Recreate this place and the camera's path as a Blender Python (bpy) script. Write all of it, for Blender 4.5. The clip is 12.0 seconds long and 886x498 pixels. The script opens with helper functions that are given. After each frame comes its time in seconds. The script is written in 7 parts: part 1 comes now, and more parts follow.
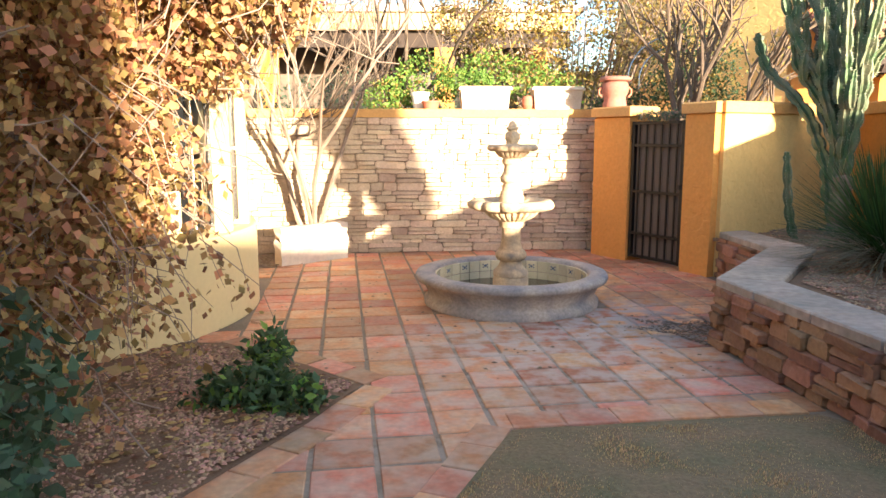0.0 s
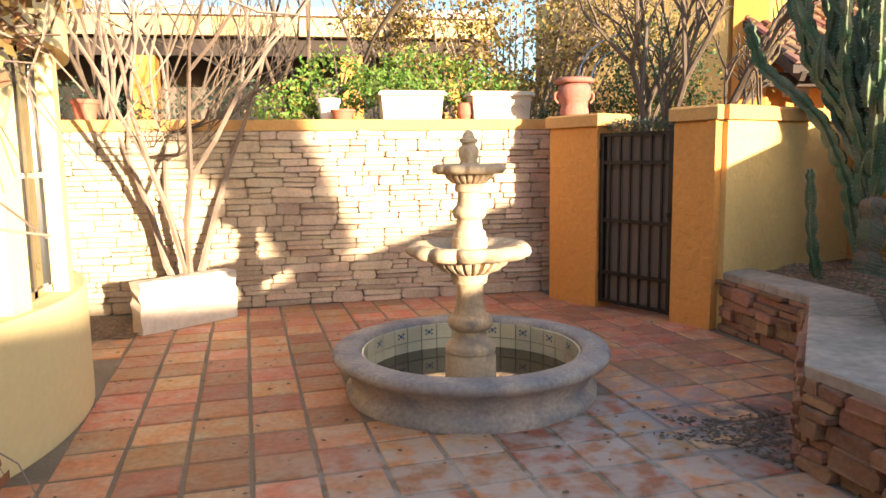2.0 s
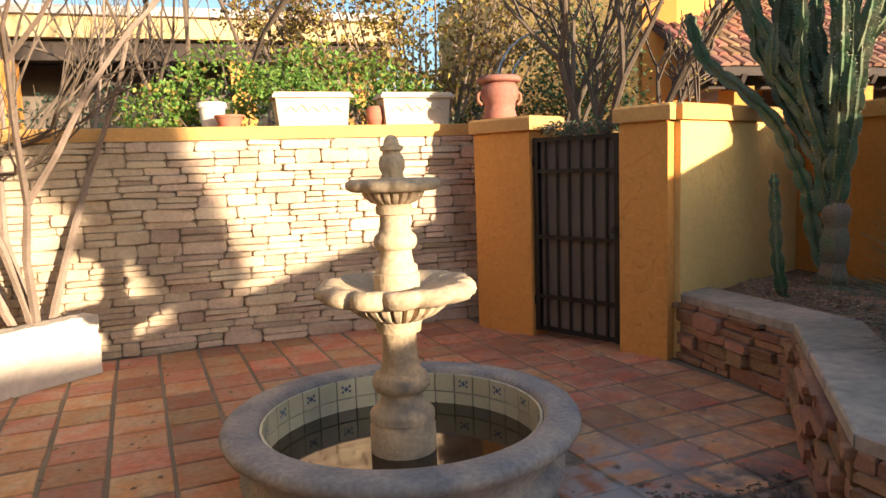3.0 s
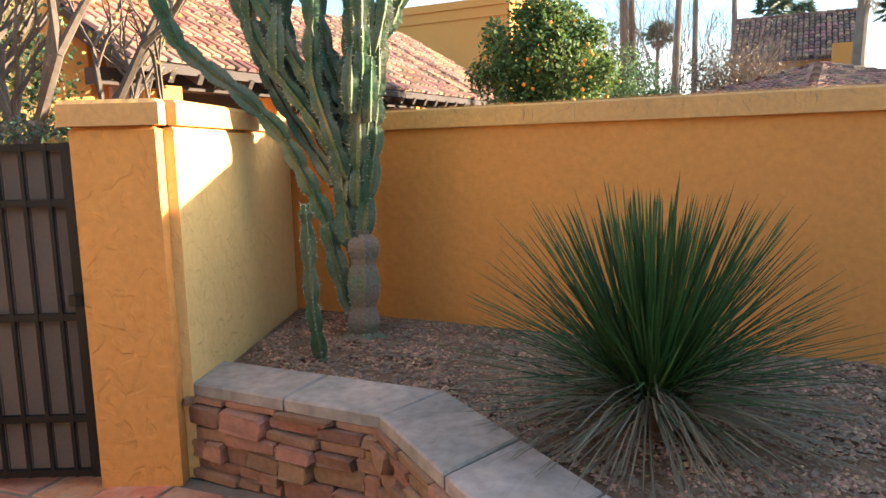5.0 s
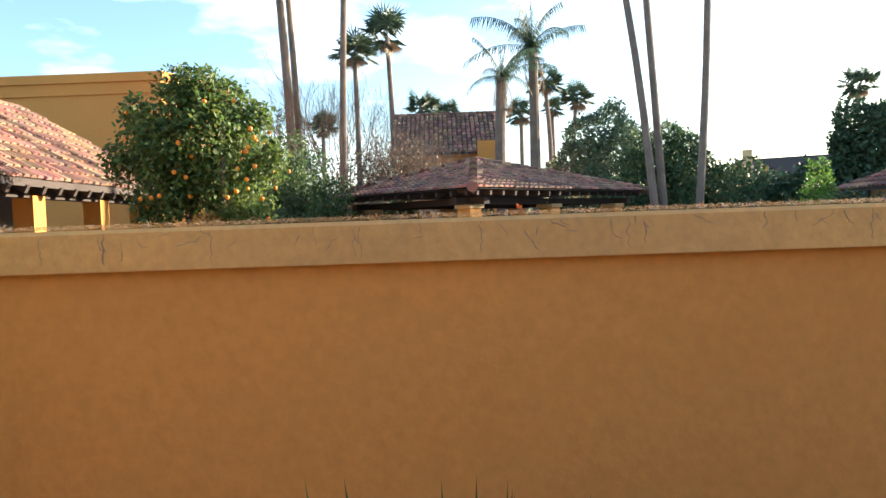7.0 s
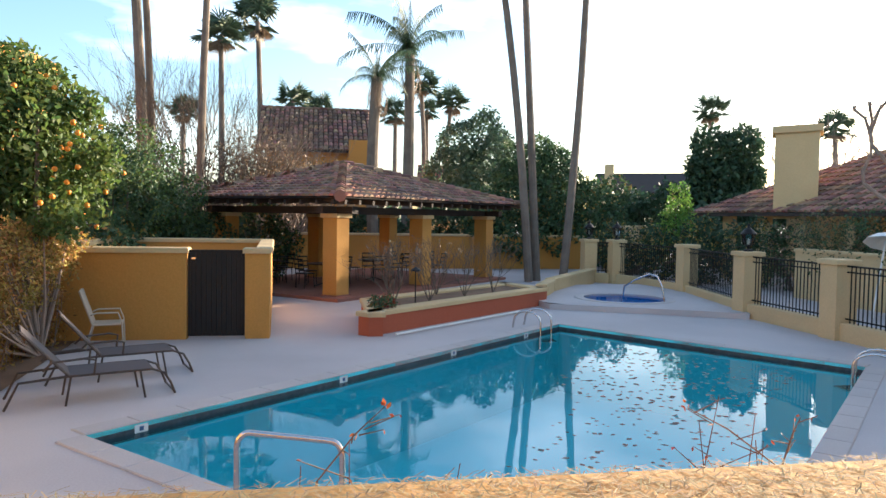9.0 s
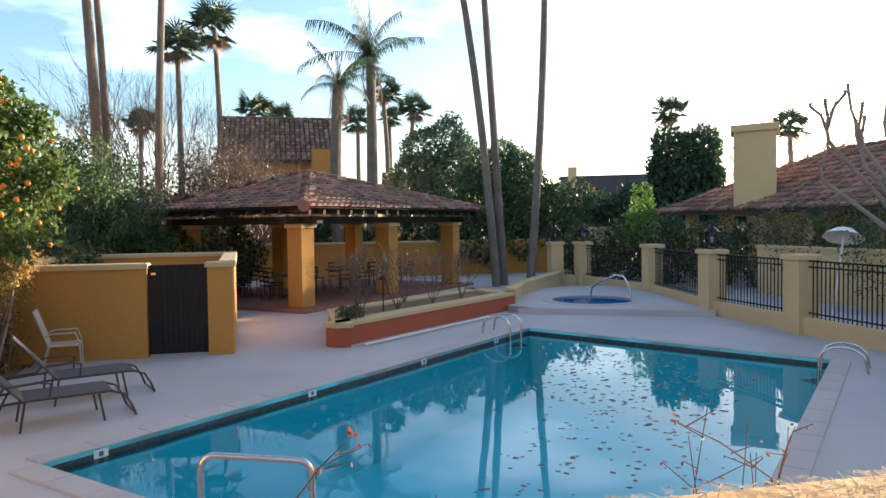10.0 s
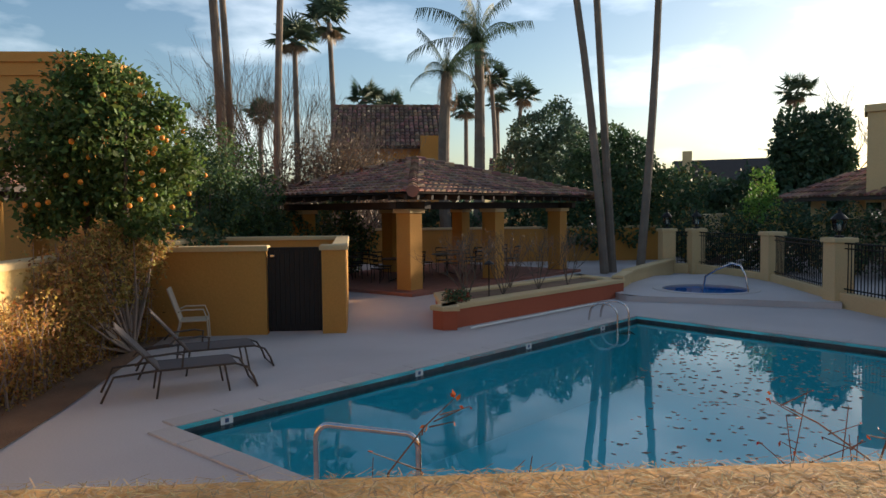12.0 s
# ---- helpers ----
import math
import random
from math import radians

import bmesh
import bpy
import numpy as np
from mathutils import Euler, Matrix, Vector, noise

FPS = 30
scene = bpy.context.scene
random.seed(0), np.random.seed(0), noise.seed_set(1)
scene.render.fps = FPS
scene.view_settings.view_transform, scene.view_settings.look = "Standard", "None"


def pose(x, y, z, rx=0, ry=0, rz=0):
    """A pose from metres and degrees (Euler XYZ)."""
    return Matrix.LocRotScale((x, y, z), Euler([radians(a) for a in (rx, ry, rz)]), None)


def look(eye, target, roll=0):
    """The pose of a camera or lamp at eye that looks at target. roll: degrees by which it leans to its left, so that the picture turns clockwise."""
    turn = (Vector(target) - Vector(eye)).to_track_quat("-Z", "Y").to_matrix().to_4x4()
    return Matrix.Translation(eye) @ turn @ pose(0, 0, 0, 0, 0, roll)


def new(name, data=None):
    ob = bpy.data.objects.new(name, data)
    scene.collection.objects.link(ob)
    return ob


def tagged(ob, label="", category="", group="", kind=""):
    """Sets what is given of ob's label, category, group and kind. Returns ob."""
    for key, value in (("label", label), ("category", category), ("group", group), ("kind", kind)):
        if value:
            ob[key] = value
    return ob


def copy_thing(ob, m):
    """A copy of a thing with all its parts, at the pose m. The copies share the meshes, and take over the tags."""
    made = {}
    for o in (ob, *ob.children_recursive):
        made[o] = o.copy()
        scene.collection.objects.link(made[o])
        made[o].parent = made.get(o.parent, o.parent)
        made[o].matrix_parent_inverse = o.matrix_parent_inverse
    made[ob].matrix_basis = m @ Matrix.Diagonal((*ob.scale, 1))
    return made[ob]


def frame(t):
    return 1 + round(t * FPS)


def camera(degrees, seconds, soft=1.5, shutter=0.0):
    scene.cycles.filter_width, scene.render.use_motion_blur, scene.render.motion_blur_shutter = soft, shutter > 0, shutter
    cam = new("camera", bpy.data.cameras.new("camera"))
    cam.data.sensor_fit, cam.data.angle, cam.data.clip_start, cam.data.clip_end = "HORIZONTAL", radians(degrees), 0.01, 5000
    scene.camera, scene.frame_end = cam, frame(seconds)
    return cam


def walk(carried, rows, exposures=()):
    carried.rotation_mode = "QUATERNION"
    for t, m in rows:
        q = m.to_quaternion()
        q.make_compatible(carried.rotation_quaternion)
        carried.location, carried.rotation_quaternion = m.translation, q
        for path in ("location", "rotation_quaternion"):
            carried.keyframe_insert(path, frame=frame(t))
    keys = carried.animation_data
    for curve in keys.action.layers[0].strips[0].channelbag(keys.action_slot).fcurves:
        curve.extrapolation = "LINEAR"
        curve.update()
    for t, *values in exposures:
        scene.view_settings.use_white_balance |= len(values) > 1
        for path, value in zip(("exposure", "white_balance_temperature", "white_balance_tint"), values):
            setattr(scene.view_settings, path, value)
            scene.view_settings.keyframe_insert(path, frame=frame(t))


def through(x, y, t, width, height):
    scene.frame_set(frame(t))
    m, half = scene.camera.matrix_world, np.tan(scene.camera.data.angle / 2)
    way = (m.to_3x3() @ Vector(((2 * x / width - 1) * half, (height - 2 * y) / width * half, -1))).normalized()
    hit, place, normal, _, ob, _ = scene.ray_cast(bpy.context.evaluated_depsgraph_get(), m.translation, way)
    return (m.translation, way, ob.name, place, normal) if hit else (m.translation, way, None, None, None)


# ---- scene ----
cam = camera(64.0, 12.0)
PATH = [
    (0, (1.263, -0.25, 1.487), (1.318, 1.726, 1.183), -0.1),
    (0.5, (1.214, 0.272, 1.482), (1.403, 2.246, 1.22), -0.6),
    (1, (1.256, 0.828, 1.482), (1.334, 2.811, 1.234), -1.1),
    (1.5, (1.255, 1.318, 1.471), (1.368, 3.301, 1.242), -0.1),
    (2, (1.196, 1.814, 1.483), (1.51, 3.773, 1.229), -0.8),
    (2.5, (1.182, 2.379, 1.493), (1.522, 4.337, 1.269), -1.4),
    (3, (1.289, 2.836, 1.499), (1.867, 4.736, 1.265), -2.0),
    (3.5, (1.461, 3.323, 1.532), (2.485, 5.008, 1.198), -2.1),
    (3.7, (1.573, 3.523, 1.516), (2.677, 5.165, 1.226), -2.4),
    (5.3, (2.318, 4.73, 1.639), (4.132, 5.515, 1.333), -0.6),
    (5.5, (2.699, 4.81, 1.605), (4.529, 5.557, 1.298), -0.1),
    (6, (3.199, 5.065, 1.689), (5.145, 5.521, 1.618), 0.2),
    (6.5, (3.653, 5.166, 1.734), (5.639, 5.393, 1.804), -0.8),
    (7, (4.095, 5.103, 1.874), (6.094, 5.139, 1.802), -2.0),
    (7.3, (4.454, 5.044, 2.137), (6.452, 5.12, 2.132), 0.4),
    (7.5, (4.355, 5.038, 2.277), (6.35, 5.081, 2.137), 1.4),
    (7.7, (4.488, 5.085, 2.347), (6.477, 5.036, 2.146), 4.1),
    (9.5, (5.44, 4.966, 2.35), (7.4, 4.573, 2.279), -0.8),
    (10, (5.466, 4.966, 2.352), (7.42, 4.542, 2.282), -0.8),
    (10.5, (5.488, 4.985, 2.357), (7.394, 4.384, 2.283), -0.8),
    (11, (5.502, 4.986, 2.356), (7.345, 4.211, 2.285), -0.8),
    (11.5, (5.525, 4.969, 2.35), (7.434, 4.384, 2.225), -1.2),
    (12, (5.347, 4.971, 2.34), (7.341, 4.845, 2.234), -0.6),
]
walk(cam, [(t, look(eye, target, roll)) for t, eye, target, roll in PATH], [(0, 2.45, 6450, 10), (2.5, 1.75, 6600, 10), (3.5, 1.35, 6500, 10), (5.5, 3.1, 6000, 9), (6.0, 3.25, 5900, 9), (6.5, 2.9, 6150, 9), (7.0, 2.25, 6150, 9), (7.7, 2.1, 6200, 9), (9.5, 2.0, 6150, 10), (10.5, 1.6, 6150, 10), (12, 0.9, 6350, 10)])


# ---- world, sun, exposure ----
SUN_AZ, SUN_EL = radians(-60.0), radians(8.5)
world = bpy.data.worlds.new("world")
scene.world = world
world.use_nodes = True
wn = world.node_tree
wn.nodes.clear()
sky = wn.nodes.new("ShaderNodeTexSky")
sky.sky_type, sky.sun_disc, sky.sun_elevation, sky.sun_rotation = "NISHITA", False, SUN_EL, math.pi / 2 - SUN_AZ
sky.air_density, sky.dust_density, sky.ozone_density = 1.0, 1.6, 2.2
wbg, wout = wn.nodes.new("ShaderNodeBackground"), wn.nodes.new("ShaderNodeOutputWorld")
wbg.inputs[1].default_value = 0.12
ctc, cno, crp, cmx = (wn.nodes.new(k) for k in ("ShaderNodeTexCoord", "ShaderNodeTexNoise", "ShaderNodeValToRGB", "ShaderNodeMix"))
cmp_ = wn.nodes.new("ShaderNodeMapping")
cmp_.inputs["Scale"].default_value = (1.6, 1.6, 5.0)
cno.inputs["Scale"].default_value, cno.inputs["Detail"].default_value = 2.3, 7
crp.color_ramp.elements[0].position, crp.color_ramp.elements[1].position = 0.54, 0.70
cmx.data_type, cmx.blend_type = "RGBA", "ADD"
cmx.inputs[7].default_value = (2.6, 2.5, 2.4, 1)
wn.links.new(ctc.outputs["Generated"], cmp_.inputs[0])
wn.links.new(cmp_.outputs[0], cno.inputs[0])
wn.links.new(cno.outputs[0], crp.inputs[0])
wn.links.new(crp.outputs[0], cmx.inputs[0])
wn.links.new(sky.outputs[0], cmx.inputs[6])
wn.links.new(cmx.outputs[2], wbg.inputs[0])
wn.links.new(wbg.outputs[0], wout.inputs[0])
sun_dir = Vector((math.cos(SUN_AZ) * math.cos(SUN_EL), math.sin(SUN_AZ) * math.cos(SUN_EL), math.sin(SUN_EL)))
sun = new("sun", bpy.data.lights.new("sun", "SUN"))
sun.data.energy, sun.data.angle, sun.data.color = 5.0, radians(0.7), (1.0, 0.82, 0.6)
sun.matrix_world = look((0, 0, 30), Vector((0, 0, 30)) - sun_dir)


# ---- materials ----
def material(name, color, rough=0.8, metal=0.0, scale=6.0, amount=0.25, bump=0.0, fine=60.0, second=None, vary=0.0, island=0.0, spec=0.4, trowel=0.0):
    """Base colour with stains at two scales, relief, and a shift from piece to piece."""
    m = bpy.data.materials.new(name)
    m.use_nodes = True
    nt = m.node_tree
    N, L = nt.nodes, nt.links
    b = N["Principled BSDF"]
    b.inputs["Roughness"].default_value, b.inputs["Metallic"].default_value = rough, metal
    b.inputs["Specular IOR Level"].default_value = spec
    co = N.new("ShaderNodeTexCoord")
    geo = N.new("ShaderNodeNewGeometry")
    pos = geo.outputs["Position"]
    n1, n2 = N.new("ShaderNodeTexNoise"), N.new("ShaderNodeTexNoise")
    n1.inputs["Scale"].default_value, n2.inputs["Scale"].default_value = scale * 0.35, fine
    n1.inputs["Detail"].default_value, n2.inputs["Detail"].default_value = 5, 3
    L.new(pos, n1.inputs["Vector"])
    L.new(pos, n2.inputs["Vector"])
    other = second or tuple(c * 0.55 for c in color)
    ramp = N.new("ShaderNodeValToRGB")
    ramp.color_ramp.elements[0].position, ramp.color_ramp.elements[1].position = 0.38, 0.68
    mix = N.new("ShaderNodeMix")
    mix.data_type = "RGBA"
    mix.inputs[6].default_value, mix.inputs[7].default_value = (*color, 1), (*other, 1)
    fac = N.new("ShaderNodeMath")
    fac.operation = "MULTIPLY"
    fac.inputs[1].default_value = min(1, amount * 2)
    L.new(n1.outputs[0], ramp.inputs[0])
    L.new(ramp.outputs[0], fac.inputs[0])
    L.new(fac.outputs[0], mix.inputs[0])
    hsv = N.new("ShaderNodeHueSaturation")
    L.new(mix.outputs[2], hsv.inputs["Color"])
    mr = N.new("ShaderNodeMapRange")
    mr.inputs[3].default_value, mr.inputs[4].default_value = 1 - amount * 0.9, 1 + amount * 0.9
    L.new(n2.outputs[0], mr.inputs[0])
    val = mr.outputs[0]
    for amt, src in ((vary, None), (island, geo.outputs["Random Per Island"])):
        if amt:
            if src is None:
                src = N.new("ShaderNodeObjectInfo").outputs["Random"]
            v = N.new("ShaderNodeMapRange")
            v.inputs[3].default_value, v.inputs[4].default_value = 1 - amt, 1 + amt
            L.new(src, v.inputs[0])
            mu = N.new("ShaderNodeMath")
            mu.operation = "MULTIPLY"
            L.new(val, mu.inputs[0])
            L.new(v.outputs[0], mu.inputs[1])
            val = mu.outputs[0]
            hu = N.new("ShaderNodeMapRange")
            hu.inputs[3].default_value, hu.inputs[4].default_value = 0.5 - amt * 0.06, 0.5 + amt * 0.06
            sn = N.new("ShaderNodeMath")
            sn.operation = "FRACT"
            m7 = N.new("ShaderNodeMath")
            m7.operation = "MULTIPLY"
            m7.inputs[1].default_value = 7.31
            L.new(src, m7.inputs[0])
            L.new(m7.outputs[0], sn.inputs[0])
            L.new(sn.outputs[0], hu.inputs[0])
            L.new(hu.outputs[0], hsv.inputs["Hue"])
    L.new(val, hsv.inputs["Value"])
    L.new(hsv.outputs[0], b.inputs["Base Color"])
    if trowel:
        t1, t2, t3 = N.new("ShaderNodeTexNoise"), N.new("ShaderNodeValToRGB"), N.new("ShaderNodeBump")
        t1.inputs["Scale"].default_value, t1.inputs["Detail"].default_value, t1.inputs["Distortion"].default_value = trowel, 7, 0.6
        for e, (q, c) in zip((t2.color_ramp.elements[0], t2.color_ramp.elements[1], t2.color_ramp.elements.new(0.53)), ((0.44, 0.0), (0.60, 0.75), (0.515, 1.0))):
            e.position, e.color = q, (c, c, c, 1)
        t3.inputs["Strength"].default_value, t3.inputs["Distance"].default_value = 0.7, 0.006
        L.new(pos, t1.inputs["Vector"])
        L.new(t1.outputs[0], t2.inputs[0])
        L.new(t2.outputs[0], t3.inputs["Height"])
        L.new(t3.outputs[0], b.inputs["Normal"])
    if bump:
        bu = N.new("ShaderNodeBump")
        if trowel:
            L.new(t3.outputs[0], bu.inputs["Normal"])
        bu.inputs["Strength"].default_value, bu.inputs["Distance"].default_value = min(1, bump), 0.012 * max(1, bump)
        n3 = N.new("ShaderNodeTexNoise")
        n3.inputs["Scale"].default_value, n3.inputs["Detail"].default_value = fine * 0.5, 6
        L.new(pos, n3.inputs["Vector"])
        L.new(n3.outputs[0], bu.inputs["Height"])
        L.new(bu.outputs[0], b.inputs["Normal"])
    return m


def leafmat(name, color, vary=0.45, through=0.35):
    m = material(name, color, 0.6, island=vary, amount=0.15, scale=3)
    nt = m.node_tree
    b, out = nt.nodes["Principled BSDF"], nt.nodes["Material Output"]
    tr, mx = nt.nodes.new("ShaderNodeBsdfTranslucent"), nt.nodes.new("ShaderNodeMixShader")
    mx.inputs[0].default_value = through
    src = b.inputs["Base Color"].links[0].from_socket
    nt.links.new(src, tr.inputs[0])
    nt.links.new(b.outputs[0], mx.inputs[1])
    nt.links.new(tr.outputs[0], mx.inputs[2])
    nt.links.new(mx.outputs[0], out.inputs[0])
    return m


M = {
    "orange": material("orange_stucco", (0.63, 0.275, 0.065), 0.9, scale=1.6, amount=0.17, bump=0.6, fine=28, second=(0.52, 0.22, 0.055)),
    "ochre": material("deep_ochre_stucco", (0.52, 0.25, 0.055), 0.9, scale=1.6, amount=0.18, bump=0.5, fine=28, second=(0.42, 0.20, 0.05)),
    "cap": material("cap_stucco", (0.66, 0.36, 0.12), 0.9, scale=4, amount=0.22, bump=0.6, fine=35, second=(0.42, 0.24, 0.1)),
    "pillarstucco": material("rough_orange_stucco", (0.66, 0.30, 0.075), 0.9, scale=1.6, amount=0.18, bump=0.7, fine=24, second=(0.50, 0.22, 0.06), trowel=8.0),
    "yellow": material("yellow_stucco", (0.74, 0.50, 0.19), 0.9, scale=2, amount=0.12, bump=0.8, fine=22, trowel=10.0),
    "cream": material("cream_stucco", (0.60, 0.43, 0.22), 0.9, scale=2, amount=0.12, bump=0.5, fine=25),
    "housewall": material("house_stucco", (0.78, 0.62, 0.32), 0.9, scale=2, amount=0.08, bump=0.3, fine=25),
    "terracotta_paint": material("red_stucco", (0.42, 0.10, 0.045), 0.85, scale=2, amount=0.12, bump=0.3, fine=30),
    "tile": material("saltillo_tile", (0.50, 0.19, 0.09), 0.6, scale=16, amount=0.42, bump=0.5, fine=26, vary=0.30, second=(0.47, 0.31, 0.20)),
    "grout": material("grout", (0.26, 0.205, 0.145), 0.95, scale=5, amount=0.3, bump=0.4),
    "stone": material("ledge_stone", (0.58, 0.45, 0.33), 0.85, scale=9, amount=0.34, bump=1.0, fine=34, vary=0.22, second=(0.40, 0.28, 0.20)),
    "redstone": material("red_ledge_stone", (0.30, 0.165, 0.095), 0.85, scale=12, amount=0.35, bump=1.2, fine=34, vary=0.28, second=(0.25, 0.12, 0.08)),
    "mortar": material("dark_mortar", (0.27, 0.21, 0.15), 0.95, amount=0.2),
    "flag": material("flagstone", (0.40, 0.325, 0.265), 0.8, scale=9, amount=0.5, bump=1.6, fine=16, vary=0.15, second=(0.27, 0.24, 0.20)),
    "cast": material("cast_stone", (0.62, 0.46, 0.29), 0.85, scale=9, amount=0.42, bump=0.7, fine=45, second=(0.36, 0.28, 0.20)),
    "basin": material("basin_stone", (0.40, 0.345, 0.30), 0.75, scale=11, amount=0.5, bump=0.7, fine=40, second=(0.20, 0.20, 0.22)),
    "glaze": material("glazed_tile", (0.62, 0.58, 0.42), 0.25, scale=10, amount=0.12, vary=0.1),
    "blueglaze": material("blue_pattern", (0.08, 0.12, 0.22), 0.3, scale=12, amount=0.2),
    "limestone": material("limestone_block", (0.76, 0.66, 0.54), 0.9, scale=4, amount=0.2, bump=0.7, fine=22),
    "planterwhite": material("pale_planter", (0.62, 0.52, 0.40), 0.8, scale=8, amount=0.2, bump=0.3),
    "clay": material("clay_pot", (0.45, 0.16, 0.10), 0.75, scale=8, amount=0.2, bump=0.2),
    "urnclay": material("weathered_red_clay", (0.36, 0.14, 0.10), 0.8, scale=8, amount=0.35, bump=0.5, fine=30, second=(0.24, 0.12, 0.10)),
    "iron": material("black_iron", (0.025, 0.022, 0.02), 0.5, 0.6, amount=0.2),
    # brown of the gate panels, also painted on porch walls to stand for shade
    "gatepanel_and_shade": material("gate_panel_and_porch_shade", (0.16, 0.125, 0.10), 0.8, scale=6, amount=0.15, vary=0.12),
    "deck": material("deck_concrete", (0.50, 0.445, 0.42), 0.85, scale=1.2, amount=0.14, bump=0.25, fine=50),
    "coping": material("pool_coping", (0.50, 0.44, 0.40), 0.8, scale=2, amount=0.15, bump=0.2),
    "band": material("waterline_tile", (0.07, 0.075, 0.08), 0.3, scale=30, amount=0.5, fine=18),
    "plaster": material("pool_plaster", (0.17, 0.86, 0.88), 0.7, scale=1, amount=0.1),
    "spa": material("spa_plaster", (0.06, 0.35, 0.80), 0.7, scale=2, amount=0.1),
    "dirt": material("soil", (0.20, 0.115, 0.065), 0.95, scale=5, amount=0.35, bump=0.9, fine=70),
    "gravel": material("gravel", (0.40, 0.24, 0.155), 0.9, scale=10, amount=0.3, bump=0.5, fine=60, island=0.45),
    "lawn": material("dormant_lawn", (0.23, 0.16, 0.09), 0.95, scale=8, amount=0.55, bump=1.6, fine=60, second=(0.16, 0.14, 0.07)),
    "bark": material("pale_bark", (0.30, 0.22, 0.17), 0.85, scale=12, amount=0.3, bump=0.5),
    "darkbark": material("dark_bark", (0.15, 0.11, 0.08), 0.9, scale=10, amount=0.3, bump=0.6),
    "palmbark": material("palm_bark", (0.20, 0.155, 0.12), 0.9, scale=6, amount=0.3, bump=0.9, fine=30),
    "cactus": material("cactus_skin", (0.06, 0.115, 0.05), 0.5, scale=18, amount=0.42, bump=0.9, second=(0.20, 0.19, 0.12)),
    "cactuswood": material("corky_cactus", (0.20, 0.15, 0.11), 0.9, scale=22, amount=0.5, bump=1.0, second=(0.13, 0.17, 0.10)),
    "rooftile": material("roof_tile", (0.29, 0.14, 0.085), 0.8, scale=5, amount=0.4, bump=0.3, island=0.5, second=(0.16, 0.11, 0.085)),
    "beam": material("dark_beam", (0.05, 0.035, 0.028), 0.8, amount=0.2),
    "white": material("white_paint", (0.75, 0.72, 0.66), 0.5, amount=0.08),
    "steel": material("steel_rail", (0.62, 0.60, 0.58), 0.22, 1.0, amount=0.1),
    "rust": material("rusty_rail", (0.30, 0.17, 0.10), 0.6, 0.5, amount=0.4),
    "sling": material("brown_sling", (0.10, 0.08, 0.075), 0.8, amount=0.1, fine=200),
    "tansling": material("tan_sling", (0.55, 0.45, 0.33), 0.8, amount=0.1, fine=200),
    "bronze": material("bronze_frame", (0.09, 0.065, 0.05), 0.45, 0.5, amount=0.1),
    "straw": material("straw", (0.50, 0.34, 0.17), 0.85, island=0.4, amount=0.15),
    "grout_ring": material("pale_grout", (0.30, 0.25, 0.18), 0.9, amount=0.2),
    "brick": material("red_brick", (0.30, 0.12, 0.08), 0.85, scale=8, amount=0.2, bump=0.3),
    "goldleaf": leafmat("golden_leaf", (0.42, 0.24, 0.07), 0.5, 0.45),
    "straw_pale": material("pale_spines", (0.50, 0.45, 0.34), 0.8, amount=0.1),
    "dryleaf": leafmat("dry_leaf", (0.42, 0.25, 0.11), 0.6, 0.4),
    "bushleaf": leafmat("bush_leaf", (0.07, 0.12, 0.05)),
    "citrusleaf": leafmat("citrus_leaf", (0.10, 0.15, 0.035), 0.5, 0.4),
    "yellowleaf": leafmat("yellowing_leaf", (0.33, 0.24, 0.065), 0.5),
    "limeleaf": leafmat("bright_leaf", (0.16, 0.28, 0.05), 0.4),
    "greyleaf": leafmat("grey_green_leaf", (0.10, 0.15, 0.09), 0.4),
    "darkleaf": leafmat("dark_leaf", (0.045, 0.085, 0.04), 0.4, 0.2),
    "palmleaf": leafmat("palm_leaf", (0.07, 0.11, 0.06), 0.4, 0.2),
    "deadfrond": leafmat("dead_frond", (0.25, 0.18, 0.12), 0.3, 0.2),
    "yucca": leafmat("yucca_blade", (0.05, 0.105, 0.03), 0.5, 0.3),
    "yuccadry": leafmat("dry_blade", (0.20, 0.18, 0.12), 0.3, 0.2),
    "fruit": material("orange_fruit", (0.75, 0.25, 0.02), 0.45, amount=0.1),
    "redleaf": leafmat("red_leaf", (0.28, 0.06, 0.03), 0.4),
    # near-black colour standing in for an unlit inside
    "room_shade": material("painted_dark_inside", (0.03, 0.025, 0.02), 0.9, amount=0.1),
}


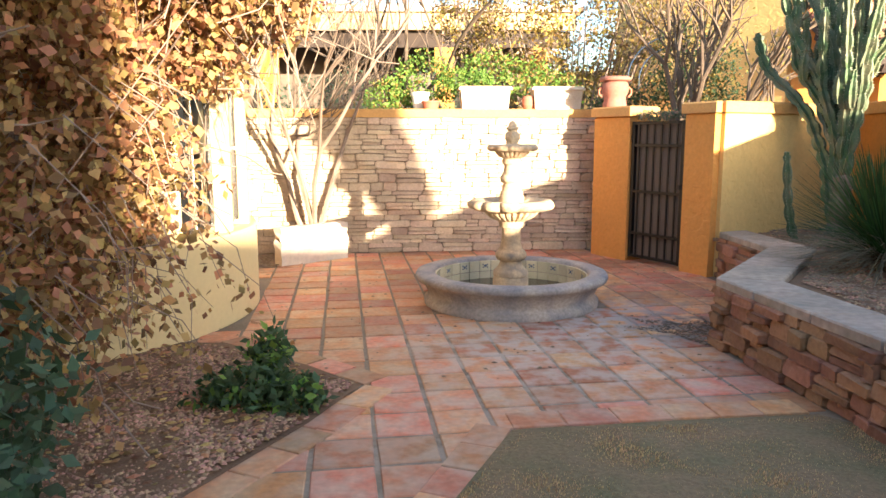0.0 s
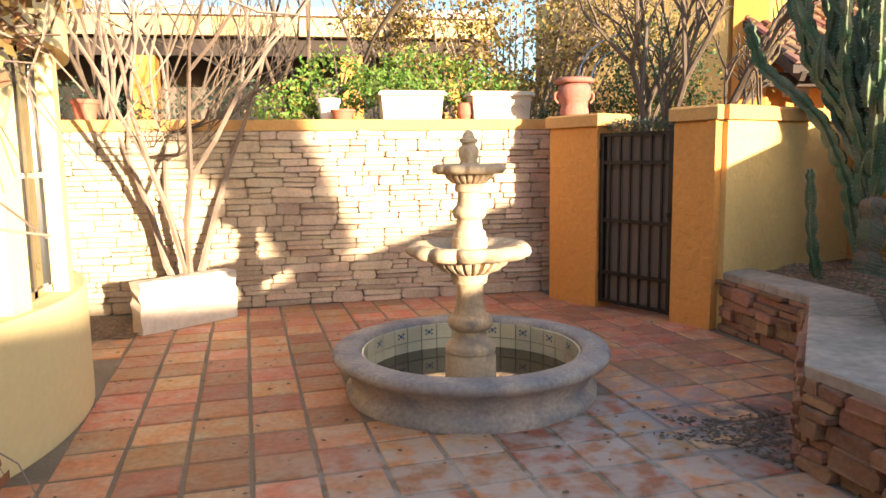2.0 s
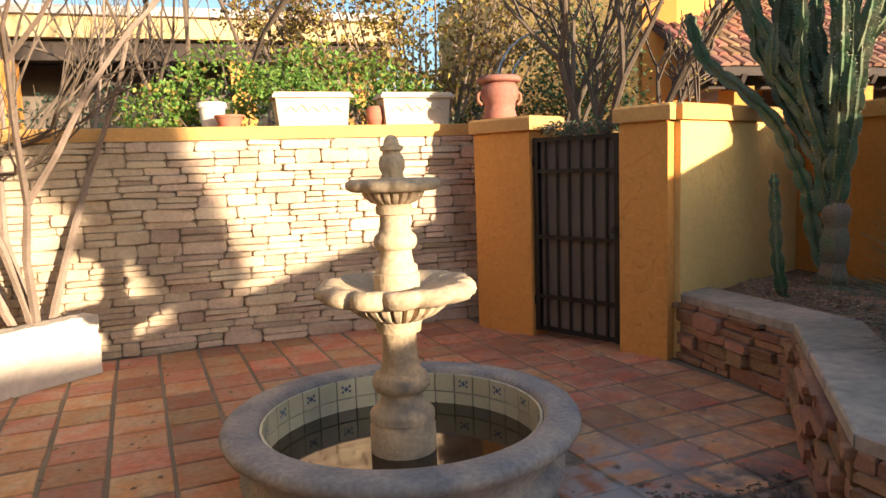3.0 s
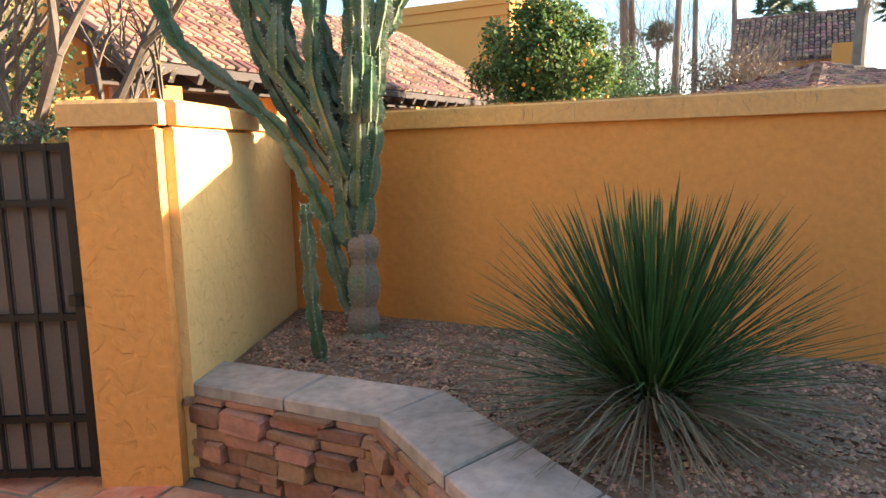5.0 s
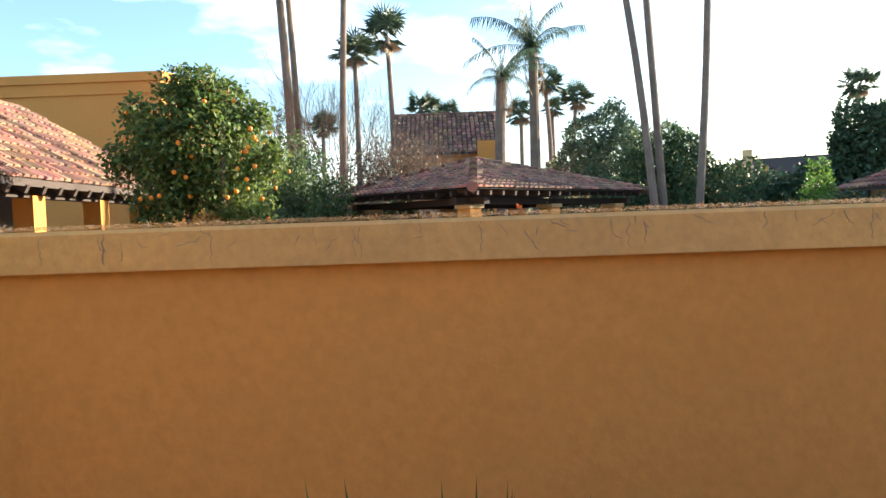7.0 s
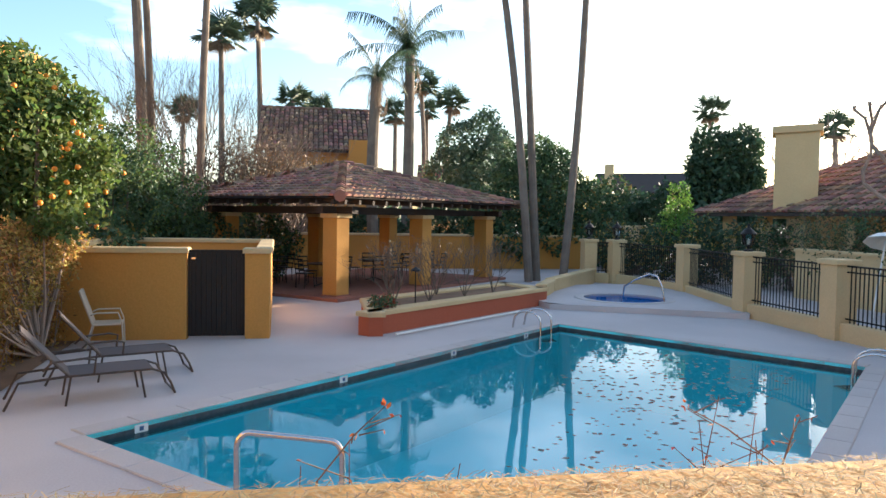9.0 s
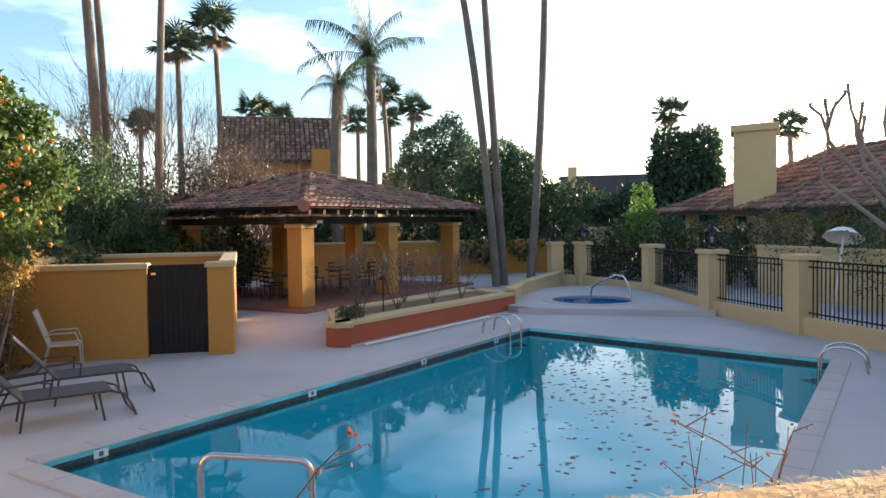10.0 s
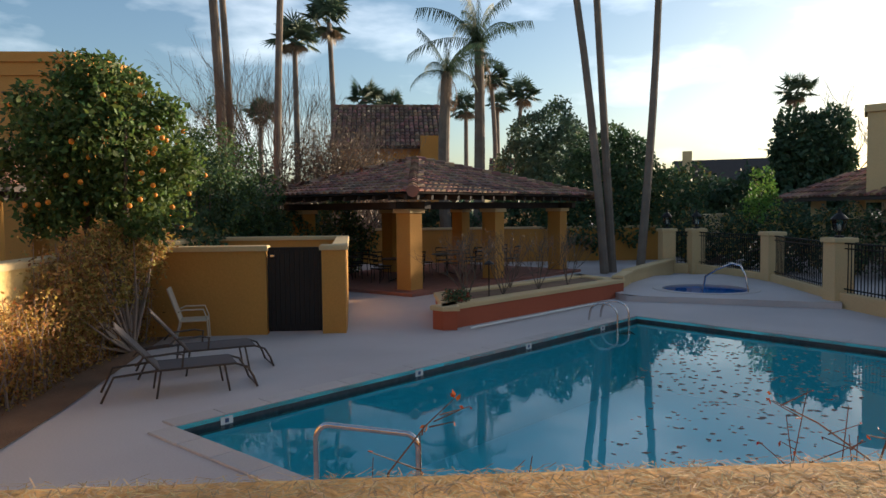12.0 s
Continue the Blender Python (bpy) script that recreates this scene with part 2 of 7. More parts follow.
def glass(name, tint, rough=0.0, ior=1.45, ripple=0.0):
    m = bpy.data.materials.new(name)
    m.use_nodes = True
    nt = m.node_tree
    nt.nodes.clear()
    out, mx = nt.nodes.new("ShaderNodeOutputMaterial"), nt.nodes.new("ShaderNodeMixShader")
    tr, gl, fr = nt.nodes.new("ShaderNodeBsdfTransparent"), nt.nodes.new("ShaderNodeBsdfGlossy"), nt.nodes.new("ShaderNodeFresnel")
    tr.inputs[0].default_value = (*tint, 1)
    gl.inputs["Roughness"].default_value = rough
    fr.inputs[0].default_value = ior
    if ripple:
        bu, no, ge = nt.nodes.new("ShaderNodeBump"), nt.nodes.new("ShaderNodeTexNoise"), nt.nodes.new("ShaderNodeNewGeometry")
        no.inputs["Scale"].default_value, no.inputs["Detail"].default_value = 2.2, 2
        bu.inputs["Strength"].default_value, bu.inputs["Distance"].default_value = ripple, 0.02
        nt.links.new(ge.outputs["Position"], no.inputs["Vector"])
        nt.links.new(no.outputs[0], bu.inputs["Height"])
        nt.links.new(bu.outputs[0], gl.inputs["Normal"])
    nt.links.new(fr.outputs[0], mx.inputs[0])
    nt.links.new(tr.outputs[0], mx.inputs[1])
    nt.links.new(gl.outputs[0], mx.inputs[2])
    nt.links.new(mx.outputs[0], out.inputs[0])
    return m


M["water"] = glass("pool_water", (0.82, 0.97, 1.0), 0.0, 1.33, 0.06)
M["murk"] = material("murky_water", (0.035, 0.022, 0.012), 0.06, amount=0.2, spec=0.6)

# dusty white bloom and dark damp round the fountain, on the tiles
def stain(mat, centre, radius, color, amount, squash=1.0):
    nt = mat.node_tree
    N, L = nt.nodes, nt.links
    b = N["Principled BSDF"]
    src = b.inputs["Base Color"].links[0].from_socket
    ge, di, no = N.new("ShaderNodeNewGeometry"), N.new("ShaderNodeVectorMath"), N.new("ShaderNodeTexNoise")
    di.operation = "DISTANCE"
    di.inputs[1].default_value = centre
    no.inputs["Scale"].default_value, no.inputs["Detail"].default_value = 7.0, 8
    L.new(ge.outputs["Position"], di.inputs[0])
    L.new(ge.outputs["Position"], no.inputs["Vector"])
    mr, mu, ra, mx = N.new("ShaderNodeMapRange"), N.new("ShaderNodeMath"), N.new("ShaderNodeMapRange"), N.new("ShaderNodeMix")
    mr.inputs[1].default_value, mr.inputs[2].default_value, mr.inputs[3].default_value, mr.inputs[4].default_value = radius * 0.4, radius, 1.0, 0.0
    ra.inputs[1].default_value, ra.inputs[2].default_value = 0.42, 0.58
    mu.operation = "MULTIPLY"
    L.new(di.outputs["Value"], mr.inputs[0])
    L.new(no.outputs[0], ra.inputs[0])
    L.new(mr.outputs[0], mu.inputs[0])
    L.new(ra.outputs[0], mu.inputs[1])
    m2 = N.new("ShaderNodeMath")
    m2.operation = "MULTIPLY"
    m2.inputs[1].default_value = amount
    L.new(mu.outputs[0], m2.inputs[0])
    mx.data_type = "RGBA"
    mx.inputs[7].default_value = (*color, 1)
    L.new(m2.outputs[0], mx.inputs[0])
    L.new(src, mx.inputs[6])
    L.new(mx.outputs[2], b.inputs["Base Color"])


for mm in ("tile", "grout"):
    stain(M[mm], (3.0, 5.5, 0), 0.95, (0.50, 0.45, 0.44), 0.75)
    stain(M[mm], (1.6, 4.9, 0), 1.0, (0.50, 0.40, 0.32), 0.45)
    stain(M[mm], (3.4, 5.15, 0), 0.75, (0.05, 0.035, 0.03), 0.9)
    stain(M[mm], (2.4, 4.6, 0), 1.5, (0.52, 0.47, 0.42), 0.55)
    stain(M[mm], (3.6, 6.6, 0), 1.3, (0.22, 0.12, 0.09), 0.5)
    stain(M[mm], (1.2, 3.2, 0), 1.2, (0.50, 0.40, 0.32), 0.4)
    stain(M[mm], (-0.9, 8.2, 0), 0.8, (0.18, 0.11, 0.07), 0.8)
    stain(M[mm], (3.3, 8.3, 0), 0.9, (0.20, 0.11, 0.07), 0.5)
stain(M["cast"], (2.15, 6.0, 0.42), 0.3, (0.13, 0.13, 0.14), 0.8)
M["pane"] = glass("window_glass", (0.8, 0.82, 0.8), 0.0, 1.9)


# ---- geometry helpers ----
class Geo:
    """Gathers vertices and faces for one mesh."""

    def __init__(self):
        self.v, self.f = [], []

    def add(self, verts, faces):
        n = len(self.v)
        self.v.extend(tuple(p) for p in verts)
        self.f.extend(tuple(i + n for i in fc) for fc in faces)
        return self

    def prism(self, poly, z0, z1, bevel=0.0):
        """An upright prism over a polygon that runs counterclockwise, with a bevelled top edge."""
        n = len(poly)
        if bevel:
            c = np.mean(poly, 0)
            ins = []
            for i in range(n):
                a, b, d = (Vector(poly[(i + k) % n][:2]) for k in (-1, 0, 1))
                u, w = (b - a).normalized(), (d - b).normalized()
                nrm = Vector((-u.y, u.x)) + Vector((-w.y, w.x))
                ins.append(b + nrm / max(nrm.length_squared / 2, 0.3) * bevel)
            rings = [[(x, y, z0) for x, y in poly], [(x, y, z1 - bevel) for x, y in poly], [(p.x, p.y, z1) for p in ins]]
        else:
            rings = [[(x, y, z0) for x, y in poly], [(x, y, z1) for x, y in poly]]
        vs = [p for r in rings for p in r]
        fs = [tuple(range(n))[::-1], tuple(range((len(rings) - 1) * n, len(rings) * n))]
        for k in range(len(rings) - 1):
            fs += [(k * n + i, k * n + (i + 1) % n, (k + 1) * n + (i + 1) % n, (k + 1) * n + i) for i in range(n)]
        return self.add(vs, fs)

    def box(self, a, b, bevel=0.0):
        return self.prism([(a[0], a[1]), (b[0], a[1]), (b[0], b[1]), (a[0], b[1])], a[2], b[2], bevel)

    def beam(self, a, b, w, h, up=(0, 0, 1)):
        """A bar of section w x h from a to b."""
        a, b, up = Vector(a), Vector(b), Vector(up)
        d = (b - a).normalized()
        s = d.cross(up)
        s = s.normalized() if s.length > 1e-4 else Vector((1, 0, 0))
        u = s.cross(d).normalized()
        vs = [p + s * (i * w / 2) + u * (j * h / 2) for p in (a, b) for i, j in ((-1, -1), (1, -1), (1, 1), (-1, 1))]
        return self.add(vs, [(3, 2, 1, 0), (4, 5, 6, 7), (0, 1, 5, 4), (1, 2, 6, 5), (2, 3, 7, 6), (3, 0, 4, 7)])

    def tube(self, pts, radii, n=8, star=0.0):
        """A tube along points; star: how deep its ribs are."""
        pts = [Vector(p) for p in pts]
        if not hasattr(radii, "__len__"):
            radii = [radii] * len(pts)
        side = None
        vs, fs = [], []
        for i, p in enumerate(pts):
            d = (pts[min(i + 1, len(pts) - 1)] - pts[max(i - 1, 0)]).normalized()
            if side is None:
                side = d.cross(Vector((0.31, 0.95, 0.1))).normalized()
            side = (side - d * side.dot(d)).normalized()
            up = d.cross(side)
            for k in range(n):
                a = 2 * math.pi * k / n
                r = radii[i] * (1 - star * (k % 2))
                vs.append(p + (side * math.cos(a) + up * math.sin(a)) * r)
        for i in range(len(pts) - 1):
            fs += [(i * n + k, i * n + (k + 1) % n, (i + 1) * n + (k + 1) % n, (i + 1) * n + k) for k in range(n)]
        fs += [tuple(range(n))[::-1], tuple(range((len(pts) - 1) * n, len(pts) * n))]
        return self.add(vs, fs)

    def lathe(self, profile, c=(0, 0), n=32, wave=None, caps=True):
        """Turns (r, z) pairs round the axis at c. wave(angle, r, z) gives a factor on r."""
        vs, fs = [], []
        for r, z in profile:
            for k in range(n):
                a = 2 * math.pi * k / n
                q = r * (wave(a, r, z) if wave else 1)
                vs.append((c[0] + q * math.cos(a), c[1] + q * math.sin(a), z))
        for i in range(len(profile) - 1):
            fs += [(i * n + k, i * n + (k + 1) % n, (i + 1) * n + (k + 1) % n, (i + 1) * n + k) for k in range(n)]
        if caps:
            fs += [tuple(range(n))[::-1]] * (profile[0][0] > 0) + [tuple(range((len(profile) - 1) * n, len(profile) * n))] * (profile[-1][0] > 0)
        return self.add(vs, fs)

    def leaves(self, pts, size, rng, droop=0.3, narrow=0.55, folds=True):
        """Small pointed leaves, two folded halves each, at the points."""
        pts = np.asarray(pts, float)
        n = len(pts)
        d = rng.normal(size=(n, 3))
        d[:, 2] -= droop
        d /= np.linalg.norm(d, axis=1)[:, None]
        s = np.cross(d, rng.normal(size=(n, 3)))
        s /= np.linalg.norm(s, axis=1)[:, None]
        nn = np.cross(d, s)
        L = (size * rng.uniform(0.6, 1.4, n))[:, None]
        a, t = pts, pts + d * L
        m = pts + d * L * 0.45 + nn * L * 0.1
        l, r = m + s * L * narrow / 2 - nn * L * 0.12, m - s * L * narrow / 2 - nn * L * 0.12
        allv = np.stack([a, l, t, r], 1).reshape(-1, 3)
        base = len(self.v)
        self.v.extend(map(tuple, allv.tolist()))
        for i in range(n):
            b = base + 4 * i
            self.f.append((b, b + 1, b + 2))
            self.f.append((b, b + 2, b + 3))
        return self


def part(name, geo, mat, parent=None, label="", kind="", smooth=False):
    me = bpy.data.meshes.new(name)
    me.from_pydata(geo.v, [], geo.f)
    me.materials.append(M[mat] if isinstance(mat, str) else mat)
    if smooth:
        me.polygons.foreach_set("use_smooth", [True] * len(me.polygons))
        me.set_sharp_from_angle(angle=radians(58))
        me.update()
    ob = new(name, me)
    if parent:
        ob.parent = parent
    return tagged(ob, label=label, kind=kind)


def thing(name, label, category="", group="", kind="", at=(0, 0, 0)):
    ob = new(name)
    ob.location = at
    return tagged(ob, label, category, group, kind)


def place(p, top):
    """Keeps a part where it was built when its parent stands elsewhere."""
    p.location = p.location - top.location
    return p


def blob(rng, c, r, n, shell=0.55):
    """n points in a lumpy ellipsoid, more of them near its skin."""
    d = rng.normal(size=(n, 3))
    d /= np.linalg.norm(d, axis=1)[:, None]
    k = shell + (1 - shell) * rng.random(n) ** 0.6
    lump = 1 + 0.16 * np.sin(d[:, 0] * 5 + c[0]) + 0.14 * np.sin(d[:, 1] * 6 + c[1]) + 0.12 * np.cos(d[:, 2] * 7 + c[0])
    return np.array(c) + d * (k * lump)[:, None] * np.array(r)


def limbs(geo, rng, p, d, length, r, depth, spread=0.5, lift=0.15, tips=None, n=6, kids=3, ratio=0.72):
    """Tapered branches that fork; gathers their tips."""
    pts, q, w = [Vector(p)], Vector(p), Vector(d).normalized()
    for _ in range(3):
        w = (w + Vector(rng.normal(size=3) * 0.12) + Vector((0, 0, lift * 0.3))).normalized()
        q = q + w * length / 3
        pts.append(q)
    geo.tube(pts, [r, r * 0.88, r * 0.76, r * 0.62], n if depth > 1 else 4)
    if tips is not None and depth <= 1:
        tips.extend(tuple(x) for x in pts[1:])
    if depth <= 0:
        return
    for k in range(kids):
        a = Vector(rng.normal(size=3))
        a = (a - w * a.dot(w)).normalized()
        start = pts[3] if k < 2 else pts[2]
        limbs(geo, rng, start, w + a * spread * rng.uniform(0.6, 1.2) + Vector((0, 0, lift)), length * ratio * rng.uniform(0.8, 1.15), r * 0.6, depth - 1, spread, lift, tips, n, kids, ratio)


def line(a, b, k):
    return tuple(x + (y - x) * k for x, y in zip(a, b))


def oriented(a, b, depth, z0, z1, bevel=0.0, geo=None, over=0.0):
    """A block along the line a-b, deep to the left of it."""
    u = Vector((b[0] - a[0], b[1] - a[1])).normalized()
    n = Vector((-u.y, u.x))
    A, B = Vector(a[:2]) - u * over - n * over, Vector(b[:2]) + u * over - n * over
    d = n * (depth + 2 * over)
    poly = [A, B, B + d, A + d]
    return (geo or Geo()).prism([(p.x, p.y) for p in poly], z0, z1, bevel)


# ---- ground ----
RNG = np.random.default_rng(7)
g = Geo()
S = 400
pool = [(13.2, 7.46), (8.78, 3.03), (15.55, -3.79), (20.45, -0.22)]
PA, PB, PC, PD = pool[0], pool[1], pool[2], pool[3]
g = Geo().add([(-S, -S, -0.25), (6.3, -S, -0.25), (6.3, S, -0.25), (-S, S, -0.25)], [(0, 1, 2, 3)])
part("ground", g, "dirt", None, "bare brown soil round the courtyard", "structure")

# pool deck: one sheet with the hole of the pool and of the spa
SPA, SPR = (24.1, -3.37), 1.15


def ring_sheet(outer, inner, z):
    """A level sheet between two loops of four corners each."""
    v = [(x, y, z) for x, y in outer] + [(x, y, z) for x, y in inner]
    return Geo().add(v, [(i, (i + 1) % 4, 4 + (i + 1) % 4, 4 + i) for i in range(4)])


out4 = [(6.3, S), (6.3, -S), (S, -S), (S, S)]
part("deck", ring_sheet(out4, pool, 0.0), "deck", None, "smooth grey concrete pool deck", "structure")

# ---- pool ----
pl = thing("swimming_pool", "large angled swimming pool with still turquoise water and floating leaves", "pool")
cx, cy = np.mean(pool, 0)
g = Geo()
g.add([(x, y, 0.0) for x, y in pool] + [(x, y, -1.5) for x, y in pool], [(i, i + 4, (i + 1) % 4 + 4, (i + 1) % 4) for i in range(4)] + [(4, 5, 6, 7)])
part("basin", g, "plaster", pl)
g = Geo()
for i in range(4):
    a, b = pool[i], pool[(i + 1) % 4]
    u = (Vector(b) - Vector(a)).normalized()
    n = Vector((-u.y, u.x))
    q = [Vector(a), Vector(b), Vector(b) + n * 0.012, Vector(a) + n * 0.012]
    g.prism([(p.x, p.y) for p in q], -0.17, -0.05)
part("waterline_band", g, "band", pl, "dark patterned waterline tile")
g = Geo()
for i in range(4):
    a, b = Vector(pool[i]), Vector(pool[(i + 1) % 4])
    u = (b - a).normalized()
    n = Vector((u.y, -u.x))
    a2, b2 = a - u * 0.30, b + u * 0.30 * 0
    k = int((b - a).length / 0.6)
    for j in range(k):
        s, e = a + (b - a) * (j / k), a + (b - a) * ((j + 1) / k) - u * 0.006
        g.prism([(s.x, s.y), (s.x + n.x * 0.3, s.y + n.y * 0.3), (e.x + n.x * 0.3, e.y + n.y * 0.3), (e.x, e.y)], -0.05, 0.02, 0.012)
part("coping", g, "coping", pl, kind="stuff")
water = part("water", Geo().add([(x, y, -0.10) for x, y in pool], [(0, 1, 2, 3)]), "water", None, "still turquoise pool water with leaves on it", "structure")
water.visible_shadow = False

# ---- patio floor ----
A0 = radians(6.3)
U, V = Vector((math.cos(A0), math.sin(A0))), Vector((-math.sin(A0), math.cos(A0)))
O = Vector((0.77, 5.34))
g = Geo().add([(-4, -6, -0.005), (6.3, -6, -0.005), (6.3, 30, -0.005), (-4, 30, -0.005)], [(0, 1, 2, 3)])
patio = part("patio_floor", g, "grout", None, "terracotta tile patio with wide sandy joints", "structure")

# beds beside the path
bedpoly = [(0.88, 3.91), (0.5, 4.3), (-0.19, 4.85), (-0.8, 4.9), (-4, 5), (-4, -6), (-0.4, -6), (-0.35, 1.2), (0.26, 2.57), (0.65, 3.33)]
lawnpoly = [(1.4, 2.53), (0.75, 1.2), (0.6, -6), (6.2, -6), (3.9, 1.0), (3.62, 3.1), (3.4, 3.36), (2.6, 3.3), (1.71, 3.2)]


def fine_sheet(poly, z, step, rough, seed):
    """A bumpy sheet over a polygon."""
    xs, ys = [p[0] for p in poly], [p[1] for p in poly]
    bm = bmesh.new()
    f = bm.faces.new([bm.verts.new((x, y, z)) for x, y in poly])
    for ax, lo, hi in ((0, min(xs), max(xs)), (1, min(ys), max(ys))):
        k = lo + step
        while k < hi:
            co = (k, 0, 0) if ax == 0 else (0, k, 0)
            no = (1, 0, 0) if ax == 0 else (0, 1, 0)
            bmesh.ops.bisect_plane(bm, geom=bm.verts[:] + bm.edges[:] + bm.faces[:], plane_co=co, plane_no=no)
            k += step
    edge = {v for e in bm.edges if len(e.link_faces) == 1 for v in e.verts}
    for v in bm.verts:
        if v not in edge:
            v.co.z += noise.noise(v.co * 3 + Vector((seed, 0, 0))) * rough + 0.01
    gg = Geo()
    bm.verts.index_update()
    gg.add([tuple(v.co) for v in bm.verts], [[v.index for v in f.verts] for f in bm.faces])
    bm.free()
    return gg


part("gravel_bed", fine_sheet(bedpoly, 0.012, 0.25, 0.03, 1), "dirt", None, "planting bed of brown soil under gravel and dead leaves", "structure", smooth=True)
part("lawn", fine_sheet(lawnpoly, 0.012, 0.2, 0.02, 5), "lawn", None, "dormant brownish lawn with green patches", "structure", smooth=True)


def inside(p, poly):
    c = False
    for i in range(len(poly)):
        (x1, y1), (x2, y2) = poly[i - 1][:2], poly[i][:2]
        if (y1 > p[1]) != (y2 > p[1]) and p[0] < (x2 - x1) * (p[1] - y1) / (y2 - y1) + x1:
            c = not c
    return c


# ---- walls ----
def wall_thing(name, label):
    return thing(name, label, kind="structure")


# stone wall across the far end, with a stucco cap
SW0, SW1 = (-3.2, 8.97), (3.8, 9.38)
w = wall_thing("wall_stone", "dry stacked ledge-stone wall under a painted stucco cap")
part("core", oriented(SW0, SW1, 0.3, 0, 1.78), "mortar", w)
part("wall_cap", oriented(SW0, SW1, 0.34, 1.78, 1.89, 0.012, over=0.03), "cap", w, "ochre stucco wall cap")

gd = (0.46, -0.888)
gb = (0.888, 0.46)


def along(p, s, d=0.0):
    return (p[0] + gd[0] * s + gb[0] * d, p[1] + gd[1] * s + gb[1] * d)


def pillar(p, length, depth, label):
    t = thing("gate_pillar", label, "pillar")
    part("shaft", oriented(p, along(p, length), depth, 0, 1.77, 0.02), "pillarstucco", t)
    part("pillar_cap", oriented(p, along(p, length), depth, 1.77, 1.89, 0.02, over=0.035), "cap", t)
    return t


P1 = (3.47, 8.93)
pillar(P1, 0.63, 0.42, "ochre stucco gate pillar carrying a clay urn")
P2 = (4.17, 7.63)
pillar(P2, 0.40, 0.42, "ochre stucco gate pillar beside the iron gate")
w = wall_thing("wall_wing", "short rough yellow stucco wall between gate and pool wall")
WA, WB = (4.46, 7.27), (6.2, 8.0)
part("body", oriented(WA, WB, 0.34, 0, 1.77, 0.02), "yellow", w)
part("wall_cap", oriented(WA, WB, 0.34, 1.77, 1.89, 0.02, over=0.035), "cap", w)

w = wall_thing("wall_pool", "long ochre stucco wall with a straw-littered cap")
part("body", Geo().box((6.2, -7.0, -0.2), (6.51, 20, 1.765)), "orange", w)
part("wall_cap", Geo().box((6.160, -7.0, 1.765), (6.545, 20, 1.89), 0.012), "cap", w, "weathered ochre stucco cap with cracks")
# cracks of the cap
g = Geo()
for y, wd in ((6.52, 0.004), (6.14, 0.009), (6.33, 0.003), (5.03, 0.004), (5.82, 0.004), (4.6, 0.003), (3.9, 0.004), (5.4, 0.003), (6.9, 0.004)):
    pts = [(6.1598, y + RNG.normal() * 0.004, z) for z in np.linspace(1.785, 1.875, 9)]
    g.tube(pts, [wd * 0.35 * q for q in (0.4, 0.8, 1, 0.7, 1.1, 0.9, 1, 0.6, 0.4)], 4)
for k in range(60):
    y, z = RNG.uniform(2.2, 8.0), RNG.uniform(1.84, 1.888)
    pts, d = [], RNG.normal() * 0.4
    for j in range(int(RNG.integers(3, 9))):
        pts.append((6.1595 if z < 1.877 else 6.1595 + (z - 1.877), y, z))
        d += RNG.normal() * 0.5
        y, z = y + 0.012 * math.sin(d), max(1.775, z - 0.011 * abs(math.cos(d)))
    g.tube(pts, [0.0005] + [RNG.uniform(0.0006, 0.0018) for _ in pts[2:]] + [0.0004], 4)
part("crack", g, "mortar", w, kind="stuff")

# ---- gate ----
gate = thing("iron_gate", "black iron gate with brown panel behind upright bars", "gate")
GA = along(P1, 0.65, 0.05)
GW = 0.82
GH0, GH1 = 0.06, 1.70


def gp(s, z, d=0.0):
    q = along(GA, s, d)
    return (q[0], q[1], z)


g = Geo()
for s in (0.02, GW - 0.02):
    g.beam(gp(s, GH0), gp(s, GH1), 0.045, 0.045, (*gb, 0))
for z in (GH0 + 0.02, 0.36, 0.87, 1.42, GH1 - 0.02):
    g.beam(gp(0.04, z, -0.004), gp(GW - 0.04, z, -0.004), 0.028, 0.035)
part("gate_frame", g, "iron", gate)
for i in range(1, 7):
    s = i * GW / 7
    part("bar", Geo().beam(gp(s, GH0, -0.012), gp(s, GH1, -0.012), 0.018, 0.018, (*gb, 0)), "iron", gate)
for i in range(7):
    s0, s1 = i * GW / 7 + 0.004, (i + 1) * GW / 7 - 0.004
    part("panel", Geo().beam(gp((s0 + s1) / 2, GH0 + 0.02, 0.03), gp((s0 + s1) / 2, GH1 - 0.02, 0.03), s1 - s0, 0.015, (*gb, 0)), "gatepanel_and_shade", gate)
for z in (0.32, 1.5):
    part("hinge", Geo().tube([gp(-0.01, z - 0.04), gp(-0.01, z + 0.04)], 0.018, 8), "iron", gate)
part("latch", Geo().box(tuple(x - 0.02 for x in gp(GW - 0.03, 0.95, -0.03)), tuple(x + 0.03 for x in gp(GW - 0.03, 0.95, -0.03))), "iron", gate)

# ---- raised planter ----
OUT = [(4.50, 7.30), (4.50, 6.17), (3.42, 4.74), (3.58, 3.1), (3.66, -6.0)]
INN = [(4.82, 7.42), (4.86, 6.06), (3.80, 4.60), (3.95, 3.1), (4.03, -6.0)]
rw = thing("planter_wall", "low dry-stacked reddish stone planter wall with flagstone top", kind="structure")
for i in range(4):
    a, b, c, d = OUT[i], OUT[i + 1], INN[i + 1], INN[i]
    part("core", Geo().prism([(d[0], d[1]), (c[0], c[1]), (b[0] + 0.05, b[1]), (a[0] + 0.05, a[1])][::-1], 0, 0.44), "mortar", rw)
soil = [(p[0] - 0.02, p[1]) for p in INN[::-1]] + [(6.2, 7.99), (6.2, -6)]
soil = [(4.0, -6), (3.93, 3.1), (3.81, 4.6), (4.84, 6.0), (4.82, 7.4), (6.2, 7.98), (6.2, -6)]
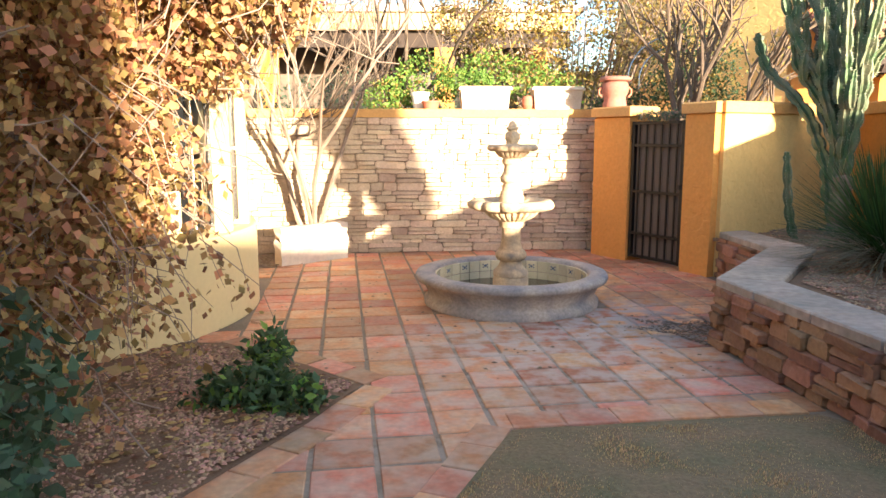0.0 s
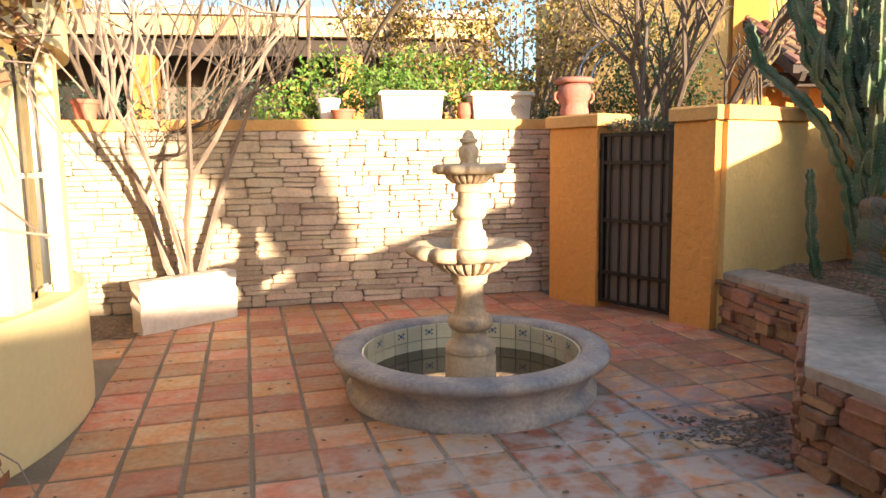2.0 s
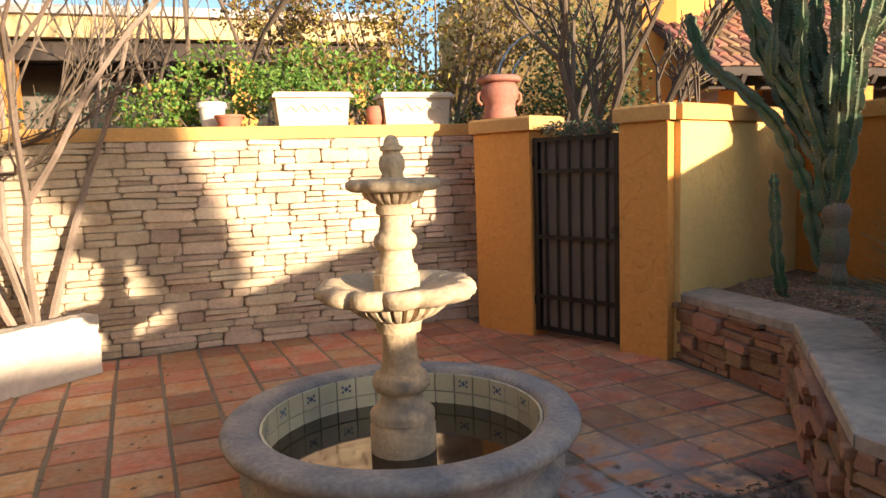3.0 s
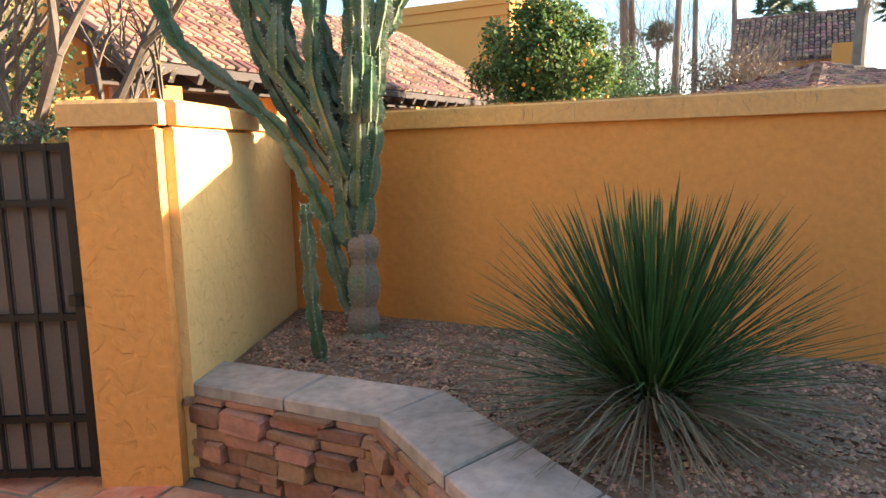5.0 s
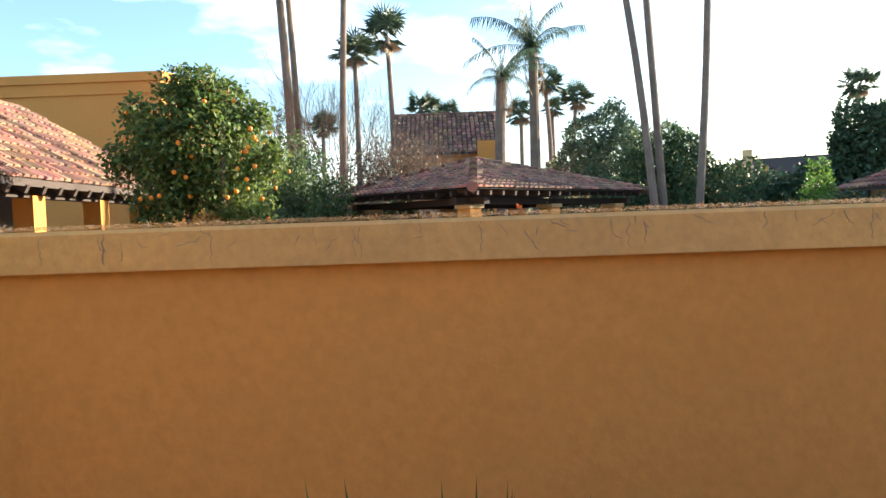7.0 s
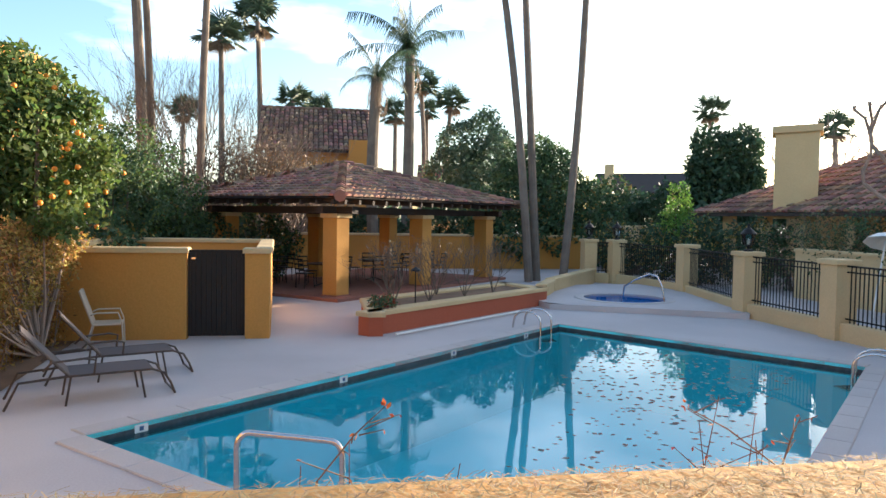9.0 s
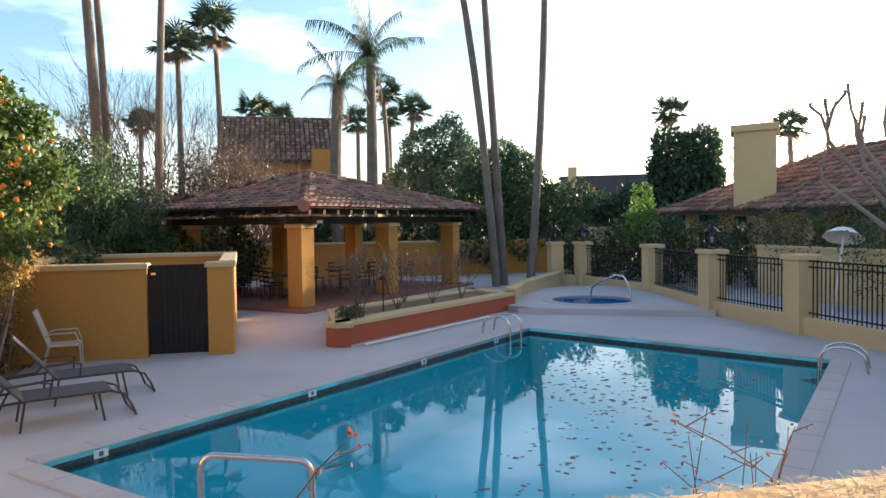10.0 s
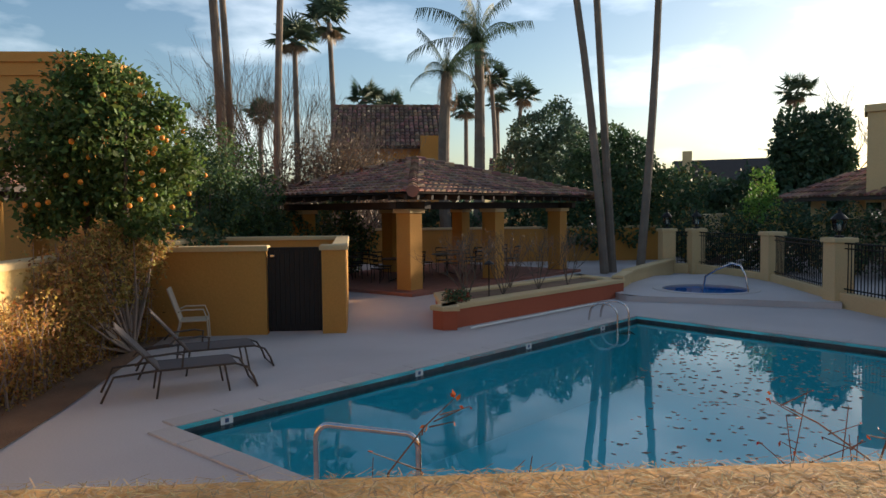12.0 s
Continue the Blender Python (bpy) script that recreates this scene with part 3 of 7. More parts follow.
part("planter_soil", fine_sheet(soil[::-1], 0.455, 0.22, 0.04, 9), "dirt", None, "raised bed of brown soil with gravel and dry leaves", "structure", smooth=True)

# ---- fountain ----
FX, FY = 2.07, 6.2
ft = thing("fountain", "three-tier cast-stone fountain in a round basin, dry and weathered", "fountain")


def petals(k, amp):
    return lambda a, r, z: 1 + amp * abs(math.sin(a * k / 2))


g = Geo().lathe([(0.70, 0), (0.80, 0.0), (0.805, 0.05), (0.775, 0.075), (0.765, 0.11), (0.80, 0.18), (0.835, 0.215), (0.875, 0.235), (0.885, 0.265), (0.87, 0.292), (0.83, 0.30), (0.74, 0.30), (0.715, 0.292), (0.705, 0.27), (0.70, 0.05)], (FX, FY), 64)
part("basin", g, "basin", ft, "grey weathered round basin with a rolled rim", smooth=True)
part("basin_water", Geo().add([(FX + 0.702 * math.cos(k * math.pi / 24), FY + 0.702 * math.sin(k * math.pi / 24), 0.09) for k in range(48)], [tuple(range(48))]), "murk", ft, "dark murky water")
NT = 36
for i in range(NT):
    a = 2 * math.pi * (i + 0.5) / NT
    for z0, z1 in ((0.165, 0.27), (0.075, 0.158)):
        r = 0.698
        h = math.pi / NT - 0.006
        poly = [(FX + q * math.cos(a + s), FY + q * math.sin(a + s)) for q, s in ((r - 0.01, -h), (r + 0.004, -h), (r + 0.004, h), (r - 0.01, h))]
        part("wall_tile", Geo().prism(poly, z0, z1, 0.002), "glaze", ft)
    if i % 2 == 0:
        gg = Geo()
        for da, dz, s in ((0, 0, 0.017), (0.022, 0.014, 0.011), (-0.022, 0.014, 0.011), (0.022, -0.014, 0.01), (-0.022, -0.014, 0.01)):
            q = r - 0.0125
            aa = a + da / q
            cxx, cyy, cz = FX + q * math.cos(aa), FY + q * math.sin(aa), 0.217 + dz
            t = (-math.sin(aa), math.cos(aa))
            gg.add([(cxx - t[0] * s, cyy - t[1] * s, cz), (cxx, cyy, cz - s), (cxx + t[0] * s, cyy + t[1] * s, cz), (cxx, cyy, cz + s)], [(0, 1, 2, 3)])
        part("tile_motif", gg, "blueglaze", ft, kind="stuff")
g = Geo().lathe([(0.0, 0.05), (0.165, 0.05), (0.165, 0.215), (0.150, 0.245), (0.162, 0.25), (0.162, 0.285), (0.150, 0.30), (0.118, 0.33), (0.100, 0.375), (0.100, 0.385), (0.125, 0.395), (0.142, 0.42), (0.146, 0.44), (0.142, 0.46), (0.125, 0.485), (0.112, 0.49), (0.105, 0.50), (0.092, 0.54), (0.086, 0.60), (0.086, 0.69), (0.110, 0.695), (0.114, 0.74), (0.120, 0.745), (0.120, 0.76), (0.10, 0.762)], (FX, FY), 48)
part("pedestal", g, "cast", ft, "turned pedestal stained by water", smooth=True)
g = Geo().lathe([(0.08, 0.745), (0.12, 0.752), (0.19, 0.78), (0.235, 0.815), (0.265, 0.858)], (FX, FY), 208, lambda a, r, z: 1 - 0.22 * (max(0, math.cos(a * 26)) ** 3))
part("bowl_underside", g, "cast", ft, smooth=True)
g = Geo().lathe([(0.24, 0.852), (0.31, 0.856), (0.348, 0.872), (0.365, 0.895), (0.368, 0.92), (0.345, 0.945), (0.31, 0.95), (0.25, 0.92), (0.12, 0.885), (0.0, 0.88)], (FX, FY), 168, lambda a, r, z: 1 + (0.15 * abs(math.sin(a * 6.5 + 0.4)) ** 0.5 - 0.07 + 0.03 * math.sin(a * 3 + z * 40)) * (r > 0.2))
part("lower_bowl", g, "cast", ft, "scalloped lower bowl", smooth=True)
g = Geo().lathe([(0.0, 0.88), (0.112, 0.88), (0.114, 0.985), (0.104, 0.99), (0.104, 1.02), (0.088, 1.03), (0.080, 1.07), (0.078, 1.10), (0.094, 1.105), (0.104, 1.125), (0.107, 1.145), (0.102, 1.165), (0.088, 1.18), (0.082, 1.185), (0.073, 1.22), (0.071, 1.27), (0.088, 1.275), (0.090, 1.31), (0.086, 1.315), (0.08, 1.33)], (FX, FY), 40)
part("middle_stem", g, "cast", ft, smooth=True)
g = Geo().lathe([(0.06, 1.315), (0.11, 1.33), (0.145, 1.36), (0.155, 1.385)], (FX, FY), 160, lambda a, r, z: 1 - 0.2 * (max(0, math.cos(a * 20)) ** 3))
part("bowl_underside", g, "cast", ft, smooth=True)
g = Geo().lathe([(0.14, 1.383), (0.19, 1.384), (0.212, 1.395), (0.220, 1.412), (0.216, 1.432), (0.195, 1.444), (0.165, 1.44), (0.10, 1.42), (0.0, 1.42)], (FX, FY), 96, lambda a, r, z: 1 + (0.13 * abs(math.sin(a * 5)) ** 0.5 - 0.07) * (r > 0.12))
part("upper_bowl", g, "cast", ft, smooth=True)
g = Geo().lathe([(0.0, 1.42), (0.075, 1.42), (0.075, 1.445), (0.056, 1.45), (0.052, 1.47), (0.062, 1.49), (0.066, 1.52), (0.058, 1.55), (0.044, 1.56), (0.044, 1.575), (0.056, 1.58), (0.056, 1.60), (0.040, 1.605), (0.034, 1.63), (0.018, 1.65), (0.0, 1.655)], (FX, FY), 40, lambda a, r, z: 1 + 0.07 * math.sin(a * 6) * (1.455 < z < 1.556))
part("finial", g, "cast", ft, smooth=True)
part("sunk_log", Geo().tube([(FX - 0.48, FY - 0.35, 0.05), (FX - 0.35, FY - 0.33, 0.07), (FX - 0.22, FY - 0.28, 0.072), (FX - 0.08, FY - 0.24, 0.05)], [0.03, 0.05, 0.045, 0.03], 7), "straw", ft, "clump of dry palm fibre in the water")

# ---- house with the round bay ----
BC, BR = (-2.42, 5.95), 2.17
hs = thing("house", "pale stucco house with a rounded bay and steel windows", "house")


def arc(r, a0, a1, n):
    return [(BC[0] + r * math.cos(radians(a0 + (a1 - a0) * i / n)), BC[1] + r * math.sin(radians(a0 + (a1 - a0) * i / n))) for i in range(n + 1)]


part("bay_base", Geo().prism(arc(BR, -75, 75, 40) + arc(BR - 0.3, 75, -75, 40), 0, 0.74, 0.012), "housewall", hs, smooth=False)
part("bay_top", Geo().prism(arc(BR, -75, 75, 40) + arc(BR - 0.3, 75, -75, 40), 2.12, 3.1), "housewall", hs)
part("roof", Geo().prism(arc(BR + 0.05, -80, 80, 40), 3.1, 3.22), "cap", hs)
NW = 7
for k in range(NW + 1):
    a = -66 + 132 * k / NW
    c = (BC[0] + (BR - 0.13) * math.cos(radians(a)), BC[1] + (BR - 0.13) * math.sin(radians(a)))
    t = (-math.sin(radians(a)) * 0.07, math.cos(radians(a)) * 0.07)
    part("pier", Geo().beam((c[0], c[1], 0.74), (c[0], c[1], 2.12), 0.16, 0.14, (math.cos(radians(a)), math.sin(radians(a)), 0)), "housewall", hs)
for k in range(NW):
    a0, a1 = (radians(-66 + 132 * (k + q) / NW) for q in (0.12, 0.88))
    r = BR - 0.16
    p0, p1 = (BC[0] + r * math.cos(a0), BC[1] + r * math.sin(a0)), (BC[0] + r * math.cos(a1), BC[1] + r * math.sin(a1))
    win = new("window")
    win.parent = hs
    g = Geo()
    for z in (0.765, 2.095):
        g.beam((*p0, z), (*p1, z), 0.045, 0.05)
    for p in (p0, p1, ((p0[0] + p1[0]) / 2, (p0[1] + p1[1]) / 2)):
        g.beam((*p, 0.75), (*p, 2.11), 0.045, 0.045)
    g.beam((*p0, 1.42), (*p1, 1.42), 0.025, 0.025)
    fr = part("window_frame", g, "steel", win, "grey metal window frame")
    part("pane", Geo().add([(*p0, 0.76), (*p1, 0.76), (*p1, 2.1), (*p0, 2.1)], [(0, 1, 2, 3)]), "pane", win)
part("blind", Geo().prism(arc(BR - 0.34, -76, 76, 30) + arc(BR - 0.38, 76, -76, 30), 0.7, 2.2), "white", hs, "white blinds behind the windows")
part("side_wall", Geo().box((-2.6, 7.9, 0), (-1.9, 9.1, 3.1)), "housewall", hs)
part("main_wall", Geo().box((-2.2, -6, 0), (-1.85, 3.95, 3.6)), "orange", hs, "ochre stucco house wall behind the vine")

# ---- raised boulder block, urn, pots and boxes on the wall ----
blk = Geo()
a, b = Vector((-0.42, 8.10)), Vector((0.30, 8.72))
u = (b - a).normalized()
n = Vector((-u.y, u.x))
vs, fs = [], []
NX, NZ = 14, 7
for side in (0, 1):
    for i in range(NX + 1):
        for j in range(NZ + 1):
            p = a + u * (b - a).length * i / NX + n * (0.16 * side)
            z = 0.46 * j / NZ
            w_ = noise.noise(Vector((i * 0.5, j * 0.6, side * 5))) * 0.018
            end = (0.03 * noise.noise(Vector((j * 0.9, side, 3)))) if i in (0, NX) else 0
            zz = z + (0.02 * noise.noise(Vector((i * 0.7, 2, side))) if j == NZ else 0)
            q = p + n * w_ + u * end
            vs.append((q.x, q.y, zz))
K = (NX + 1) * (NZ + 1)
idx = lambda s, i, j: s * K + i * (NZ + 1) + j
for i in range(NX):
    for j in range(NZ):
        fs += [(idx(0, i, j), idx(0, i + 1, j), idx(0, i + 1, j + 1), idx(0, i, j + 1)), (idx(1, i, j), idx(1, i, j + 1), idx(1, i + 1, j + 1), idx(1, i + 1, j))]
    fs += [(idx(0, i, NZ), idx(0, i + 1, NZ), idx(1, i + 1, NZ), idx(1, i, NZ)), (idx(0, i, 0), idx(1, i, 0), idx(1, i + 1, 0), idx(0, i + 1, 0))]
for j in range(NZ):
    fs += [(idx(0, 0, j), idx(0, 0, j + 1), idx(1, 0, j + 1), idx(1, 0, j)), (idx(0, NX, j), idx(1, NX, j), idx(1, NX, j + 1), idx(0, NX, j + 1))]
tagged(part("stone_block", blk.add(vs, fs), "limestone", None, "rough pale limestone slab set on edge before the stone wall"), category="stone")

st = SW0
su = (Vector(SW1) - Vector(SW0)).normalized()


def on_wall(s, d=0.17):
    p = Vector(SW1) - su * s + Vector((-su.y, su.x)) * d
    return p.x, p.y


def box_planter(s, length, label):
    x, y = on_wall(s)
    ob = thing("planter_box", label, "planter", "pale planter boxes on the stone wall", at=(x, y, 1.89))
    h, w2, l2 = 0.30, 0.13, length / 2
    ob.rotation_euler = (0, 0, math.atan2(su.y, su.x))
    v = [(sx * l2 * k, sy * w2 * k, z) for z, k in ((0, 0.93), (h - 0.05, 1.0)) for sx, sy in ((-1, -1), (1, -1), (1, 1), (-1, 1))]
    part("box", Geo().add(v, [(3, 2, 1, 0), (0, 1, 5, 4), (1, 2, 6, 5), (2, 3, 7, 6), (3, 0, 4, 7), (4, 5, 6, 7)]), "planterwhite", ob)
    part("lip", Geo().box((-l2 - 0.03, -w2 - 0.03, h - 0.05), (l2 + 0.03, w2 + 0.03, h - 0.02), 0.008).box((-l2 - 0.015, -w2 - 0.015, h - 0.02), (l2 + 0.015, w2 + 0.015, h), 0.006), "planterwhite", ob)
    gg = Geo()
    for k in range(5):
        xx = -l2 * 0.6 + l2 * 1.2 * k / 4
        gg.tube([(xx - 0.05, -w2 * 0.98 - 0.004, 0.13), (xx, -w2 * 0.98 - 0.008, 0.17 + 0.02 * (k % 2)), (xx + 0.05, -w2 * 0.98 - 0.004, 0.13)], 0.007, 5)
    part("moulded_swag", gg, "planterwhite", ob)
    part("soil", Geo().box((-l2 * 0.93, -w2 * 0.93, h - 0.03), (l2 * 0.93, w2 * 0.93, h + 0.004)), "dirt", ob)
    return ob


box_planter(1.70, 0.66, "pale moulded planter box full of green herbs on the wall cap")
box_planter(0.72, 0.66, "pale moulded planter box with bare soil on the wall cap")


def pot(name, x, y, z, r, h, mat, label, prof=None, cat="pot"):
    ob = thing(name, label, cat, at=(x, y, z))
    prof = prof or [(0, 0), (r * 0.68, 0), (r * 0.9, h * 0.8), (r, h * 0.8), (r, h), (r * 0.86, h), (r * 0.82, h * 0.85), (0, h * 0.85)]
    part("body", Geo().lathe(prof, (0, 0), 28), mat, ob, smooth=False)
    return ob


x, y = on_wall(1.1)
pot("clay_pot", x, y, 1.89, 0.09, 0.18, "clay", "small speckled clay strawberry pot between planter boxes", [(0, 0), (0.06, 0), (0.085, 0.06), (0.085, 0.14), (0.07, 0.18), (0.06, 0.18), (0.055, 0.1), (0, 0.1)])
x, y = on_wall(2.42)
pot("clay_pot", x, y, 1.89, 0.13, 0.11, "clay", "low orange clay pot on the wall cap")
x, y = on_wall(5.5)
pot("clay_pot", x, y, 1.89, 0.30, 0.22, "clay", "wide red clay bowl on the wall cap")
x, y = on_wall(4.9)
pot("clay_pot", x, y, 1.89, 0.13, 0.2, "clay", "small red clay pot on the wall cap")
x, y = on_wall(2.55, 0.42)
pot("bucket", x, y, 1.89, 0.13, 0.24, "white", "white metal bucket behind the wall cap")
ux, uy = along(P1, 0.17, 0.17)
urn = thing("urn", "reddish clay urn with a wide rim on the gate pillar", "urn", at=(ux, uy, 1.89))
part("body", Geo().lathe([(0, 0), (0.145, 0), (0.15, 0.03), (0.135, 0.09), (0.138, 0.14), (0.165, 0.19), (0.17, 0.24), (0.16, 0.29), (0.14, 0.32), (0.13, 0.32), (0.14, 0.2), (0, 0.1)], (0, 0), 32), "urnclay", urn, smooth=True)
part("rim", Geo().lathe([(0.14, 0.32), (0.185, 0.325), (0.20, 0.34), (0.195, 0.365), (0.17, 0.38), (0.12, 0.375)], (0, 0), 32, lambda a, r, z: 1 + 0.012 * math.sin(a * 5)), "urnclay", urn, smooth=True)
for s in (-1, 1):
    part("handle", Geo().tube([(s * 0.17, 0, 0.25), (s * 0.205, 0, 0.22), (s * 0.205, 0, 0.17), (s * 0.17, 0, 0.13)], 0.013, 8), "clay", urn, smooth=True)

# unseen plain walls closing the south, added to shade the vine and bay
w = wall_thing("wall_south", "unseen tall stucco wall added to shade the courtyard")
part("high_part", Geo().box((-2.2, -9.8, 0), (7.2, -9.5, 5.7)), "orange", w)
part("low_part", Geo().box((7.2, -9.8, 0), (12.0, -9.5, 3.3)), "orange", w)


before = set(scene.objects)
# ---- pool side: service enclosure ----
def capped_wall(name, label, a, b, depth, h, mat="ochre", cap=0.1, over=0.04, z0=0.0):
    t = thing(name, label, kind="structure")
    part("body", oriented(a, b, depth, z0, h - cap), mat, t)
    part("wall_cap", oriented(a, b, depth, h - cap, h, 0.02, over=over), "cream", t)
    return t


EX, EH = 19.1, 1.72
capped_wall("wall_enclosure_front", "ochre stucco wall beside the black slatted gate", (EX, 11.2), (EX, 8.68), 0.25, EH)
capped_wall("wall_enclosure_post", "ochre stucco gate post at the corner", (EX, 7.62), (EX, 7.17), 0.3, EH)
capped_wall("wall_enclosure_side", "ochre stucco side wall of the service yard", (EX + 0.35, 7.17), (24.6, 7.5), 0.25, EH)
capped_wall("wall_enclosure_back", "ochre stucco back wall of the service yard", (24.4, 11.2), (24.4, 7.8), 0.25, EH)
capped_wall("wall_north", "long stucco perimeter wall behind the vines", (6.6, 11.3), (EX + 6, 11.3), 0.3, 1.72, "yellow")
sg = thing("slatted_gate", "tall black metal gate of upright slats in a frame", "gate")
part("gate_frame", Geo().beam((EX + 0.1, 7.66, 0.05), (EX + 0.1, 7.66, 1.68), 0.05, 0.05).beam((EX + 0.1, 8.64, 0.05), (EX + 0.1, 8.64, 1.68), 0.05, 0.05).beam((EX + 0.1, 7.66, 1.66), (EX + 0.1, 8.64, 1.66), 0.05, 0.04).beam((EX + 0.1, 7.66, 0.07), (EX + 0.1, 8.64, 0.07), 0.05, 0.04), "iron", sg)
for i in range(10):
    yy = 7.735 + i * 0.0925
    part("slat", Geo().box((EX + 0.09, yy - 0.0445, 0.08), (EX + 0.115, yy + 0.0445, 1.65)), "iron", sg)
part("backing", Geo().box((EX + 0.12, 7.69, 0.08), (EX + 0.128, 8.61, 1.65)), "iron", sg)
part("latch", Geo().box((EX + 0.05, 8.52, 1.5), (EX + 0.09, 8.6, 1.54)), "steel", sg)

# ---- raised planter by the pool ----
PT = [(19.16, 5.28), (24.0, 0.1), (25.6, 0.9), (21.6, 5.3)]
pp = thing("pool_planter", "low terracotta-red planter wall with a broad cream cap", "planter wall")
g, gc = Geo(), Geo()
for i in range(4):
    a, b = PT[i], PT[(i + 1) % 4]
    oriented(a, b, 0.28, 0, 0.38, geo=g)
    oriented(a, b, 0.30, 0.38, 0.48, 0.02, geo=gc, over=0.03)
part("body", g, "terracotta_paint", pp)
part("wall_cap", gc, "cream", pp)
part("soil", Geo().prism([(19.6, 5.1), (23.9, 0.55), (25.2, 1.0), (21.4, 5.05)], 0.3, 0.42), "dirt", pp)
part("pool_pole", Geo().tube([(19.1, 4.75, 0.05), (22.3, 1.35, 0.05)], 0.022, 8), "white", None, "long white pool pole lying by the planter")
tagged(bpy.data.objects["pool_pole"], category="pole")

# ---- spa platform ----
SP = [(20.9, -4.0), (24.0, -5.4), (28.5, -4.6), (28.0, -1.0), (25.6, 0.6), (23.0, 0.35), (22.3, -1.2)]


def with_hole(poly, c, r, z, n=24):
    """A level sheet over a polygon round a round hole."""
    vs, fs = [], []
    for k in range(n):
        a = 2 * math.pi * k / n
        d = Vector((math.cos(a), math.sin(a)))
        best = 1e9
        for i in range(len(poly)):
            p, q = Vector(poly[i - 1]), Vector(poly[i])
            e = q - p
            den = d.x * e.y - d.y * e.x
            if abs(den) > 1e-9:
                w = p - Vector(c)
                t, s = (w.x * e.y - w.y * e.x) / den, (w.x * d.y - w.y * d.x) / den
                if t > 0 and -1e-6 <= s <= 1 + 1e-6:
                    best = min(best, t)
        vs += [(c[0] + r * d.x, c[1] + r * d.y, z), (c[0] + best * d.x, c[1] + best * d.y, z)]
    fs = [(2 * k, 2 * k + 1, (2 * k + 3) % (2 * n), (2 * k + 2) % (2 * n)) for k in range(n)]
    return Geo().add(vs, fs)


SPC = (24.1, -2.2)
spa = thing("spa", "raised round spa with blue water in a concrete step", "hot tub")
g = with_hole(SP, SPC, SPR, 0.15)
n = len(SP)
g.add([(x, y, 0.0) for x, y in SP] + [(x, y, 0.15) for x, y in SP], [(i, (i + 1) % n, (i + 1) % n + n, i + n) for i in range(n)])
part("platform", g, "deck", spa)
part("basin", Geo().lathe([(SPR, 0.15), (SPR, -0.1 + 0.12), (SPR * 0.98, 0.012), (0.0, 0.012)], SPC, 24, None, False), "spa", spa)
part("coping", Geo().lathe([(SPR - 0.01, 0.10), (SPR - 0.02, 0.17), (SPR + 0.22, 0.175), (SPR + 0.25, 0.15)], SPC, 24, None, False), "coping", spa)
part("spa_water", Geo().add([(SPC[0] + SPR * math.cos(k * math.pi / 12), SPC[1] + SPR * math.sin(k * math.pi / 12), 0.12) for k in range(24)], [tuple(range(24))]), "water", spa, "blue spa water").visible_shadow = False


def rail(name, label, pts, pts2=None, r=0.024, mat="steel"):
    ob = thing(name, label, "handrail")
    part("tube", Geo().tube(pts, r, 10), mat, ob, smooth=True)
    if pts2:
        part("tube", Geo().tube(pts2, r, 10), mat, ob, smooth=True)
    return ob


def arch(p, d, length, h, drop, k=10):
    """A handrail loop from p, along d on the plan."""
    d = Vector(d).normalized()
    out = []
    for i in range(k + 1):
        t = i / k
        s = length * (t if t < 0.5 else t)
        z = h * (1 - abs(2 * t - 1) ** 3.5) if 0 < i < k else (0 if i == 0 else 0)
        out.append((p[0] + d.x * s, p[1] + d.y * s, p[2] + z - drop * t))
    return out


def step_rail(p, q, z0, h, label):
    """An upside-down U with rounded corners from p to q."""
    P, Q = Vector(p), Vector(q)
    pts = [(P.x, P.y, z0)]
    for i in range(7):
        a = math.pi / 2 * i / 6
        pts.append((*(P + (Q - P) * (0.12 * (1 - math.cos(a)))), z0 + h - 0.12 + 0.12 * math.sin(a)))
    for i in range(7):
        a = math.pi / 2 * (1 - i / 6)
        pts.append((*(Q - (Q - P) * (0.12 * (1 - math.cos(a)))), z0 + h - 0.17 + 0.12 * math.sin(a)))
    pts.append((Q.x, Q.y, z0 - 0.3))
    return rail("handrail", label, pts)


def ladder(p, inward, label, lean=0.0):
    ob = thing("pool_ladder", label, "ladder")
    d = Vector(inward).normalized()
    s = Vector((-d.y, d.x))
    for k in (-1, 1):
        o = Vector(p) + s * 0.25 * k
        pts = [(o.x - d.x * 0.55, o.y - d.y * 0.55, 0.0)]
        for i in range(9):
            a = math.pi * i / 8
            pts.append((o.x + d.x * (-0.2 - 0.32 * math.cos(a)), o.y + d.y * (-0.2 - 0.32 * math.cos(a)), 0.16 + 0.22 * math.sin(a)))
        pts.append((o.x + d.x * 0.12, o.y + d.y * 0.12, -0.4))
        part("side_rail", Geo().tube(pts, 0.022, 8), "steel", ob, smooth=True)
    for z in (-0.25,):
        part("step", Geo().box((p[0] + d.x * 0.12 - 0.2, p[1] + d.y * 0.12 - 0.2, z), (p[0] + d.x * 0.12 + 0.2, p[1] + d.y * 0.12 + 0.2, z + 0.02)), "steel", ob)
    return ob


ladder((19.9, 1.55), (-0.7, -0.7), "steel pool ladder with two arched rails at the far edge")
ladder((15.05, -2.15), (0.7, 0.7), "steel pool ladder at the corner by the fence")
rail("handrail", "arched steel handrail at the spa", [(23.1, -2.9, 0.15), (23.15, -2.85, 0.6), (23.25, -2.75, 0.85), (23.4, -2.6, 0.9), (23.8, -2.35, 0.7), (24.1, -2.2, 0.5), (24.15, -2.15, 0.05)])

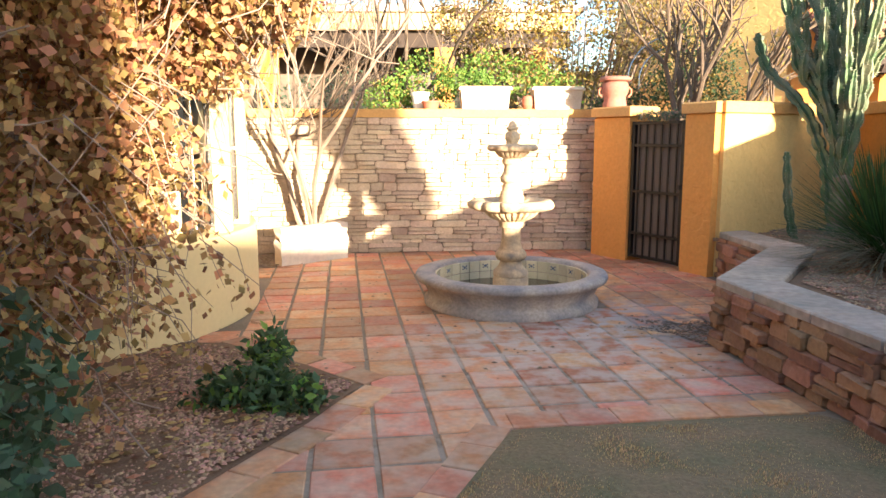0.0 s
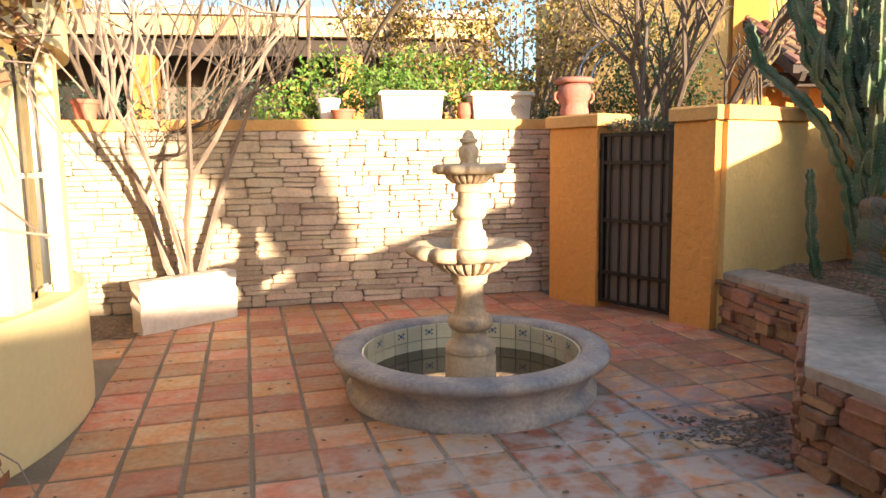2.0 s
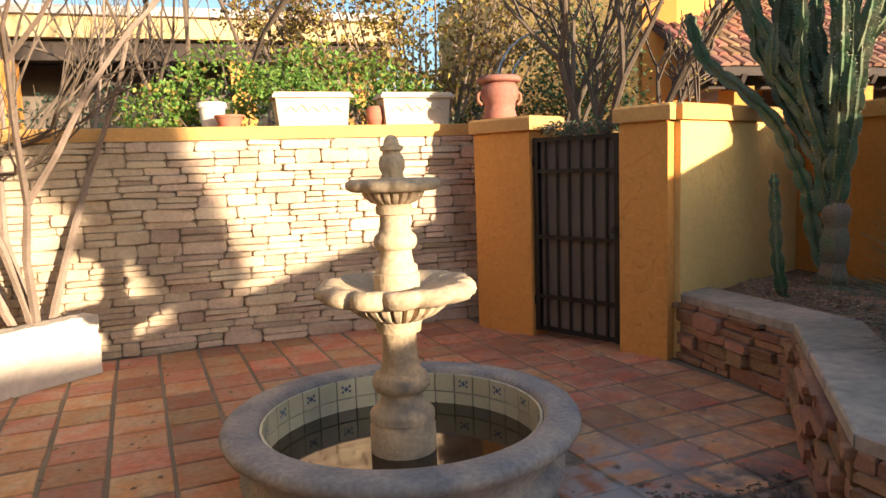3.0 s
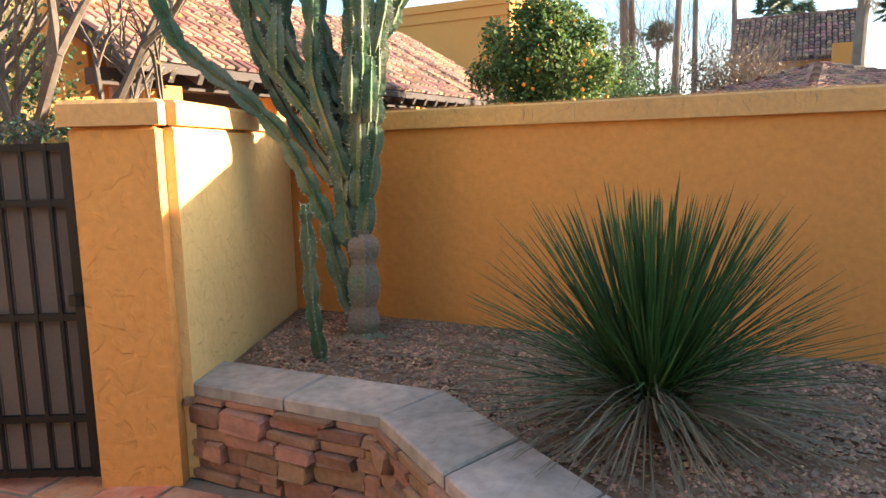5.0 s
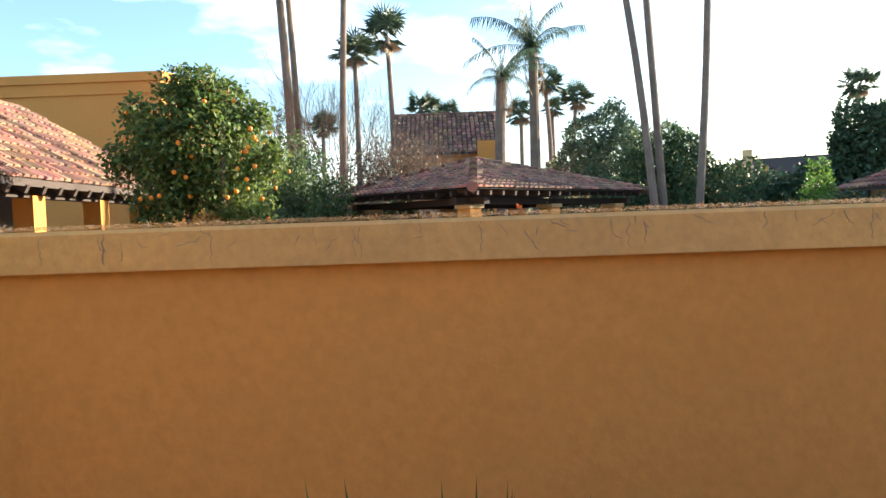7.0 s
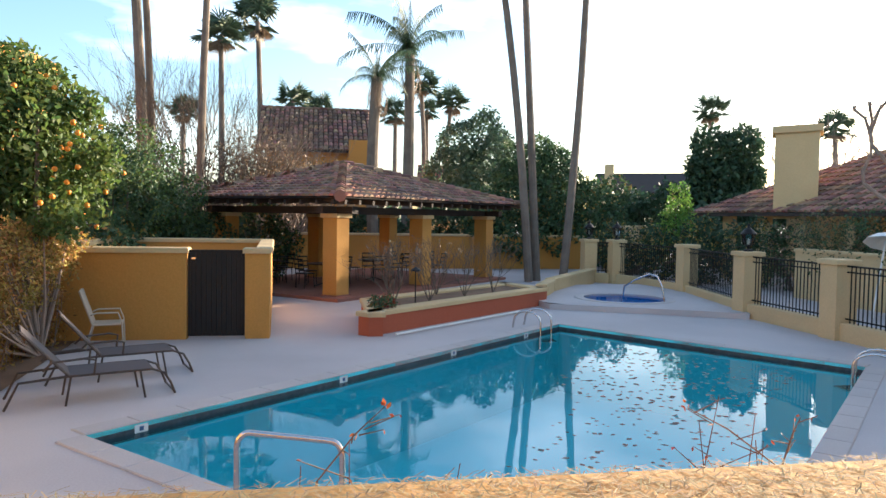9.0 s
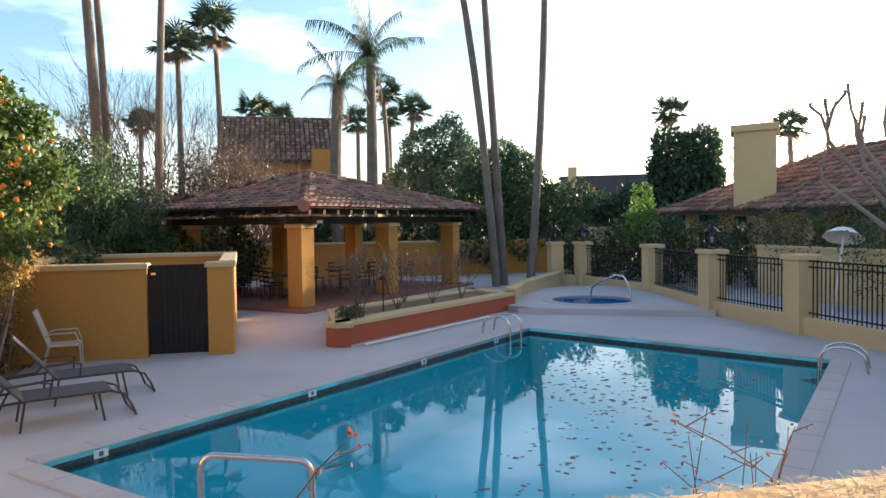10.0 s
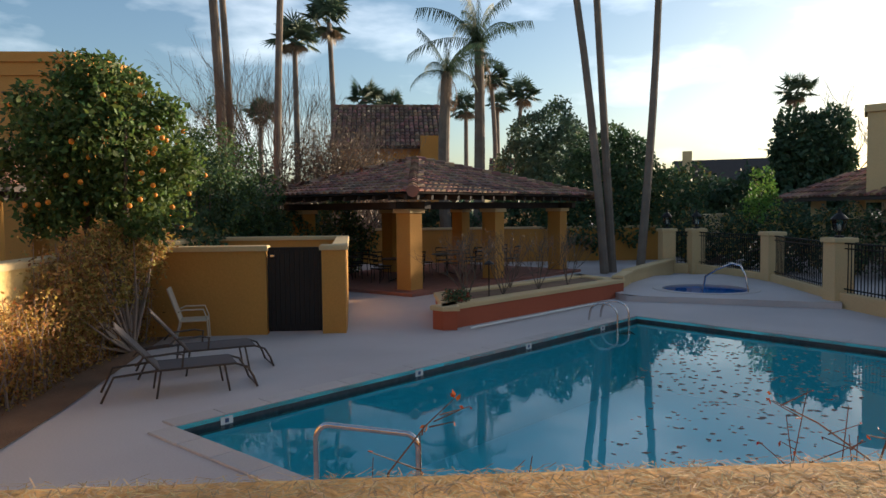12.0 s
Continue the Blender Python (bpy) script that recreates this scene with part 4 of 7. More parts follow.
# ---- pavilion ----
pv = thing("pavilion", "open tiled pool pavilion on ochre square columns", "pavilion")
C1, C3 = Vector((25.25, 5.8)), Vector((31.2, 0.35))
e1 = (C3 - C1).normalized()
e2 = Vector((-e1.y, e1.x)) * 1.0
SIDE = 8.0


def pvp(a, b, z):
    q = C1 + e1 * a + e2 * b
    return (q.x, q.y, z)


def pvbox(geo, a0, b0, a1, b1, z0, z1, bevel=0.0):
    return geo.prism([pvp(a, b, 0)[:2] for a, b in ((a0, b0), (a1, b0), (a1, b1), (a0, b1))], z0, z1, bevel)


cols = [(0.3, 0.3), (4.5, 0.3), (8.75, 0.3), (0.3, 4.9), (4.5, 4.9), (8.75, 4.9)]
for a, b in cols:
    co = new("column")
    co.parent = pv
    part("shaft", pvbox(Geo(), a - 0.26, b - 0.26, a + 0.26, b + 0.26, 0.12, 2.3, 0.015), "ochre", co)
    part("foot", pvbox(Geo(), a - 0.30, b - 0.30, a + 0.30, b + 0.30, 0.0, 0.12), "brick", co)
    part("capital", pvbox(Geo(), a - 0.32, b - 0.32, a + 0.32, b + 0.32, 2.3, 2.42, 0.015), "cream", co)
g = Geo()
for b in (0.3, 4.9):
    g.beam(pvp(-0.4, b, 2.52), pvp(9.4, b, 2.52), 0.25, 0.2)
for a in (0.3, 8.75):
    g.beam(pvp(a, -0.4, 2.52), pvp(a, 5.6, 2.52), 0.25, 0.2)
part("roof_beam", g, "beam", pv)
for i in range(17):
    q = -0.5 + i * 0.59
    part("rafter_tail", Geo().beam(pvp(q, -0.75, 2.72), pvp(q, 0.5, 2.88), 0.09, 0.13), "beam", pv)
    if q < 5.7:
        part("rafter_tail", Geo().beam(pvp(-0.75, q, 2.72), pvp(0.5, q, 2.88), 0.09, 0.13), "beam", pv)
lo = -0.85
apex = pvp(3.75, 3.05, 4.1)
ZE = 2.83
corners = [pvp(lo, lo, ZE), pvp(9.45, lo, ZE), pvp(9.45, 5.8, ZE), pvp(lo, 5.8, ZE)]
part("roof_deck", Geo().add(corners + [apex], [(0, 1, 4), (1, 2, 4), (2, 3, 4), (3, 0, 4), (3, 2, 1, 0)]), "beam", pv)


def tiled_slope(geo, a, b, c, d, pitch=0.24, course=0.36, r=0.085, wob=0.02):
    """Barrel tiles on a slope: eave a-b, top c-d (d over a, c over b)."""
    a, b, c, d = (Vector(p) for p in (a, b, c, d))
    n = max(1, int((b - a).length / pitch))
    up = (b - a).cross((d + c) / 2 - (a + b) / 2).normalized()
    if up.z < 0:
        up = -up
    e = (b - a).normalized()
    mid = (c + d) / 2 - (a + b) / 2
    rise = (mid - e * mid.dot(e))
    height, rd = rise.length, rise.normalized()
    la, lb = (d - a).dot(e), (b - a).length - (c - a).dot(e)
    for j in range(int(height / course) + 1):
        s0, s1 = j * course, min((j + 1) * course + 0.05, height)
        if s1 - s0 < 0.1:
            continue
        x0, x1 = la * s0 / height, (b - a).length - lb * s0 / height
        for i in range(n):
            x = (i + 0.5) * pitch
            if not x0 - 0.05 < x < x1 + 0.05:
                continue
            o = a + e * (x + random.uniform(-wob, wob)) + rd * (s0 + random.uniform(-wob, wob))
            q = a + e * (x + random.uniform(-wob, wob)) + rd * s1
            vs = []
            for p, rr, li in ((o, r, 0.035), (q, r * 0.85, 0.0)):
                for k in range(5):
                    t = math.pi * k / 4
                    vs.append(p + e * rr * math.cos(t) * 1.25 + up * (rr * math.sin(t) * 0.9 + li))
            geo.add(vs, [(k, k + 1, k + 6, k + 5) for k in range(4)] + [(0, 1, 2, 3, 4)])
    return geo


def ridge(geo, a, b, r=0.1, step=0.36):
    a, b = Vector(a), Vector(b)
    n = int((b - a).length / step)
    for i in range(n):
        p, q = a.lerp(b, i / n), a.lerp(b, (i + 1.15) / n)
        geo.tube([p + Vector((0, 0, 0.05)), q + Vector((0, 0, 0.03))], [r * 1.1, r * 0.9], 8)
    return geo


UPV = Vector((0, 0, 0.02))
for i, j in ((0, 1), (3, 0), (1, 2), (2, 3)):
    a, b = corners[i], corners[j]
    g = tiled_slope(Geo(), Vector(a) + UPV, Vector(b) + UPV, Vector(apex) + UPV, Vector(apex) + UPV)
    part("roof_tiles", g, "rooftile", pv, "weathered brown barrel tiles", "stuff")
g = Geo()
for c in corners:
    ridge(g, c, apex, 0.15, 0.34)
part("hip_tiles", g, "rooftile", pv, "row of hip tiles", "stuff")
part("floor_slab", pvbox(Geo(), -0.4, -0.4, 9.3, 6.4, 0.0, 0.09), "brick", pv, "red brick pavilion floor")
capped_wall("wall_behind_pavilion", "ochre stucco wall behind the pavilion", (37.5, 8.3), (37.5, -6.0), 0.3, 1.6)
capped_wall("wall_behind_pavilion", "ochre stucco wall behind the pavilion", (30, 16.0), (37.5, 8.5), 0.3, 1.7)

# ---- fence ----
FY0 = -4.2


def fence_post(x, y, ang=0.0, lantern=False, z0=0.0):
    t = thing("fence_pillar", "square ochre stucco fence pillar with a flat cap" + (" and a black lantern" if lantern else ""), "pillar", "stucco pillars of the pool fence", at=(x, y, 0))
    t.rotation_euler = (0, 0, ang)
    part("shaft", Geo().box((-0.24, -0.24, 0), (0.24, 0.24, 1.52), 0.015), "cream", t)
    part("pillar_cap", Geo().box((-0.29, -0.29, 1.52), (0.29, 0.29, 1.63), 0.02), "cream", t)
    if lantern:
        l = thing("lantern", "black metal coach lantern with glass on a fence pillar", "lantern", "lanterns on the fence pillars", at=(x, y, 1.63))
        part("base", Geo().lathe([(0, 0), (0.11, 0), (0.1, 0.04), (0.03, 0.06), (0.03, 0.12), (0.12, 0.16)], n=12), "iron", l)
        part("glass", Geo().lathe([(0.11, 0.16), (0.16, 0.42), (0.0, 0.43)], n=6), "pane", l)
        for k in range(6):
            a = math.pi / 3 * k
            part("bar", Geo().beam((0.115 * math.cos(a), 0.115 * math.sin(a), 0.16), (0.165 * math.cos(a), 0.165 * math.sin(a), 0.43), 0.014, 0.014), "iron", l)
        part("bulb", Geo().lathe([(0, 0.17), (0.03, 0.18), (0.035, 0.28), (0, 0.33)], n=8), "white", l)
        part("roof", Geo().lathe([(0.19, 0.42), (0.19, 0.44), (0.10, 0.54), (0.05, 0.58), (0.03, 0.63), (0.035, 0.66), (0, 0.69)], n=12), "iron", l)
    return t


def fence_bay(a, b, base=0.36):
    t = thing("fence_section", "black iron railing on a low ochre stucco kerb wall", "fence", "railing sections of the pool fence")
    A, B = Vector(a), Vector(b)
    d = (B - A).normalized()
    n = Vector((-d.y, d.x))
    s, e = A + d * 0.24, B - d * 0.24
    q = [s - n * 0.13, e - n * 0.13, e + n * 0.13, s + n * 0.13]
    part("kerb", Geo().prism([(p.x, p.y) for p in q], 0, base, 0.02), "cream", t)
    for z, w_ in ((base + 0.08, 0.03), (1.38, 0.03), (1.5, 0.035)):
        part("rail", Geo().beam((*s, z), (*e, z), w_, w_), "iron", t)
    k = int((e - s).length / 0.115)
    for i in range(1, k):
        p = s.lerp(e, i / k)
        part("picket", Geo().beam((*p, base), (*p, 1.5), 0.018, 0.018), "iron", t)


posts = [(5.9, -4.2), (8.8, -4.2), (11.85, -4.2), (15.05, -4.15), (18.2, -4.2), (21.4, -4.22), (26.0, -5.1), (30.3, -4.6), (30.9, -3.75)]
for i, (x, y) in enumerate(posts):
    fence_post(x, y, 0.0, lantern=i in (3, 5, 7, 8))
for i in range(len(posts) - 1):
    fence_bay(posts[i], posts[i + 1])
capped_wall("wall_spa", "low cream stucco wall curving behind the spa", (30.5, -3.6), (26.2, -0.6), 0.25, 0.55, "cream")
capped_wall("wall_spa", "low cream stucco wall curving behind the spa", (26.1, -0.55), (24.6, 0.2), 0.25, 0.52, "cream")
capped_wall("wall_beyond_fence", "ochre stucco wall beyond the fence", (25.5, -8.5), (4, -8.5), 0.3, 1.55, "cream")
capped_wall("wall_beyond_fence", "ochre stucco wall beyond the fence", (48, -15.0), (34, -6.0), 0.3, 2.1, "cream")


# ---- buildings ----
def gabled(name, label, a, b, depth, z_wall, z_eave, z_ridge, wallmat, over=0.6, tiles=True, pitch=0.3, hip=0.0, recess=0.0):
    """A long building: front wall a-b, depth behind it, one slope to the front and one to the back."""
    t = thing(name, label, "building")
    A, B = Vector(a), Vector(b)
    u = (B - A).normalized()
    n = Vector((-u.y, u.x))
    part("wall", oriented(A + n * recess, B + n * recess, depth - recess, 0, z_wall), wallmat, t)
    f0, f1 = A - u * over - n * over, B + u * over - n * over
    r0, r1 = A - u * over + u * hip + n * depth / 2, B + u * over + n * depth / 2
    k0, k1 = A - u * over + n * (depth + over), B + u * over + n * (depth + over)
    v = [(*f0, z_eave), (*f1, z_eave), (*r1, z_ridge), (*r0, z_ridge), (*k0, z_eave), (*k1, z_eave)]
    v2 = [(p[0], p[1], p[2] - 0.12) for p in v]
    part("roof", Geo().add(v + v2, [(0, 1, 2, 3), (3, 2, 5, 4), (6, 9, 8, 7), (9, 10, 11, 8), (0, 3, 9, 6), (3, 4, 10, 9), (1, 7, 8, 2), (2, 8, 11, 5), (0, 6, 7, 1), (4, 5, 11, 10)]), "beam", t)
    if tiles:
        g = tiled_slope(Geo(), v[0], v[1], v[2], v[3], pitch=pitch, course=0.45, r=pitch * 0.36)
        part("roof_tiles", g, "rooftile", t, "brown barrel roof tiles", "stuff")
        part("ridge_tiles", ridge(Geo(), v[3], v[2], 0.13, 0.45), "rooftile", t, "row of ridge tiles", "stuff")
    return t


def polar(az, dist, z=None):
    p = (5.49 + dist * math.cos(radians(az)), 6.155 + dist * math.sin(radians(az)))
    return p if z is None else (*p, z)


# tiled house behind the orange tree
h2 = thing("side_house", "ochre house with a low tiled roof over dark beams", "house")
wa, wb = (14.5, 22.0), (30.0, 17.2)
part("wall", Geo().prism([(27.4, 15.77), (29.2, 15.0), (30.8, 14.9), (33.0, 16.0), (34.0, 24), (27.4, 26)], 0, 6.9), "orange", h2)
part("parapet", Geo().prism([(27.33, 15.7), (29.17, 14.93), (30.83, 14.83), (33.07, 15.96), (34.07, 24.07), (27.33, 26.07)], 6.9, 7.2, 0.03), "orange", h2)
part("cornice", Geo().prism([(27.34, 15.72), (29.18, 14.95), (30.82, 14.85), (33.05, 15.97), (34.05, 24.05), (27.34, 26.05)], 6.5, 6.6), "orange", h2)
e0, e1_, t1, t0 = (9.2, 14.4, 3.0), (25.3, 14.4, 3.0), (23.4, 18.2, 5.5), (9.2, 18.2, 5.5)
part("roof", Geo().add([e0, e1_, t1, t0] + [(p[0], p[1], p[2] - 0.14) for p in (e0, e1_, t1, t0)], [(0, 1, 2, 3), (7, 6, 5, 4), (0, 4, 5, 1), (1, 5, 6, 2), (3, 7, 4, 0)]), "beam", h2)
part("roof_tiles", tiled_slope(Geo(), e0, e1_, t1, t0, 0.24, 0.38, 0.085), "rooftile", h2, "weathered barrel tiles", "stuff")
for i in range(27):
    part("rafter_tail", Geo().beam((9.4 + i * 0.58, 14.4, 2.8), (9.4 + i * 0.58, 15.8, 3.6), 0.1, 0.16), "beam", h2)
for x in (10.5, 13.3, 16.1, 18.9, 21.7, 24.2):
    part("column", Geo().box((x - 0.22, 15.0, 0), (x + 0.22, 15.44, 2.75)), "ochre", h2)
part("porch_beam", Geo().box((9.2, 15.05, 2.7), (25.0, 15.35, 2.95)), "beam", h2)
# dark brown stands in for the shade inside this porch
part("back_wall", Geo().box((9.2, 17.8, 0), (23.4, 18.05, 5.2)), "gatepanel_and_shade", h2)

# house beyond the pavilion
h3 = gabled("far_house", "two-storey tiled house behind bare trees", polar(4.5, 43), polar(-3.2, 43), 8, 6.2, 6.2, 9.2, "orange")
g3 = thing("far_wing", "orange gable block of the tiled house", "building")
part("wall", oriented(polar(-1.9, 40), polar(-3.9, 40), 4, 0, 6.6), "orange", g3)
gabled("far_cottage", "low tiled pavilion roof behind the wall", polar(-8.0, 52), polar(-12.0, 52), 5, 4.4, 4.4, 6.2, "cream")
fh = gabled("distant_house", "distant pale house with a small chimney", polar(-22.0, 75), polar(-30.0, 75), 8, 5.2, 5.2, 7.4, "cream", tiles=False)
part("chimney", oriented(polar(-22.3, 74), polar(-23.0, 74), 1.0, 5, 8.0), "cream", fh)

# house beyond the fence
h4 = gabled("chimney_house", "long tiled house with a thick stucco chimney", polar(-31.0, 33), polar(-51, 22), 8, 2.75, 2.7, 5.0, "cream", over=0.9, hip=5.0, recess=3.2)
for k in range(6):
    q = Vector(polar(-31.0, 33)).lerp(Vector(polar(-51, 22)), (k + 0.3) / 6)
    part("column", Geo().box((q.x - 0.2, q.y - 0.2, 0), (q.x + 0.2, q.y + 0.2, 2.7)), "cream", h4)
part("chimney", Geo().prism([polar(-34.6, 28.6), polar(-37.5, 28.2), polar(-37.5, 29.7), polar(-34.6, 30.1)][::-1], 2.5, 5.6), "cream", h4)
part("chimney_cap", Geo().prism([polar(-34.4, 28.5), polar(-37.7, 28.1), polar(-37.7, 29.8), polar(-34.4, 30.2)][::-1], 5.6, 5.85), "cream", h4)
um = thing("parasol", "grey-white parasol tilted beyond the fence", "parasol", at=(*polar(-41.2, 20), 0))
part("pole", Geo().tube([(0, 0, 0), (0, 0, 2.1)], 0.025, 8), "white", um)
um.rotation_euler = (0.35, 0.25, 0)
part("canopy", Geo().lathe([(0, 2.3), (0.25, 2.25), (0.5, 2.05), (0.49, 2.04), (0, 2.25)], n=8), "white", um)

# ---- plants ----
def shrub(name, label, trunk, crowns, n, size, mat, cat="shrub", stems=5, height=1.0, bark="darkbark", seed=1, shell=0.55, extra=None):
    rng = np.random.default_rng(seed)
    t = thing(name, label, cat)
    g = Geo()
    for k in range(stems):
        c = crowns[k % len(crowns)]
        tip = [c[0][i] + rng.normal() * c[1][i] * 0.35 for i in range(3)]
        mid = [trunk[i] + (tip[i] - trunk[i]) * 0.5 + rng.normal() * 0.06 * height for i in range(3)]
        g.tube([trunk, mid, tip], [0.035 * height, 0.022 * height, 0.006 * height], 6)
    part("branches", g, bark, t, kind="stuff")
    g = Geo()
    tot = sum(np.prod(r) ** (2 / 3) for _, r in crowns)
    for c, r in crowns:
        k = int(n * np.prod(r) ** (2 / 3) / tot)
        g.leaves(blob(rng, c, r, k, shell), size, rng)
    part("crown", g, mat, t, kind="stuff")
    if extra:
        g = Geo()
        for c, r in crowns:
            g.leaves(blob(rng, c, r, int(n * extra[1] / len(crowns)), shell), size, rng)
        part("crown", g, extra[0], t, extra[2], kind="stuff")
    return t


def bare_tree(name, label, base, height, seed, depth=4, r=0.06, stems=3, mat="bark", spread=0.5, leaves=0, leafmat_="dryleaf", size=0.06, kids=3, cat="tree", lean=0.5, lift=0.15):
    rng = np.random.default_rng(seed)
    t = thing(name, label, cat)
    g, tips = Geo(), []
    for k in range(stems):
        a = 2 * math.pi * (k + rng.random() * 0.6) / stems
        limbs(g, rng, base, (math.cos(a) * lean, math.sin(a) * lean, 1), height * 0.4, r, depth, spread, lift, tips, kids=kids)
    part("trunk", g, mat, t)
    if leaves:
        pts = np.array(tips)[rng.integers(0, len(tips), leaves)] + rng.normal(size=(leaves, 3)) * size
        part("leaves", Geo().leaves(pts, size, rng), leafmat_, t, kind="stuff")
    return t


def palm(name, label, base, top, r0, r1, crown, seed, fan=True, n=26, dead=8, mat="palmbark"):
    """A palm: base and top of its trunk, and a crown of fronds as wide as crown."""
    rng = np.random.default_rng(seed)
    t = thing(name, label, "palm")
    b, p = Vector(base), Vector(top)
    bend = Vector((rng.normal() * 0.2, rng.normal() * 0.2, 0))
    pts = [b.lerp(p, k / 8) + bend * math.sin(math.pi * k / 8) for k in range(9)]
    part("trunk", Geo().tube(pts, [r0 + (r1 - r0) * k / 8 for k in range(9)], 10), mat, t)
    g, gd_ = Geo(), Geo()
    for k in range(n + dead):
        isd = k >= n
        a = 2 * math.pi * rng.random()
        el = rng.uniform(-0.5 if fan else 0.0, 1.3) if not isd else rng.uniform(-1.4, -0.8)
        L = crown * rng.uniform(0.8, 1.1) * (0.7 if isd else 1)
        out, q = Vector((math.cos(a), math.sin(a), 0)), p.copy()
        curl = rng.uniform(0.7, 1.9)
        tgt = gd_ if isd else g
        side = Vector((-out.y, out.x, 0))
        if fan:
            d = out * math.cos(el) + Vector((0, 0, math.sin(el)))
            h = q + d * L * 0.5
            tgt.beam(q, h, 0.03, 0.02)
            nrm = d.cross(side)
            for j in range(15):
                th = (j / 14 - 0.5) * 3.9
                w = d * math.cos(th) + side * math.sin(th)
                tip = h + w * L * 0.55 + Vector((0, 0, -0.12 * L * abs(th)))
                s = w.cross(nrm).normalized() * L * 0.022
                m = h + w * L * 0.28
                tgt.add([h, m + s, tip, m - s], [(0, 1, 2), (0, 2, 3)])
        else:
            prev = q
            for j in range(9):
                f = (j + 1) / 9
                e = el + 0.3 - curl * f
                cur = prev + (out * math.cos(e) + Vector((0, 0, math.sin(e)))) * L / 9
                tgt.beam(prev, cur, 0.035 * (1.1 - f), 0.02)
                for sgn in (-1, 1):
                    for z in (0.1, 0.35, 0.6, 0.85):
                        o = prev.lerp(cur, z)
                        tip = o + side * sgn * L * 0.14 * (1.15 - f) + Vector((0, 0, -L * 0.16)) + out * L * 0.05 + Vector(rng.normal(size=3) * L * 0.015)
                        w = (cur - prev).normalized() * L * 0.009
                        tgt.add([o - w, tip, o + w], [(0, 1, 2)])
                prev = cur
    part("crown", g, "palmleaf", t, kind="stuff")
    if dead:
        part("dead_fronds", gd_, "deadfrond", t, "hanging dry fronds", kind="stuff")
    return t


# three tall slim palms by the spa
for k, (px, zb, zt) in enumerate((((-16.6, -12.3), 26.5, 30), ((-17.2, -15.2), 27.0, 30), ((-19.3, -20.8), 27.0, 30))):
    b, t = polar(px[0], zb, 0), polar(px[1], zb + 0.5, 16)
    palm("palm", "tall slim palm with a bare grey-brown trunk", b, t, 0.17, 0.105, 2.2, 40 + k, True, 22, 8)
b, t = polar(13.3, 30, 0), polar(14.4, 30, 15)
palm("palm", "tall leaning palm with a rough trunk", b, t, 0.24, 0.15, 2.2, 50)
palm("palm", "tall leaning palm with a rough trunk", polar(12.7, 31, 0), polar(13.6, 31, 15), 0.17, 0.12, 2.2, 51)
palm("palm", "slim palm behind the bare trees", polar(9.6, 29, 0), polar(8.6, 29, 14), 0.17, 0.12, 2.2, 52)
for k, (az, el, d, r, fan) in enumerate(((7.9, 13.4, 48, 1.9, True), (5.2, 14.6, 50, 2.1, True), (-7.6, 10.4, 55, 1.6, True), (-10.1, 9.1, 60, 1.7, True), (-8.1, 8.5, 64, 1.3, True), (-5.6, 8.2, 60, 1.6, True), (2.5, 8.9, 60, 1.9, True), (0.3, 8.3, 64, 1.9, True), (-30.1, 8.2, 62, 1.7, True), (10.6, 7.6, 60, 1.6, True), (-38.3, 6.6, 60, 1.6, True))):
    palm("palm", "slim fan palm standing in the distance", polar(az, d, 0), polar(az, d, 2.35 + d * math.tan(radians(el))), 0.22, 0.16, r * 1.1, 60 + k, fan, 20, 6)
palm("palm", "feather palm with long drooping fronds behind the pavilion", polar(-6.5, 37, 0), polar(-6.7, 37, 2.35 + 37 * math.tan(radians(13.2))), 0.32, 0.24, 3.8, 80, False, 13, 4)
palm("palm", "shaggy feather palm behind the pavilion", polar(-4.0, 35, 0), polar(-4.1, 35, 2.35 + 35 * math.tan(radians(11.0))), 0.3, 0.26, 2.7, 81, False, 13, 12)

# orange tree
ox, oy = polar(20.0, 13.0)
oy += 0.5
ot = shrub("orange_tree", "rounded dark-green orange tree dotted with ripe fruit", (ox, oy, 0), [((ox, oy, 3.55), (1.2, 1.2, 1.2)), ((ox - 0.2, oy + 0.65, 3.3), (0.8, 0.85, 0.95)), ((ox + 0.3, oy - 0.65, 3.0), (0.8, 0.85, 0.85)), ((ox, oy + 0.1, 4.6), (0.65, 0.7, 0.5)), ((ox, oy - 0.3, 4.2), (0.6, 0.9, 0.6)), ((ox, oy - 0.1, 2.6), (0.8, 1.0, 0.5)), ((ox, oy + 1.25, 4.2), (0.3, 0.32, 0.4)), ((ox - 0.2, oy - 1.15, 4.0), (0.3, 0.35, 0.3)), ((ox - 0.4, oy + 1.45, 3.2), (0.3, 0.3, 0.35)), ((ox - 0.3, oy - 1.45, 3.2), (0.3, 0.28, 0.4)), ((ox - 0.7, oy + 0.6, 2.3), (0.4, 0.5, 0.35)), ((ox - 0.6, oy - 0.9, 2.2), (0.35, 0.4, 0.3))], 20000, 0.11, "citrusleaf", "tree", 5, 2.4, seed=11, shell=0.25)
rng = np.random.default_rng(5)
fr = np.vstack([blob(rng, (ox, oy, 3.5), (1.22, 1.3, 1.2), 42, 0.9), blob(rng, (ox + 0.3, oy - 0.6, 3.0), (0.85, 0.9, 0.85), 30, 0.9)])
mesh_f = None
for q in fr:
    if mesh_f is None:
        f0 = part("fruit", Geo().lathe([(0, -0.045), (0.032, -0.032), (0.045, 0), (0.032, 0.032), (0, 0.045)], n=8), "fruit", ot, smooth=True)
        mesh_f = f0.data
    else:
        f0 = new("fruit", mesh_f)
        f0.parent = ot
    f0.location = q

